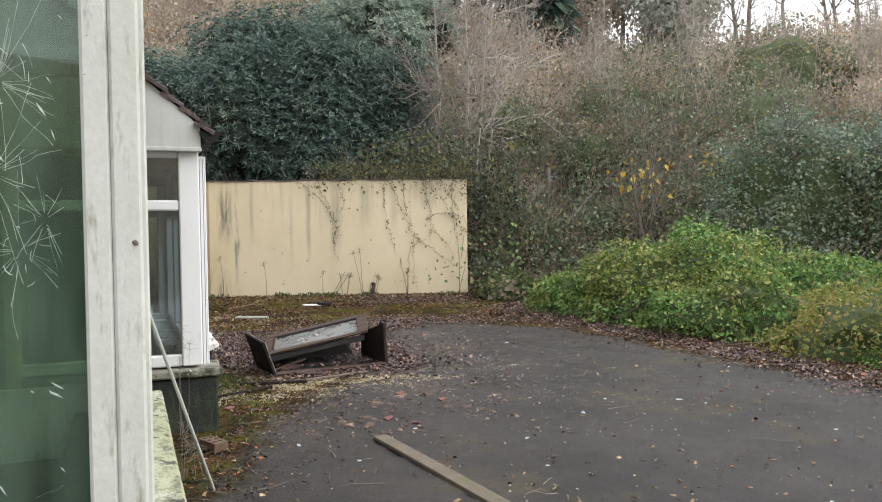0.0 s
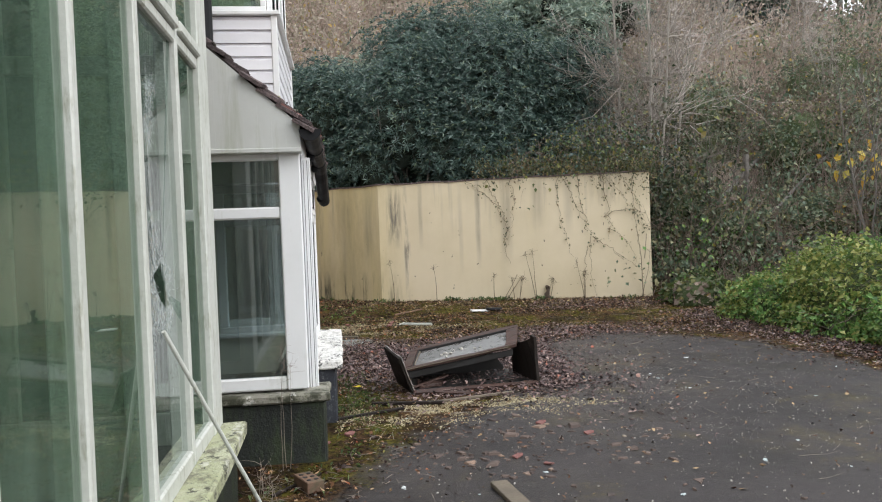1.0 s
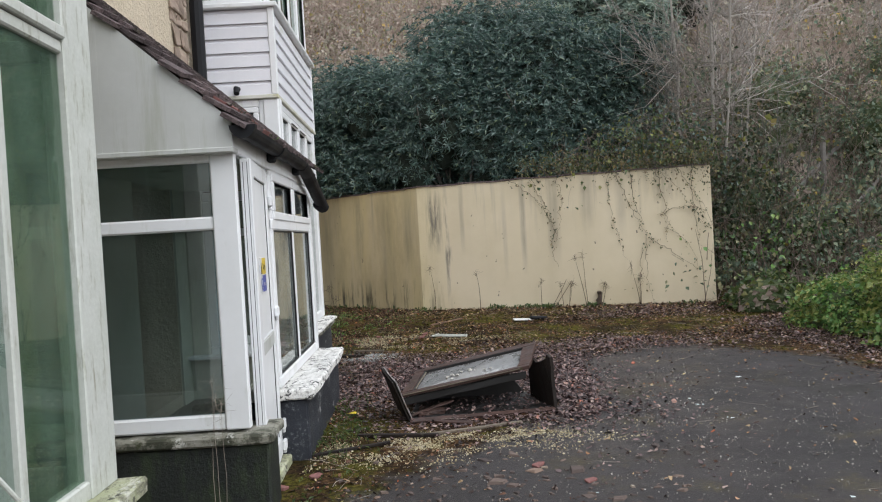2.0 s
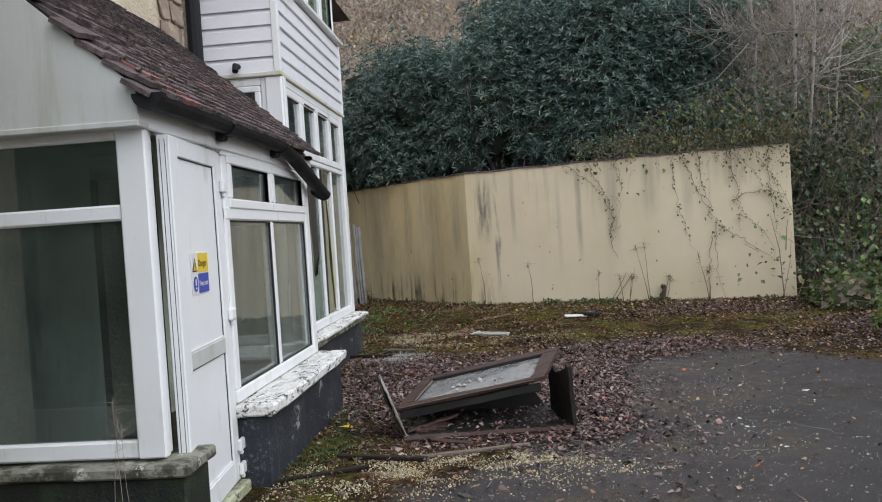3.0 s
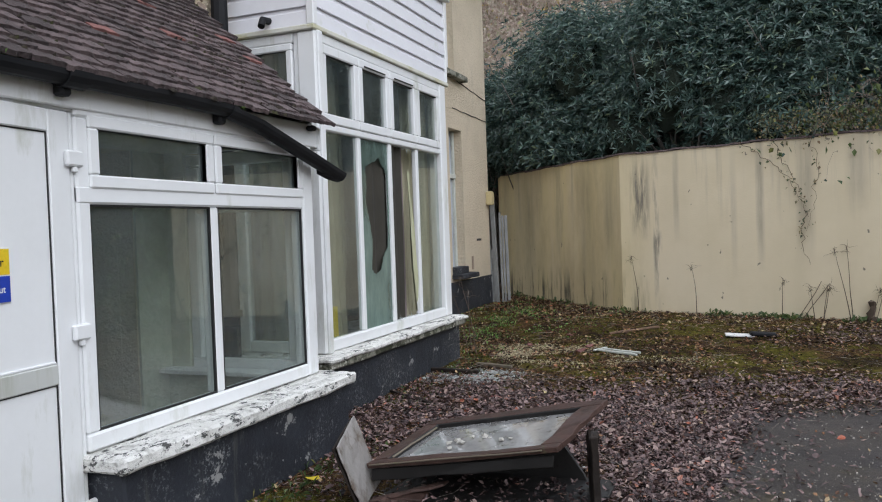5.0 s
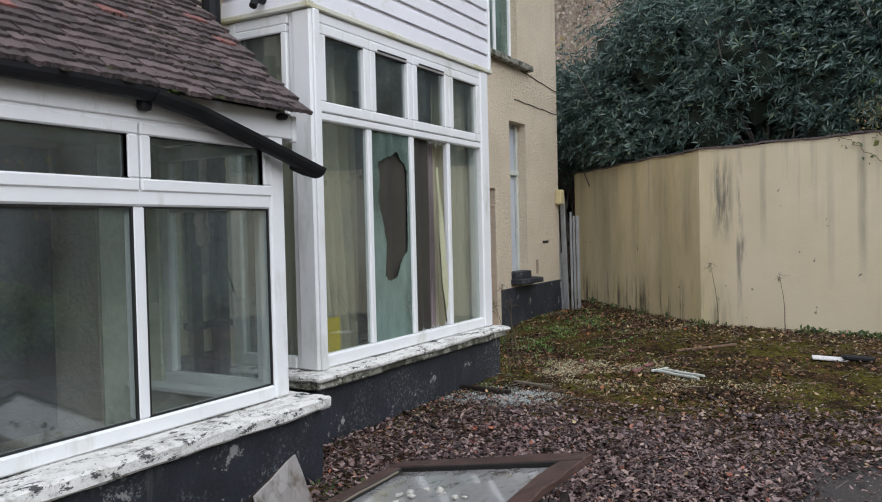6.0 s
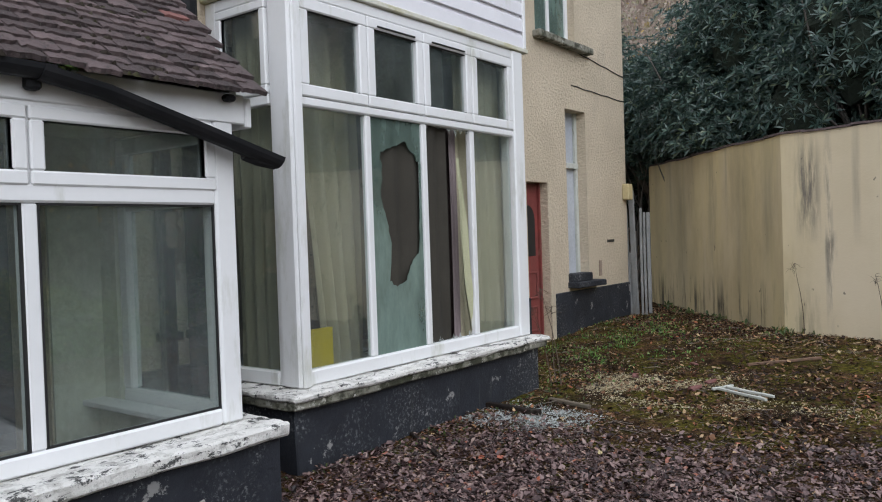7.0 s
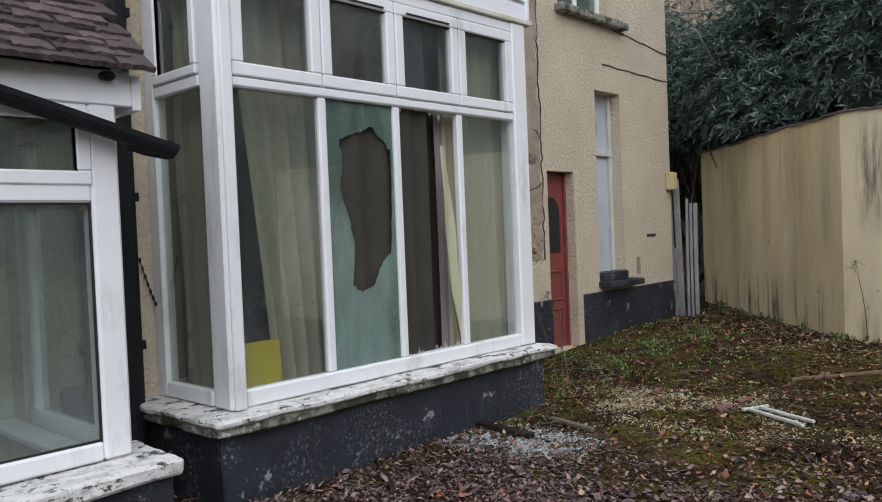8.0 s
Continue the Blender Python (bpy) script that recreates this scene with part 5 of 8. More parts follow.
def north_gable():
    bm = bmesh.new()
    prof = [(0.3, 2.1), (WX, 2.1), (WX, roof_z(WX) - 0.07), (0.3, roof_z(0.3) - 0.07)]
    a = [bm.verts.new((x, 8.48, z)) for x, z in prof]
    b = [bm.verts.new((x, 8.44, z)) for x, z in prof]
    bm.faces.new(a), bm.faces.new(b[::-1])
    for i in range(4):
        bm.faces.new((a[i], b[i], b[(i + 1) % 4], a[(i + 1) % 4]))
    bmesh.ops.recalc_face_normals(bm, faces=bm.faces[:])
    part("gable", bm, UPVC, porch)


north_gable()


def porch_roof():
    run = Vector((EAVE_X - WX, 0, -(roof_z(WX) - EAVE_Z)))
    L = run.length
    ang = math.atan(SLOPE)
    roof = part("roof", boxed(-L, -0.12, 5.44, 8.54, -0.06, -0.022), BROWN_DARK, porch, "mossy brown plain tile roof with slipped red tiles")
    roof.matrix_basis = Matrix.Translation(-ORIGIN[porch.name]) @ Matrix.Translation((EAVE_X, 0, EAVE_Z)) @ Matrix.Rotation(ang, 4, "Y") @ Matrix.Translation(ORIGIN[porch.name])
    # plain tiles, three slightly different shapes shared by all
    rng = random.Random(8)
    shapes = []
    for k in range(4):
        bm = bmesh.new()
        w, l, t = 0.157, 0.16, 0.024
        nu = 6
        top, bot = [], []
        for i in range(nu + 1):
            u = (i / nu - 0.5) * w
            camb = 0.003 * (1 - (2 * i / nu - 1) ** 2)
            tail = rng.uniform(-0.009, 0.004) + (rng.uniform(-0.02, -0.008) if rng.random() < 0.12 else 0)
            top.append([bm.verts.new((-l, u, camb)), bm.verts.new((tail, u, camb + rng.uniform(-0.003, 0.002)))])
            bot.append([bm.verts.new((-l, u, camb - t)), bm.verts.new((tail, u, camb - t))])
        for i in range(nu):
            bm.faces.new((top[i][0], top[i][1], top[i + 1][1], top[i + 1][0]))
            bm.faces.new((bot[i][0], bot[i + 1][0], bot[i + 1][1], bot[i][1]))
            bm.faces.new((top[i][1], bot[i][1], bot[i + 1][1], top[i + 1][1]))
        bm.faces.new((top[0][0], bot[0][0], bot[0][1], top[0][1]))
        bm.faces.new((top[nu][0], top[nu][1], bot[nu][1], bot[nu][0]))
        bmesh.ops.recalc_face_normals(bm, faces=bm.faces[:])
        pair = []
        for mat in (TILE, TILE_RED):
            me = bpy.data.meshes.new("tile")
            bm.to_mesh(me)
            me.materials.append(mat)
            pair.append(me)
        bm.free()
        shapes.append(pair)
    base = Matrix.Translation((EAVE_X + 0.03, 0, EAVE_Z - 0.01)) @ Matrix.Rotation(ang, 4, "Y")
    inv = (roof.matrix_basis).inverted() @ Matrix.Translation(-ORIGIN[porch.name])
    rest_v, rest_f = [], []
    gauge, courses = 0.074, int(L / 0.074) + 1
    for c in range(courses):
        shift = 0.0795 if c % 2 else 0.0
        n = 20 if c % 2 == 0 else 19
        for k in range(n):
            y = 5.395 + 0.0795 + shift + 0.159 * k
            red = k > 0 and ((k < 2 and rng.random() < 0.10 and 3 < c < 12) or (c < 5 and y < 5.86 - 0.05 * c and rng.random() < 0.6) or (c, k) in ((9, 13), (9, 18), (12, 18), (6, 9), (14, 14), (17, 12)))
            slip = rng.uniform(0.01, 0.03) if rng.random() < 0.15 else rng.uniform(-0.005, 0.005)
            m = base @ Matrix.Translation((-c * gauge + slip, y + rng.uniform(-0.011, 0.011) + (rng.uniform(-0.03, 0.07) if k == 0 else 0), 0.022 + (rng.uniform(-0.03, 0.004) if k == 0 else 0))) @ pose(0, 0, 0, rng.gauss(0, 0.7) + (rng.uniform(0, 9) if k == 0 else 0), -10.5 + rng.gauss(0, 1.8), rng.gauss(0, 2.2))
            me = shapes[rng.randrange(4)][1 if red else 0]
            if c < 15:
                ob = new("tile", me)
                ob.parent = roof
                ob.matrix_basis = inv @ m
                if red:
                    tagged(ob, "unweathered red tile")
            else:
                o = len(rest_v)
                rest_v += [tuple(inv @ m @ v.co) for v in me.vertices]
                rest_f += [tuple(o + i for i in p.vertices) for p in me.polygons]
    me = bpy.data.meshes.new("tiles")
    me.from_pydata(rest_v, [], rest_f)
    me.materials.append(TILE)
    ob = new("tiles", me)
    ob.parent = roof
    tagged(ob, kind="stuff")
    # cushions of dark moss along the tile tails
    pr = np.random.default_rng(18)
    n = 700
    k = pr.integers(0, courses, n)
    along = -k * gauge + 0.012 + pr.normal(0, 0.008, n)
    y = pr.uniform(5.5, 8.5, n)
    ok = np.array([noise.noise((a * 2.2, b * 2.2, 7.0)) for a, b in zip(along, y)]) + pr.normal(0, 0.15, n) > 0.02
    along, y = along[ok], y[ok]
    n = len(y)
    ang = pr.uniform(0, 6.28, (n, 1)) + np.arange(6)[None] * np.pi / 3
    rad = (pr.uniform(0.006, 0.020, (n, 1)) * pr.uniform(0.7, 1.2, (n, 6)))
    low = np.stack([along[:, None] + rad * np.cos(ang), y[:, None] + 1.5 * rad * np.sin(ang), np.full((n, 6), 0.010)], -1)
    cap = np.stack([along, y, 0.022 + pr.uniform(0.0, 0.008, n)], -1)[:, None]
    v = np.concatenate([low, cap], 1).reshape(-1, 3)
    i = np.arange(n)[:, None] * 7
    f = np.vstack([i + [j, (j + 1) % 6, 6] for j in range(6)])
    turn = inv @ base
    v = v @ np.array(turn.to_3x3()).T + np.array(turn.translation)
    ob = from_arrays("moss", v, f, ROOF_MOSS)
    ob.parent = roof
    tagged(ob, "dark moss cushions on the tiles", kind="stuff")


porch_roof()


def half_pipe(points, r, t=0.006):
    """A half-round gutter along a polyline."""
    bm = bmesh.new()
    n, k_ = len(points), 8
    pts = [Vector(p) for p in points]
    rows = []
    for i, p in enumerate(pts):
        d = (pts[min(i + 1, n - 1)] - pts[max(i - 1, 0)]).normalized()
        side = d.cross(Vector((0, 0, 1))).normalized()
        up = side.cross(d)
        rows.append([bm.verts.new(p + rr * (math.cos(math.pi + math.pi * k / k_) * side + math.sin(math.pi + math.pi * k / k_) * up)) for rr in (r, r - t) for k in range(k_ + 1)])
    m = k_ + 1
    for a, b in zip(rows, rows[1:]):
        for k in range(k_):
            bm.faces.new((a[k], a[k + 1], b[k + 1], b[k]))
            bm.faces.new((a[m + k], b[m + k], b[m + k + 1], a[m + k + 1]))
        bm.faces.new((a[0], b[0], b[m], a[m]))
        bm.faces.new((a[k_], a[m + k_], b[m + k_], b[k_]))
    for r_ in (rows[0], rows[-1]):
        for k in range(k_):
            bm.faces.new((r_[k], r_[k + 1], r_[m + k + 1], r_[m + k]))
    bmesh.ops.recalc_face_normals(bm, faces=bm.faces[:])
    return bm


def half_disc(x, y, z, r, t):
    """The stop end of a half-round gutter."""
    bm = bmesh.new()
    rows = [[bm.verts.new((x + r * math.cos(math.pi + math.pi * k / 10), yy, z + r * math.sin(math.pi + math.pi * k / 10))) for k in range(11)] for yy in (y, y + t)]
    bm.faces.new(rows[0]), bm.faces.new(rows[1][::-1])
    for k in range(11):
        j = (k + 1) % 11
        bm.faces.new((rows[0][k], rows[1][k], rows[1][j], rows[0][j]))
    bmesh.ops.recalc_face_normals(bm, faces=bm.faces[:])
    return bm


part("gutter", half_pipe([(0.374, 5.40, 2.205), (0.374, 6.4, 2.208), (0.376, 7.1, 2.212), (0.378, 7.5, 2.205)], 0.058), GUTTER, porch, "sagging black half-round gutter")
part("gutter", half_pipe([(0.385, 7.45, 2.20), (0.388, 7.72, 2.155), (0.39, 8.2, 2.03), (0.395, 8.66, 1.905)], 0.058), GUTTER, porch, "fallen length of black gutter")
part("gutter_outlet", tube([(0.36, 8.47, 1.925), (0.378, 8.54, 1.90), (0.39, 8.64, 1.885)], 0.04, 8), GUTTER, porch)
part("gutter_end", half_disc(0.376, 5.392, 2.215, 0.072, 0.05), GUTTER, porch)
part("gutter_union", half_pipe([(0.374, 6.36, 2.208), (0.374, 6.48, 2.208)], 0.068), GUTTER, porch)
for y, z in ((6.40, 2.125), (7.44, 2.125), (8.40, 2.19)):
    bm = boxed(0.313, 0.372, y - 0.03, y + 0.03, z - 0.015, z + (0.05 if y < 8 else 0.02), bev=0.012)
    part("bracket", bm, GUTTER, porch)

# ---- near conservatory ----
cons = thing("conservatory", (-1.8, 3.3, 0.1), "old white painted conservatory with dirty and shattered panes", "conservatory")
QX = -0.17
qe, qn = facing("e", QX), facing("n", 4.70)
part("plinth", roughen(boxed(-0.5, -0.07, 1.95, 4.70, -0.1, 0.45, bev=0.01), 0.01, 3, 2), GREEN_BLACK, cons, "black plinth")
part("window_sill", roughen(boxed(-0.27, -0.015, 1.93, 4.75, 0.45, 0.53, bev=0.012), 0.012, 5, 3), MOSSY_SILL, cons, "moss-green painted sill")
part("floor", boxed(-3.7, -0.5, 2.2, 4.7, 0.0, 0.2), CARPET, cons)
part("wall", boxed(-3.9, -3.7, 1.9, 4.7, 0.0, 3.2), DARK_IN, cons)
part("plinth", roughen(boxed(-3.7, -0.5, 1.95, 2.2, -0.1, 0.45, bev=0.01), 0.01, 3, 2), BLACK, cons, "black plinth")
qs = facing("s", 1.92)
for u0, u1 in ((-0.305, -0.235), (-0.235, -0.158)):
    bm = bmesh.new()
    bar(bm, qs, u0 + 0.0006, u1 - 0.0006, 0.0, 3.2, -0.08, 0.04 if u0 > -0.3 else 0.038, 0.008)
    part("corner_post", bm, OLD_WOOD, cons, "wide chipped white corner post")
for u0, u1 in ((-1.5, -1.4), (-2.6, -2.5), (-3.7, -3.6)):
    bm = bmesh.new()
    bar(bm, qs, u0, u1, 0.0, 3.2, -0.08, 0.03, 0.008)
    part("post", bm, OLD_WOOD, cons)
for u0, u1 in ((-1.4, -0.305), (-2.5, -1.5), (-3.6, -2.6)):
    pane_in(cons, qs, u0, u1, 0.1, 3.12, -0.03, GLASS_OLD)
part("roof", boxed(-3.9, -0.05, 1.85, 4.78, 3.2, 3.35), OLD_WOOD, cons)
POSTS = [(4.45, 4.72), (3.90, 3.95), (3.19, 3.245), (2.495, 2.545), (1.905, 1.96)]
for u0, u1 in POSTS:
    bm = bmesh.new()
    bar(bm, qe, u0, u1, 0.53, 3.2, -0.07, 0.026 if u1 - u0 < 0.2 else 0.032, 0.006)
    part("post", bm, OLD_WOOD, cons)
for lo, hi, w in ((0.53, 0.61, 0.026), (2.40, 2.455, 0.024), (2.457, 2.51, 0.045), (3.1, 3.2, 0.05)):
    for (a0, a1), (b0, b1) in zip(POSTS[1:], POSTS):
        if lo > 2 and lo < 3 and a1 < 3.2 and lo < 2.45:
            continue
        bm = bmesh.new()
        bar(bm, qe, a1, b0, lo, hi, -0.05, w, 0.008)
        part("rail", bm, OLD_WOOD, cons)
for (a0, a1), (b0, b1) in zip(POSTS[1:], POSTS):
    lo_glass = GLASS_CRACK if 3.2 < a1 < 3.3 else GLASS_OLD
    if lo_glass is GLASS_OLD:
        pane_in(cons, qe, a1 - 0.005, b0 + 0.005, 0.61, 2.41, 0.0, lo_glass)
    pane_in(cons, qe, a1 - 0.005, b0 + 0.005, 2.515, 3.11, 0.0, GLASS_OLD)


def shattered_pane():
    """The broken pane: a hole, and crazed shards held in the frame."""
    u0, u1, v0, v1 = 3.24, 3.905, 0.60, 2.41
    rng = random.Random(12)
    bm = bmesh.new()
    cu, cv = 3.54, 1.345
    rim = [(3.385, 1.40), (3.43, 1.41), (3.48, 1.43), (3.54, 1.46), (3.565, 1.40), (3.60, 1.35), (3.65, 1.30), (3.69, 1.31), (3.665, 1.285), (3.61, 1.265), (3.55, 1.285), (3.50, 1.31), (3.46, 1.345), (3.43, 1.38)]
    ins, outs = [], []
    for (ua, va), (ub, vb) in zip(rim, rim[1:] + rim[:1]):
        for k in range(3):
            pu, pv = ua + (ub - ua) * k / 3 + rng.uniform(-0.008, 0.008), va + (vb - va) * k / 3 + rng.uniform(-0.01, 0.01)
            du, dv = pu - cu, pv - cv
            s_ = min(((u1 if du > 0 else u0) - cu) / du if abs(du) > 1e-6 else 1e9, ((v1 if dv > 0 else v0) - cv) / dv if abs(dv) > 1e-6 else 1e9)
            ins.append((pu, pv))
            outs.append((cu + du * s_, cv + dv * s_))
    n = len(ins)
    a = [bm.verts.new(qe @ Vector((*p, 0.0))) for p in ins]
    b = [bm.verts.new(qe @ Vector((*p, 0.0))) for p in outs]
    for k in range(n):
        j = (k + 1) % n
        bm.faces.new((a[k], a[j], b[j], b[k]))
        p, q = outs[k], outs[j]
        if abs(p[0] - q[0]) > 1e-4 and abs(p[1] - q[1]) > 1e-4:
            cor = (u0 if min(p[0], q[0]) - u0 < 1e-4 else u1, v0 if min(p[1], q[1]) - v0 < 1e-4 else v1)
            bm.faces.new((b[k], b[j], bm.verts.new(qe @ Vector((*cor, 0.0)))))
    ob = part("pane", bm, GLASS_CRACK, cons, "shattered pane with a hole and radiating cracks")
    ob.visible_shadow = False
    # radiating cracks and rings from each blow
    def web(f, w, blows, lim, name, label, thin=1.0, wander=0.2):
        bm = bmesh.new()

        def line(p, q, t):
            if not all(lim[0] < r[0] < lim[1] and lim[2] < r[1] < lim[3] for r in (p, q)):
                return False
            d = Vector((q[1] - p[1], p[0] - q[0]))
            if d.length < 1e-6:
                return True
            d = d.normalized() * t
            bm.faces.new([bm.verts.new(f @ Vector((x, y, w))) for x, y in ((p[0] - d.x, p[1] - d.y), (q[0] - d.x, q[1] - d.y), (q[0] + d.x, q[1] + d.y), (p[0] + d.x, p[1] + d.y))])
            return True

        for ou, ov, r0, r1, count, rings in blows:
            angs = sorted(rng.uniform(0, 2 * math.pi) for _ in range(count))
            for ang in angs:
                r, reach, t, turn = r0 * rng.uniform(0.6, 1.3), r1 * rng.uniform(0.2, 1.0), rng.uniform(0.0003, 0.0009) * thin, ang
                p = (ou + r * 0.6 * math.cos(ang), ov + r * math.sin(ang))
                while r < reach:
                    step = rng.uniform(0.03, 0.07)
                    turn += rng.gauss(0, wander)
                    q = (p[0] + step * 0.6 * math.cos(turn), p[1] + step * math.sin(turn))
                    if not line(p, q, t):
                        break
                    p, r = q, r + step
            for k in range(rings):
                r, a0 = rng.uniform(r0, r1 * 0.5), rng.uniform(0, 2 * math.pi)
                a1 = a0 + rng.uniform(0.2, 0.8)
                p = None
                while a0 < a1:
                    q = (ou + r * 0.6 * math.cos(a0), ov + r * math.sin(a0))
                    if p:
                        line(p, q, rng.uniform(0.0003, 0.0008))
                    p, a0, r = q, a0 + rng.uniform(0.1, 0.25), r + rng.gauss(0, 0.003)
        part(name, bm, HAIRLINE, cons, label, kind="stuff")

    web(qe, 0.004, ((3.54, 1.34, 0.10, 0.62, 46, 16), (3.40, 1.95, 0.004, 0.50, 46, 16), (3.45, 2.08, 0.005, 0.3, 16, 8), (3.40, 1.79, 0.004, 0.16, 9, 3), (3.41, 1.62, 0.004, 0.14, 8, 3)),
        (u0 + 0.01, u1 - 0.01, v0 + 0.02, v1 - 0.02), "cracks", "white hairline cracks", 0.95, 0.13)
    # crazed glass: small tilted cells round each blow, a seam of them running down between
    bm = bmesh.new()
    cells = ((3.50, 1.37, 0.17, 0.10, 1.0), (3.42, 1.24, 0.10, 0.09, 1.1), (3.62, 1.23, 0.10, 0.05, 1.0), (3.40, 1.96, 0.07, 0.07, 1.1), (3.45, 2.09, 0.12, 0.10, 0.62), (3.40, 1.70, 0.016, 0.20, 0.5), (3.42, 1.50, 0.09, 0.09, 0.55), (3.34, 1.08, 0.05, 0.08, 0.6))
    hole = np.array(rim)
    du, dv = 0.013, 0.011
    nu_, nv_ = int((u1 - u0 - 0.04) / du), int((v1 - v0 - 0.1) / dv)
    knots = [[(u0 + 0.02 + (i + rng.uniform(-0.4, 0.4)) * du, v0 + 0.05 + (j + rng.uniform(-0.4, 0.4)) * dv) for j in range(nv_ + 1)] for i in range(nu_ + 1)]
    for i in range(nu_):
        for j in range(nv_):
            q = [knots[i][j], knots[i + 1][j], knots[i + 1][j + 1], knots[i][j + 1]]
            u, v = q[0]
            weight = max(k_ * math.exp(-((u - a_) / b_) ** 2 - ((v - c_) / d_) ** 2) for a_, c_, b_, d_, k_ in cells)
            weight += 0.35 * noise.noise((u * 14, v * 9, 3.0))
            if weight < 0.33 + rng.uniform(-0.16, 0.16) or inside(np.array([p[0] for p in q]), np.array([p[1] for p in q]), hole).any():
                continue
            tilt = rng.uniform(-0.002, 0.002)
            bm.faces.new([bm.verts.new(qe @ Vector((p[0], p[1], 0.004 + (tilt if n_ < 2 else -tilt)))) for n_, p in enumerate(q)])
    part("crazing", bm, HAZE, cons, "white crazed glass round the hole", kind="stuff")
    # the crazed south pane
    web(qs, -0.024, ((-0.50, 1.90, 0.02, 0.30, 26, 8), (-0.52, 1.66, 0.04, 0.30, 26, 8), (-0.46, 1.46, 0.04, 0.24, 18, 5), (-0.40, 1.54, 0.02, 0.18, 14, 3), (-0.60, 2.05, 0.02, 0.3, 16, 4), (-0.45, 0.8, 0.02, 0.15, 4, 0)), (-1.38, -0.35, 0.2, 3.0), "cracks", "white hairline cracks", 0.4, 0.1)
    bm = bmesh.new()
    for k in range(60):
        u, v = -0.34 - 0.55 * rng.random() ** 1.3, rng.uniform(0.3, 2.2)
        turn, L, t = rng.gauss(2.1, 0.3), rng.uniform(0.015, 0.05), rng.uniform(0.0003, 0.0009)
        if u + abs(L) > -0.325:
            continue
        du, dv = L * math.cos(turn), L * math.sin(turn)
        bm.faces.new([bm.verts.new(qs @ Vector((x, y, -0.023))) for x, y in ((u, v), (u + du * 0.6 - t, v + dv * 0.5 - t), (u + du, v + dv), (u + du * 0.5 + t, v + dv * 0.6 + t))])
    part("scratches", bm, HAIRLINE, cons, "short white scratches on the glass", kind="stuff")


shattered_pane()
for u, z, r in ((-0.178, 1.475, 0.008), (-0.285, 2.02, 0.004), (-0.292, 1.92, 0.004)):
    bm = bmesh.new()
    bmesh.ops.create_cone(bm, cap_ends=True, segments=10, radius1=r, radius2=r * 0.7, depth=0.006)
    bm.transform(pose(u, 1.92 - (0.042 if u > -0.26 else 0.036), z, 90, 0, 0))
    part("knot", roughen(bm, 0.003, 60), PLANK, cons, "brown weathered knot")
# glazed north end
for lo, hi in ((0.2, 0.62), (2.42, 2.52), (3.1, 3.2)):
    bm = bmesh.new()
    bar(bm, qn, -3.7, -0.24, lo, hi, -0.05, 0.0, 0.006)
    part("rail", bm, OLD_WOOD, cons)
for u in (-1.2, -2.3, -3.4):
    bm = bmesh.new()
    bar(bm, qn, u - 0.05, u + 0.05, 0.62, 3.1, -0.05, 0.0, 0.006)
    part("post", bm, OLD_WOOD, cons)
for u0, u1 in ((-1.15, -0.24), (-2.25, -1.25), (-3.35, -2.35)):
    pane_in(cons, qn, u0, u1, 0.62, 2.42, -0.02, GLASS_OLD)
    pane_in(cons, qn, u0, u1, 2.52, 3.1, -0.02, GLASS_OLD)


# ---- broken cabinet in the yard ----
def slab(corners, thick, mat, name, parent, label="", rot=0.0):
    """A board through its corners."""
    bm = bmesh.new()
    c = [Vector(p) for p in corners]
    n = (c[1] - c[0]).cross(c[-1] - c[0]).normalized() * thick
    a, b = [bm.verts.new(p) for p in c], [bm.verts.new(p - n) for p in c]
    bm.faces.new(a), bm.faces.new(b[::-1])
    k = len(c)
    for i in range(k):
        bm.faces.new((a[i], b[i], b[(i + 1) % k], a[(i + 1) % k]))
    bmesh.ops.recalc_face_normals(bm, faces=bm.faces[:])
    bmesh.ops.bevel(bm, geom=bm.edges[:], offset=0.004, segments=1, affect="EDGES")
    if rot:
        roughen(bm, rot, 13, 4)
    return part(name, bm, mat, parent, label)


cab = thing("broken_cabinet", (1.7, 7.7, 0.09), "collapsed dark brown wooden cabinet with a pale glazed top", "cabinet")
FL, FR, BR, BL = Vector((1.06, 7.62, 0.245)), Vector((2.14, 7.50, 0.445)), Vector((2.28, 8.05, 0.565)), Vector((1.20, 8.22, 0.345))


def top_at(u, v, lift=0.0):
    p = FL.lerp(FR, u).lerp(BL.lerp(BR, u), v)
    return p + (FR - FL).cross(BL - FL).normalized() * lift


for name, q in (("front_rail", ((0, 0), (1, 0), (1, 0.09), (0, 0.09))), ("back_rail", ((0, 0.88), (1, 0.88), (1, 1), (0, 1))),
                ("side_rail", ((0, 0.09), (0.085, 0.09), (0.085, 0.88), (0, 0.88))), ("side_rail", ((0.9, 0.09), (1, 0.09), (1, 0.88), (0.9, 0.88)))):
    slab([top_at(*p, 0.014) for p in q], 0.03, BROWN, name, cab, rot=0.011)
# Inner lips and boards use the near black that stands for shade.
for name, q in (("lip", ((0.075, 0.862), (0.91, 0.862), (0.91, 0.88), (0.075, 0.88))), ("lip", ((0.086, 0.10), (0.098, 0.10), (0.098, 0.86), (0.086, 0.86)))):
    slab([top_at(*p, 0.012) for p in q], 0.03, VOID_BLACK, name, cab, "dark inner edge of the frame")
slab([top_at(*p, 0.013) for p in ((0.02, -0.012), (0.93, -0.012), (0.93, 0.0), (0.02, 0.0))], 0.010, PLANK, "split_edge", cab, "pale splintered front edge", 0.006)
slab([top_at(*p, 0.013) for p in ((0.10, 0.12), (0.112, 0.12), (0.112, 0.80), (0.10, 0.80))], 0.010, PLANK, "split_edge", cab, "pale splintered inner edge", 0.005)
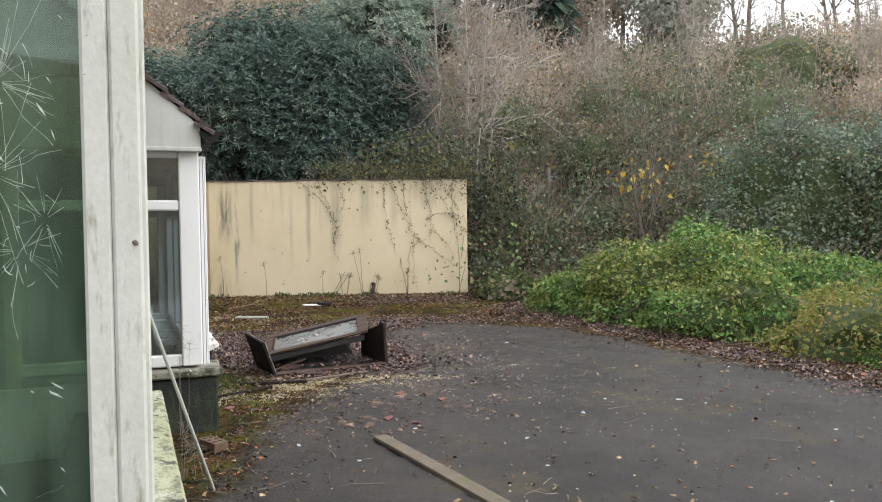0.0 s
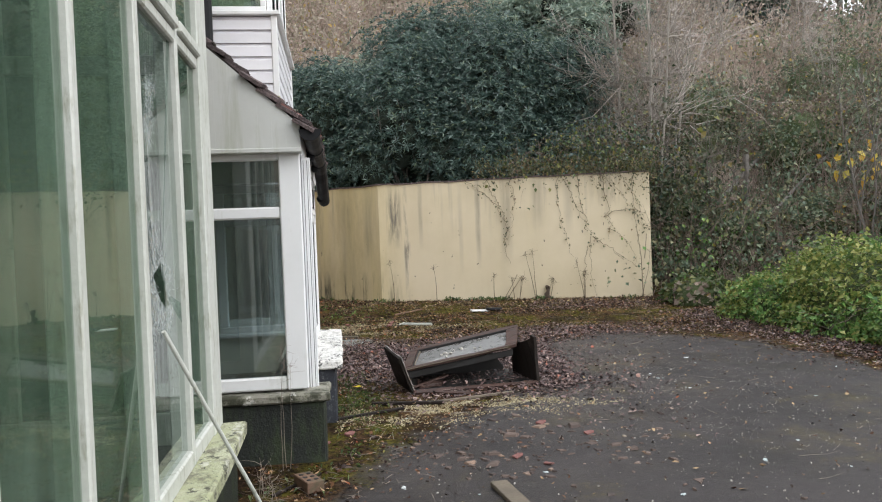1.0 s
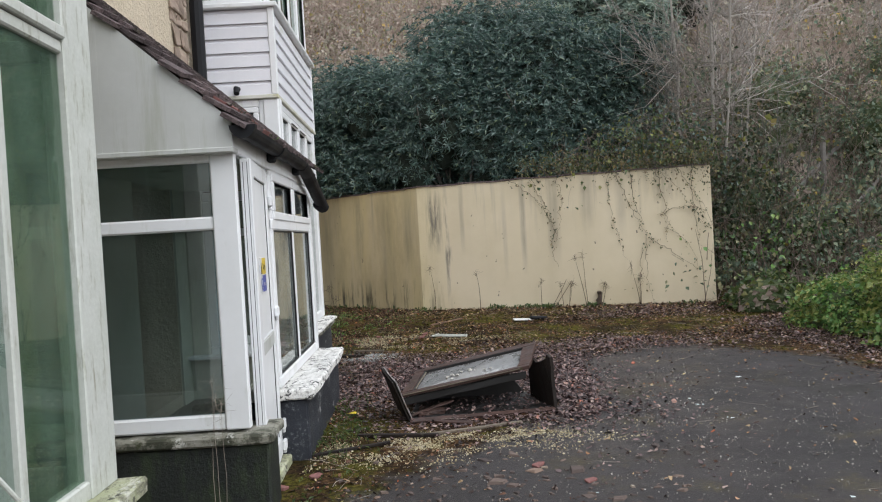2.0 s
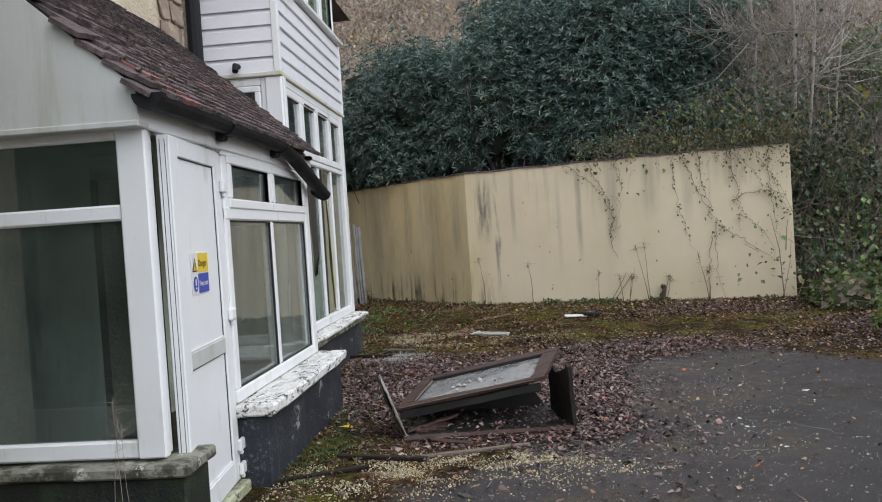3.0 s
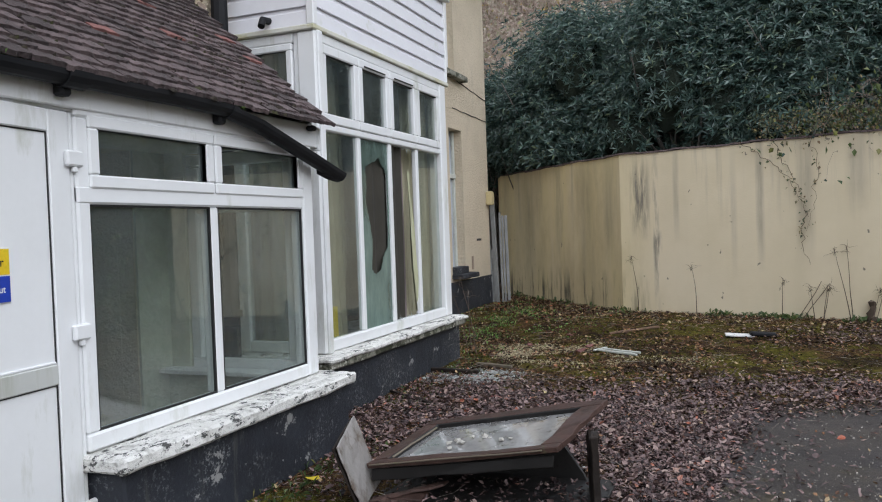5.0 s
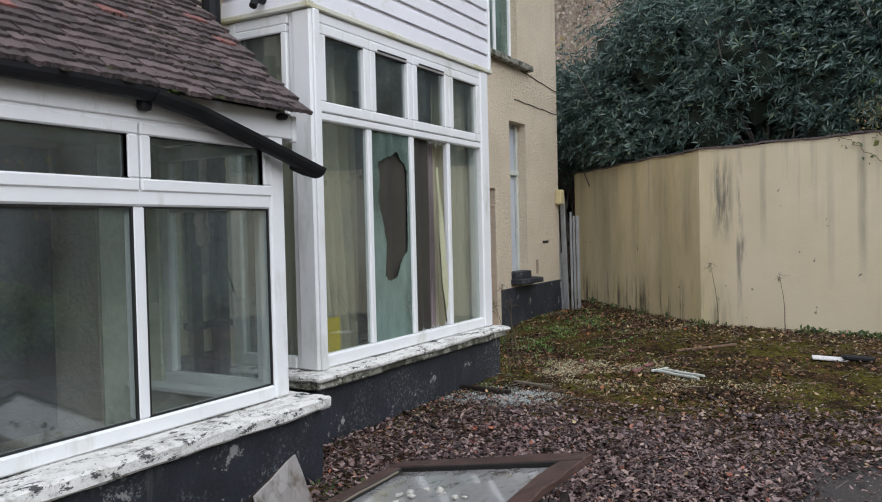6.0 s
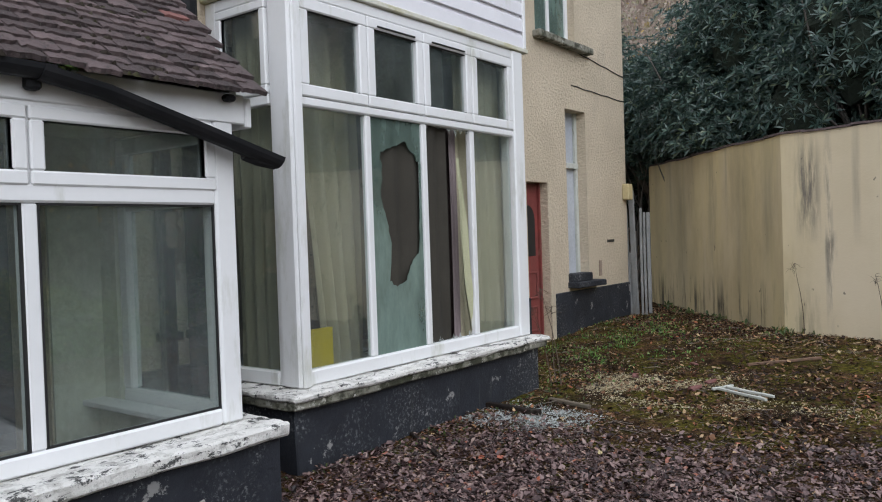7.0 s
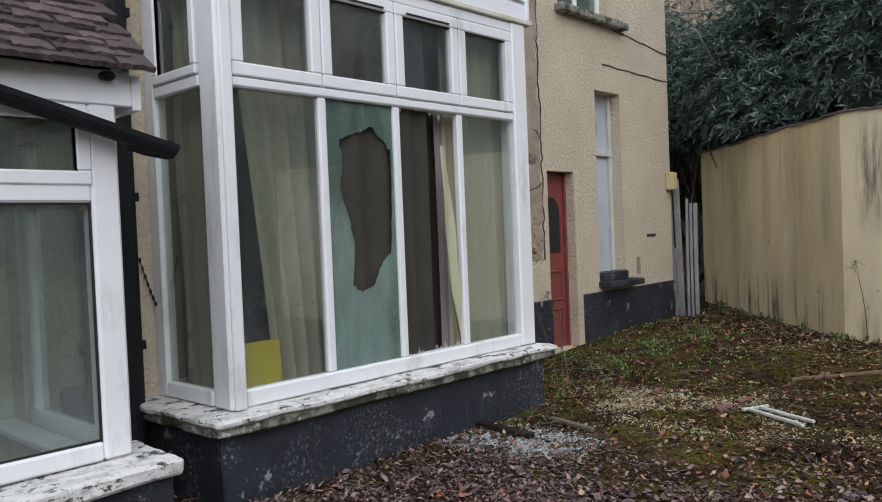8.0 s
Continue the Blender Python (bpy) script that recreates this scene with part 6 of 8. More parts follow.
slab([top_at(*p, -0.012) for p in ((0.07, 0.10), (0.91, 0.10), (0.91, 0.89), (0.07, 0.89))], 0.012, LAMINATE, "top_panel", cab, "grimy grey panel")
slab([(2.345, 7.47, 0.075), (2.225, 7.96, 0.085), (2.215, 7.95, 0.40), (2.235, 7.87, 0.46), (2.26, 7.80, 0.43), (2.315, 7.60, 0.49), (2.32, 7.56, 0.53), (2.33, 7.49, 0.52)], 0.034, BROWN_DARK, "side_panel", cab, "rotten dark side panel", 0.009)
slab([(1.12, 8.09, 0.085), (2.17, 8.10, 0.085), (2.125, 8.10, 0.17), (2.03, 8.10, 0.30), (1.97, 8.11, 0.44), (1.14, 8.11, 0.28)], 0.02, VOID_BLACK, "back_panel", cab, "back panel, near black for the shade inside", 0.008)
slab([(1.14, 7.32, 0.105), (2.32, 7.44, 0.10), (2.32, 7.48, 0.115), (1.14, 7.36, 0.12)], 0.05, BROWN, "bottom_rail", cab, "", 0.012)
slab([(1.13, 7.38, 0.105), (2.3, 7.50, 0.10), (2.3, 8.15, 0.115), (1.2, 8.1, 0.115)], 0.02, VOID_BLACK, "bottom_board", cab, "wet bottom board, near black for the shade inside", 0.008)
slab([(1.15, 7.45, 0.125), (1.5, 7.62, 0.19), (1.5, 7.70, 0.19), (1.15, 7.53, 0.115)], 0.015, BROWN, "broken_slat", cab, "", 0.01)
slab([(1.2, 7.36, 0.10), (1.62, 7.14, 0.10), (1.63, 7.17, 0.115), (1.21, 7.40, 0.115)], 0.02, BROWN, "broken_slat", cab, "", 0.006)
slab([(1.08, 7.64, 0.165), (2.10, 7.53, 0.35), (2.11, 7.53, 0.41), (1.08, 7.645, 0.225)], 0.015, VOID_BLACK, "front_panel", cab, "rail under the top, near black for shade", 0.008)
slab([(1.2, 7.46, 0.12), (1.43, 7.50, 0.14), (1.42, 7.62, 0.145), (1.18, 7.60, 0.125)], 0.025, BROWN, "fallen_shelf", cab, "rotten red-brown shelf fragment", 0.035)
sp = thing("loose_panel", (1.05, 7.55, 0.09), "loose grey-brown cabinet panel leaning on the broken cabinet", "panel")
L_, B_, T_, R_ = (1.043, 7.35, 0.424), (1.164, 7.391, 0.09), (0.935, 7.755, 0.483), (1.06, 7.79, 0.12)
slab([B_, R_, T_, L_], 0.012, LOOSE, "board", sp, "grimy swollen grey face", 0.014)
slab([tuple(Vector(p) + Vector((-0.02, -0.004, -0.007))) for p in (B_, R_, T_, L_)], 0.012, BROWN_DARK, "backing", sp, "dark rotten back")
rng = random.Random(3)
for k in range(10):
    p = top_at(rng.gauss(0.42, 0.09) if k < 8 else 0.62 + 0.05 * (k - 8), rng.gauss(0.40, 0.06), -0.008)
    bm = bmesh.new()
    bmesh.ops.create_icosphere(bm, subdivisions=1, radius=rng.uniform(0.008, 0.024))
    for v in bm.verts:
        v.co.z *= 0.6
        v.co *= rng.uniform(0.5, 1.4)
    bm.transform(Matrix.Translation(p + Vector((0, 0, 0.008))))
    solid("plaster_crumb", bm, GRIT, "crumb of pale plaster on the cabinet top", "rubble", group="crumbs on the cabinet")

# ---- timber, pole, brick ----
def stick(name, a, b, w, h, mat, label, category="timber", group=""):
    a, b = Vector(a), Vector(b)
    L = (b - a).length
    d = (b - a).normalized()
    side = Vector((0, 0, 1)).cross(d).normalized()
    up = d.cross(side)
    m = Matrix((( d.x, side.x, up.x, a.x), (d.y, side.y, up.y, a.y), (d.z, side.z, up.z, a.z), (0, 0, 0, 1)))
    bm = boxed(0, L, -w / 2, w / 2, 0, h, bev=min(w, h) * 0.15)
    roughen(bm, min(w, h) * 0.15, 7, 3)
    bm.transform(m)
    return solid(name, bm, mat, label, category, group=group)


stick("plank", (1.37, 4.68, 0.085), (1.60, 2.6, 0.085), 0.10, 0.028, PLANK, "long grey weathered plank lying on the tarmac")
g = gz1(0.2, 4.3)
solid("pole", tube([(0.22, 4.06, g), (-0.13, 3.35, 1.2)], 0.0085, 8), OLD_WOOD, "thin white pole leaning through the broken pane", "pole")
bm = bmesh.new()
bb = boxed(-0.1075, 0.1075, -0.051, 0.051, 0, 0.065, bev=0.004)
join(bm, bb)
bm.transform(pose(0.30, 4.90, gz1(0.3, 4.9) + 0.005, 0, 0, -66))
brick = solid("brick", bm, BRICK, "old perforated brick lying by the wall", "brick")
# Black discs paint the dark inside of the brick's holes.
for i in range(3):
    for j in range(2):
        b = bmesh.new()
        bmesh.ops.create_cone(b, cap_ends=True, segments=12, radius1=0.014, radius2=0.014, depth=0.003)
        b.transform(pose(0.30, 4.90, gz1(0.3, 4.9) + 0.071, 0, 0, -66) @ Matrix.Translation((-0.06 + 0.06 * i, -0.022 + 0.044 * j, 0)))
        part("perforation", b, INK, brick, "dark hole")


# ---- plants ----
def leaves(pos, axis, size, width, rng, droop=0.3, fold=0.25):
    """Arrays of pointed leaves: pos (n, 3) at the stalk, axis (n, 3) along the blade."""
    n = len(pos)
    axis = axis / np.linalg.norm(axis, axis=1, keepdims=True).clip(1e-6)
    rnd = rng.normal(size=(n, 3))
    side = np.cross(axis, rnd)
    side /= np.linalg.norm(side, axis=1, keepdims=True).clip(1e-6)
    up = np.cross(side, axis)
    flip = np.where(up[:, 2:] < 0, -1.0, 1.0)
    up, side = up * flip, side * flip
    s, w = size[:, None], (size * width)[:, None]
    mid = pos + axis * s * 0.5
    tip = pos + axis * s - np.array([0, 0, 1]) * s * droop
    left, right = mid + side * w + up * w * fold, mid - side * w + up * w * fold
    v = np.stack([pos, left, tip, right], 1).reshape(-1, 3)
    i = np.arange(n)[:, None] * 4
    return v, np.vstack([i + [0, 1, 2], i + [0, 2, 3]]), n


def strands(starts, dirs, length, radius, rng, segs=4, bend=0.25, gravity=0.0):
    """Arrays of thin three-sided stems."""
    n = len(starts)
    p, d = starts.copy(), dirs / np.linalg.norm(dirs, axis=1, keepdims=True)
    rows = []
    for s in range(segs + 1):
        a = np.cross(d, np.array([0.31, 0.77, 0.2]))
        a /= np.linalg.norm(a, axis=1, keepdims=True).clip(1e-6)
        b = np.cross(d, a)
        r = (radius * (1 - 0.75 * s / segs))[:, None]
        rows.append(np.stack([p + r * (np.cos(k * 2.0944) * a + np.sin(k * 2.0944) * b) for k in range(3)], 1))
        if s < segs:
            p = p + d * (length / segs)[:, None]
            d = d + rng.normal(0, bend, (n, 3)) + np.array([0, 0, -gravity])
            d /= np.linalg.norm(d, axis=1, keepdims=True)
    v = np.stack(rows, 1).reshape(-1, 3)
    base = np.arange(n)[:, None] * 3 * (segs + 1)
    quads = []
    for s in range(segs):
        for k in range(3):
            j = (k + 1) % 3
            quads.append(base + np.array([s * 3 + k, s * 3 + j, (s + 1) * 3 + j, (s + 1) * 3 + k]))
    return v, np.vstack(quads), p


def child(ob, parent):
    ob.parent = parent
    ob.location = ob.location - ORIGIN[parent.name]
    return ob


# Dark solid cores of shrubs and heaps; shade between leaves is in their colour.
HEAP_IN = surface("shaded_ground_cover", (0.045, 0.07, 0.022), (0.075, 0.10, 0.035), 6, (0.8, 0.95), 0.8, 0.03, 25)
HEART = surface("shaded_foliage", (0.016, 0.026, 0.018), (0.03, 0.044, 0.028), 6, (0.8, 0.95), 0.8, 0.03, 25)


def unit(v):
    return v / np.linalg.norm(v, axis=-1, keepdims=True).clip(1e-6)


def evergreen(at, radii, count, seed, label, leaf=0.128, mat=None):
    """A dense shrub: overlapping lobes covered with whorls of long leaves, stems inside."""
    rng = np.random.default_rng(seed)
    at = np.array(at, float)
    t = thing("evergreen_shrub", tuple(at), label, "shrub", "evergreen shrubs behind the wall")
    k = 26
    lobes = unit(rng.normal(size=(k, 3)))
    lobes[:, 2] = np.abs(lobes[:, 2]) * 1.05 - 0.25
    cen = at + np.array([0, 0, radii[2] * 0.5]) + lobes * np.array(radii) * rng.uniform(0.4, 0.75, (k, 1))
    rad = rng.uniform(0.30, 0.48, k)[:, None] * np.array(radii) * [1, 1, 0.75]
    pick = rng.integers(0, k, count)
    d = unit(rng.normal(size=(count, 3)))
    d[:, 2] = np.where(d[:, 2] < -0.35, -d[:, 2], d[:, 2])
    depth = 1 - 0.45 * rng.random(count) ** 1.6
    tips = cen[pick] + d * rad[pick] * (depth * (1 + 0.13 * rng.normal(size=count)))[:, None]
    keep = (tips[:, 2] > ground_z(tips[:, 0], tips[:, 1]) + 0.05) & ~(inside(tips[:, 0], tips[:, 1], YARD) & (tips[:, 2] < 2.5))
    tips, d = tips[keep], d[keep]
    out = unit(d + np.array([0, -0.15, 0.45]))
    m = 7
    a = unit(np.cross(out, rng.normal(size=out.shape)))
    b = np.cross(out, a)
    ang = np.arange(m)[None] * 2 * np.pi / m + rng.uniform(0, 6, (len(tips), 1))
    rise = rng.uniform(0.0, 0.9, (len(tips), m, 1))
    ax = np.cos(ang)[..., None] * a[:, None] + np.sin(ang)[..., None] * b[:, None] + rise * out[:, None]
    size = leaf * rng.uniform(0.65, 1.15, (len(tips), m))
    v, f, n = leaves(np.repeat(tips[:, None], m, 1).reshape(-1, 3), ax.reshape(-1, 3), size.ravel(), 0.125, rng, 0.07)
    child(tagged(from_arrays("crown", v, f, mat or RHODO, tuple(at)), kind="stuff"), t)
    ns = 70
    st = at + np.column_stack([rng.normal(0, radii[0] * 0.25, ns), rng.normal(0, radii[1] * 0.25, ns), np.zeros(ns)])
    st[:, 2] = ground_z(st[:, 0], st[:, 1]) - 0.05
    to = cen[rng.integers(0, k, ns)] - st
    v, f, _ = strands(st, to, np.linalg.norm(to, axis=1), rng.uniform(0.02, 0.05, ns), rng, 4, 0.12)
    child(tagged(from_arrays("stem_mass", v, f, BARK, tuple(at)), kind="stuff"), t)
    # Solid dark lobes added so gaps between whorls look shaded.
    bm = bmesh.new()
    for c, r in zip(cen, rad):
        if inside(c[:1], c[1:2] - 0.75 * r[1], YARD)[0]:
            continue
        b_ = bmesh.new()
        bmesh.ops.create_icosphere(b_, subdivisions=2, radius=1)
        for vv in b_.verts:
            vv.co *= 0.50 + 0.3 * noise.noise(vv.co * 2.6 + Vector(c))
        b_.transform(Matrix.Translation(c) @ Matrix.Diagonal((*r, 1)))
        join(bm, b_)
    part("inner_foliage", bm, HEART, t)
    return t


for at, radii, count, seed in (((-3.4, 19.4), (2.2, 1.9, 3.4), 4500, 1), ((-1.3, 18.9), (2.0, 1.4, 3.15), 7500, 2), ((0.6, 17.5), (1.9, 1.4, 3.5), 9500, 3), ((2.3, 16.6), (1.8, 1.3, 3.5), 9500, 4),
                               ((4.0, 16.4), (1.7, 1.3, 3.4), 9000, 5), ((5.2, 16.9), (1.75, 1.3, 3.2), 7000, 8), ((0.6, 20.0), (2.9, 1.7, 3.0), 8000, 6), ((3.6, 19.2), (3.0, 1.9, 3.4), 9500, 7)):
    evergreen((*at, gz1(*at)), radii, count, seed, "dense dark evergreen shrub with long leathery leaves")
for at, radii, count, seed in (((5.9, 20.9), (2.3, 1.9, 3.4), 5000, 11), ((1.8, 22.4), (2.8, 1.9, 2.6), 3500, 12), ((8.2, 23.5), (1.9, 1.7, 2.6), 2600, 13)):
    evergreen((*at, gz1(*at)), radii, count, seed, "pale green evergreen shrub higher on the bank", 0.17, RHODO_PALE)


# scrub over the hillside
def scrub():
    rng = np.random.default_rng(21)
    n = 2900
    yaw, far = np.radians(rng.uniform(-62, 35, n)), 9 + 34 * rng.random(n) ** 1.35
    cx, cy = 1.5 - np.sin(yaw) * far, 3 + np.cos(yaw) * far
    # the slope straight above the evergreen shrubs
    cx, cy = np.concatenate([cx, rng.uniform(-9, 8, 620)]), np.concatenate([cy, rng.uniform(21.5, 33, 620)])
    far = np.hypot(cx - 1.5, cy - 3)
    d = np.where(inside(cx, cy, YARD), -1.0, edge_dist(cx, cy, FOOT, False))
    keep = (d > 0.15) & ~((cx < 6.2) & (d < 4.0))
    cx, cy, far, d = cx[keep], cy[keep], far[keep], d[keep]
    n = len(cx)
    cz = ground_z(cx, cy)
    r = rng.uniform(0.45, 1.1, n) * (0.75 + far / 40)
    h = rng.uniform(0.3, 1.5, n) * (0.8 + far / 45)
    patch = np.array([noise.noise((x * 0.16, y * 0.16, 0.3)) for x, y in zip(cx, cy)]) + rng.normal(0, 0.18, n)
    green = patch > 0.12
    right = (cx > 9.0) & (cy < 13) & (d < 5)
    green |= (right & (rng.random(n) < 0.65)) | ((d < 3.5) & (rng.random(n) < 0.5))
    # Past this depth scrub and stems take the haze-paled colours.
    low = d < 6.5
    for sel, mat, name, label in ((green, SCRUB_G, "bramble_thicket", "tangled dark green brambles on the bank"), (~green & low, SCRUB, "dead_scrub", "brown dead bracken and scrub on the bank"), (~green & ~low, SCRUB_HAZED, "dead_scrub", "scrub high on the bank, paled for haze")):
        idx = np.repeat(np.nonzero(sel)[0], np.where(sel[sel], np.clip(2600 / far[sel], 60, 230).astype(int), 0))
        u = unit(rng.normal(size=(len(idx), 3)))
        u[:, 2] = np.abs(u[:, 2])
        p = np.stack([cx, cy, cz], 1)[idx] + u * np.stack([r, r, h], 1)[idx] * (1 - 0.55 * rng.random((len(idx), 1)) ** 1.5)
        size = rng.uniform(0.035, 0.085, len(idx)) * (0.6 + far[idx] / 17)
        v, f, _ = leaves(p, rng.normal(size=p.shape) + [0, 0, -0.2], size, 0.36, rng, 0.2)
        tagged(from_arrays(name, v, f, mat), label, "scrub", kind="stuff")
    idx = np.repeat(np.arange(n), (np.clip(190 / far, 4, 17) * rng.uniform(0.2, 1.8, n)).astype(int))
    st = np.stack([cx, cy, cz], 1)[idx] + np.column_stack([rng.normal(0, 0.5, (len(idx), 2)) * r[idx, None], np.zeros(len(idx))])
    st[:, 2] = ground_z(st[:, 0], st[:, 1])
    di = rng.normal(0, 0.45, (len(idx), 3)) + [0, 0, 1.0]
    for sel, mat, label in ((low[idx], TWIG_RED, "thin brown bare stems over the bank"), (~low[idx], TWIG_HAZED, "stems high on the bank, paled for haze")):
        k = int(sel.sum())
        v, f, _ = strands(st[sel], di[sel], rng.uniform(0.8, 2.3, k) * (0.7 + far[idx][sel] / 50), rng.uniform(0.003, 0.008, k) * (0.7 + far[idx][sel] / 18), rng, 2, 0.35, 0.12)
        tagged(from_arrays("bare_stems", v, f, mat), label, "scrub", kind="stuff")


scrub()


# green heap beside the tarmac
def heap(name, mounds, count, mats, label, size=(0.045, 0.09), seed=1):
    rng = np.random.default_rng(seed)
    x0, y0 = mounds[0][:2]
    t = thing(name, (x0, y0, gz1(x0, y0)), label, "bush", "overgrown heaps by the yard")
    # Solid dark mound under the leaves, its colour standing for shade in the gaps.
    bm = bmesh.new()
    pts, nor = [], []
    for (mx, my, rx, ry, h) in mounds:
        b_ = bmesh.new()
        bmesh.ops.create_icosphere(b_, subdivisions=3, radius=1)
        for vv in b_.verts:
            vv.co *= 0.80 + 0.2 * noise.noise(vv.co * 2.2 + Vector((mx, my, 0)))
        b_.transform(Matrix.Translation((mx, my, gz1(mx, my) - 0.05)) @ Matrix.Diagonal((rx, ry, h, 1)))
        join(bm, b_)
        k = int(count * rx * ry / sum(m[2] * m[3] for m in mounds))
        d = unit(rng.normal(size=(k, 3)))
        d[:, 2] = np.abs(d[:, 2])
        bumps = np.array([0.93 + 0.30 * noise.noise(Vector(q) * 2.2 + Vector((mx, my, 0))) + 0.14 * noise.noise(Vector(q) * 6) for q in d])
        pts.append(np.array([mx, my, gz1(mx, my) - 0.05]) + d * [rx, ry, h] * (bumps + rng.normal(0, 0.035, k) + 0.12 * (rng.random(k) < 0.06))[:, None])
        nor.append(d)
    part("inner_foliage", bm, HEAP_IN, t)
    p, d = np.vstack(pts), np.vstack(nor)
    ok = p[:, 2] > ground_z(p[:, 0], p[:, 1])
    p, d = p[ok], d[ok]
    which = np.array([noise.noise((q[0] * 0.8, q[1] * 0.8, q[2] * 1.5)) for q in p]) + rng.normal(0, 0.2, len(p)) > 0.1
    for sel, mat in ((~which, mats[0]), (which, mats[1])):
        ax = rng.normal(size=(sel.sum(), 3)) * [1, 1, 0.45] + d[sel] * 0.4 + [0, 0, -0.1]
        v, f, _ = leaves(p[sel], ax, rng.uniform(*size, sel.sum()), 0.42, rng, 0.25)
        child(tagged(from_arrays("leafage", v, f, mat, tuple(t.location)), kind="stuff"), t)
    k = min(520, len(p) // 60)
    i = rng.integers(0, len(p), k)
    v, f, _ = strands(p[i], d[i] + rng.normal(0, 0.5, (k, 3)), rng.uniform(0.25, 0.8, k), rng.uniform(0.002, 0.005, k), rng, 4, 0.35, 0.2)
    child(tagged(from_arrays("stem_mass", v, f, TWIG_RED, tuple(t.location)), kind="stuff"), t)
    return t


heap("green_bush", [(8.0, 9.3, 1.7, 1.9, 1.42), (9.2, 8.0, 1.6, 1.5, 0.98), (7.3, 11.0, 1.1, 1.3, 0.85), (7.5, 8.0, 1.2, 1.2, 0.98)], 48000, (HEAP, HEAP_G), "bright green ground cover heaped over a mound", (0.03, 0.085), seed=4)
heap("yellowing_bush", [(7.7, 5.6, 1.35, 1.5, 0.86), (8.6, 4.0, 1.6, 1.8, 0.95), (7.6, 3.0, 1.2, 1.3, 0.75)], 20000, (HEAP_Y, HEAP), "yellow-green brambles heaped beside the tarmac", (0.03, 0.065), seed=5)
heap("fern_clump", [(6.75, 13.2, 0.7, 0.6, 0.55), (7.6, 12.8, 0.8, 0.6, 0.5)], 1600, (IVY, SCRUB), "ferns and brambles at the end of the wall", (0.05, 0.13), seed=6)


for k, (x, y, rx, ry, h, mats) in enumerate(((10.9, 10.2, 1.7, 1.7, 3.0, 0), (12.6, 8.6, 1.9, 1.8, 2.9, 0), (11.6, 12.2, 1.6, 1.4, 1.5, 0), (8.2, 14.6, 0.9, 0.8, 1.2, 0), (7.1, 15.4, 0.8, 0.8, 1.5, 0), (9.6, 13.9, 1.0, 0.9, 0.9, 1), (13.6, 11.0, 1.8, 1.5, 1.6, 1),
                                                   (10.8, 16.0, 1.5, 1.2, 1.3, 1), (14.5, 14.5, 2.2, 1.8, 1.8, 0), (16.5, 10.0, 2.2, 2.2, 2.0, 0), (9.0, 18.0, 1.4, 1.2, 1.4, 0), (13.0, 18.5, 2.0, 1.6, 1.6, 1), (17.5, 17.0, 2.4, 2.0, 2.0, 0))):
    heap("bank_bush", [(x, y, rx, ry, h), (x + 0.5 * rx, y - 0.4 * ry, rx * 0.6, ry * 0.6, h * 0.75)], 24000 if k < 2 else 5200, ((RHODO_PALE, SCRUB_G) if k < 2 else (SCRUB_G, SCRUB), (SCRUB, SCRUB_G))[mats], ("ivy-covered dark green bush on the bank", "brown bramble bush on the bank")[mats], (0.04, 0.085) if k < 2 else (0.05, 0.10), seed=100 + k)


# ivy over the wall
STALK = surface("dark_stems", (0.12, 0.085, 0.06), (0.07, 0.052, 0.04), 3, (0.8, 0.95), 0)


def wall_front(s):
    """A place on the long face of the yard wall, s metres from its free end, and the way out of it."""
    a, b = Vector(WALL_LINE[0]), Vector(WALL_LINE[1])
    d = (b - a).normalized()
    p = a + d * s
    return p, Vector((-d.y, d.x)) * (1 if d.x < 0 else -1)


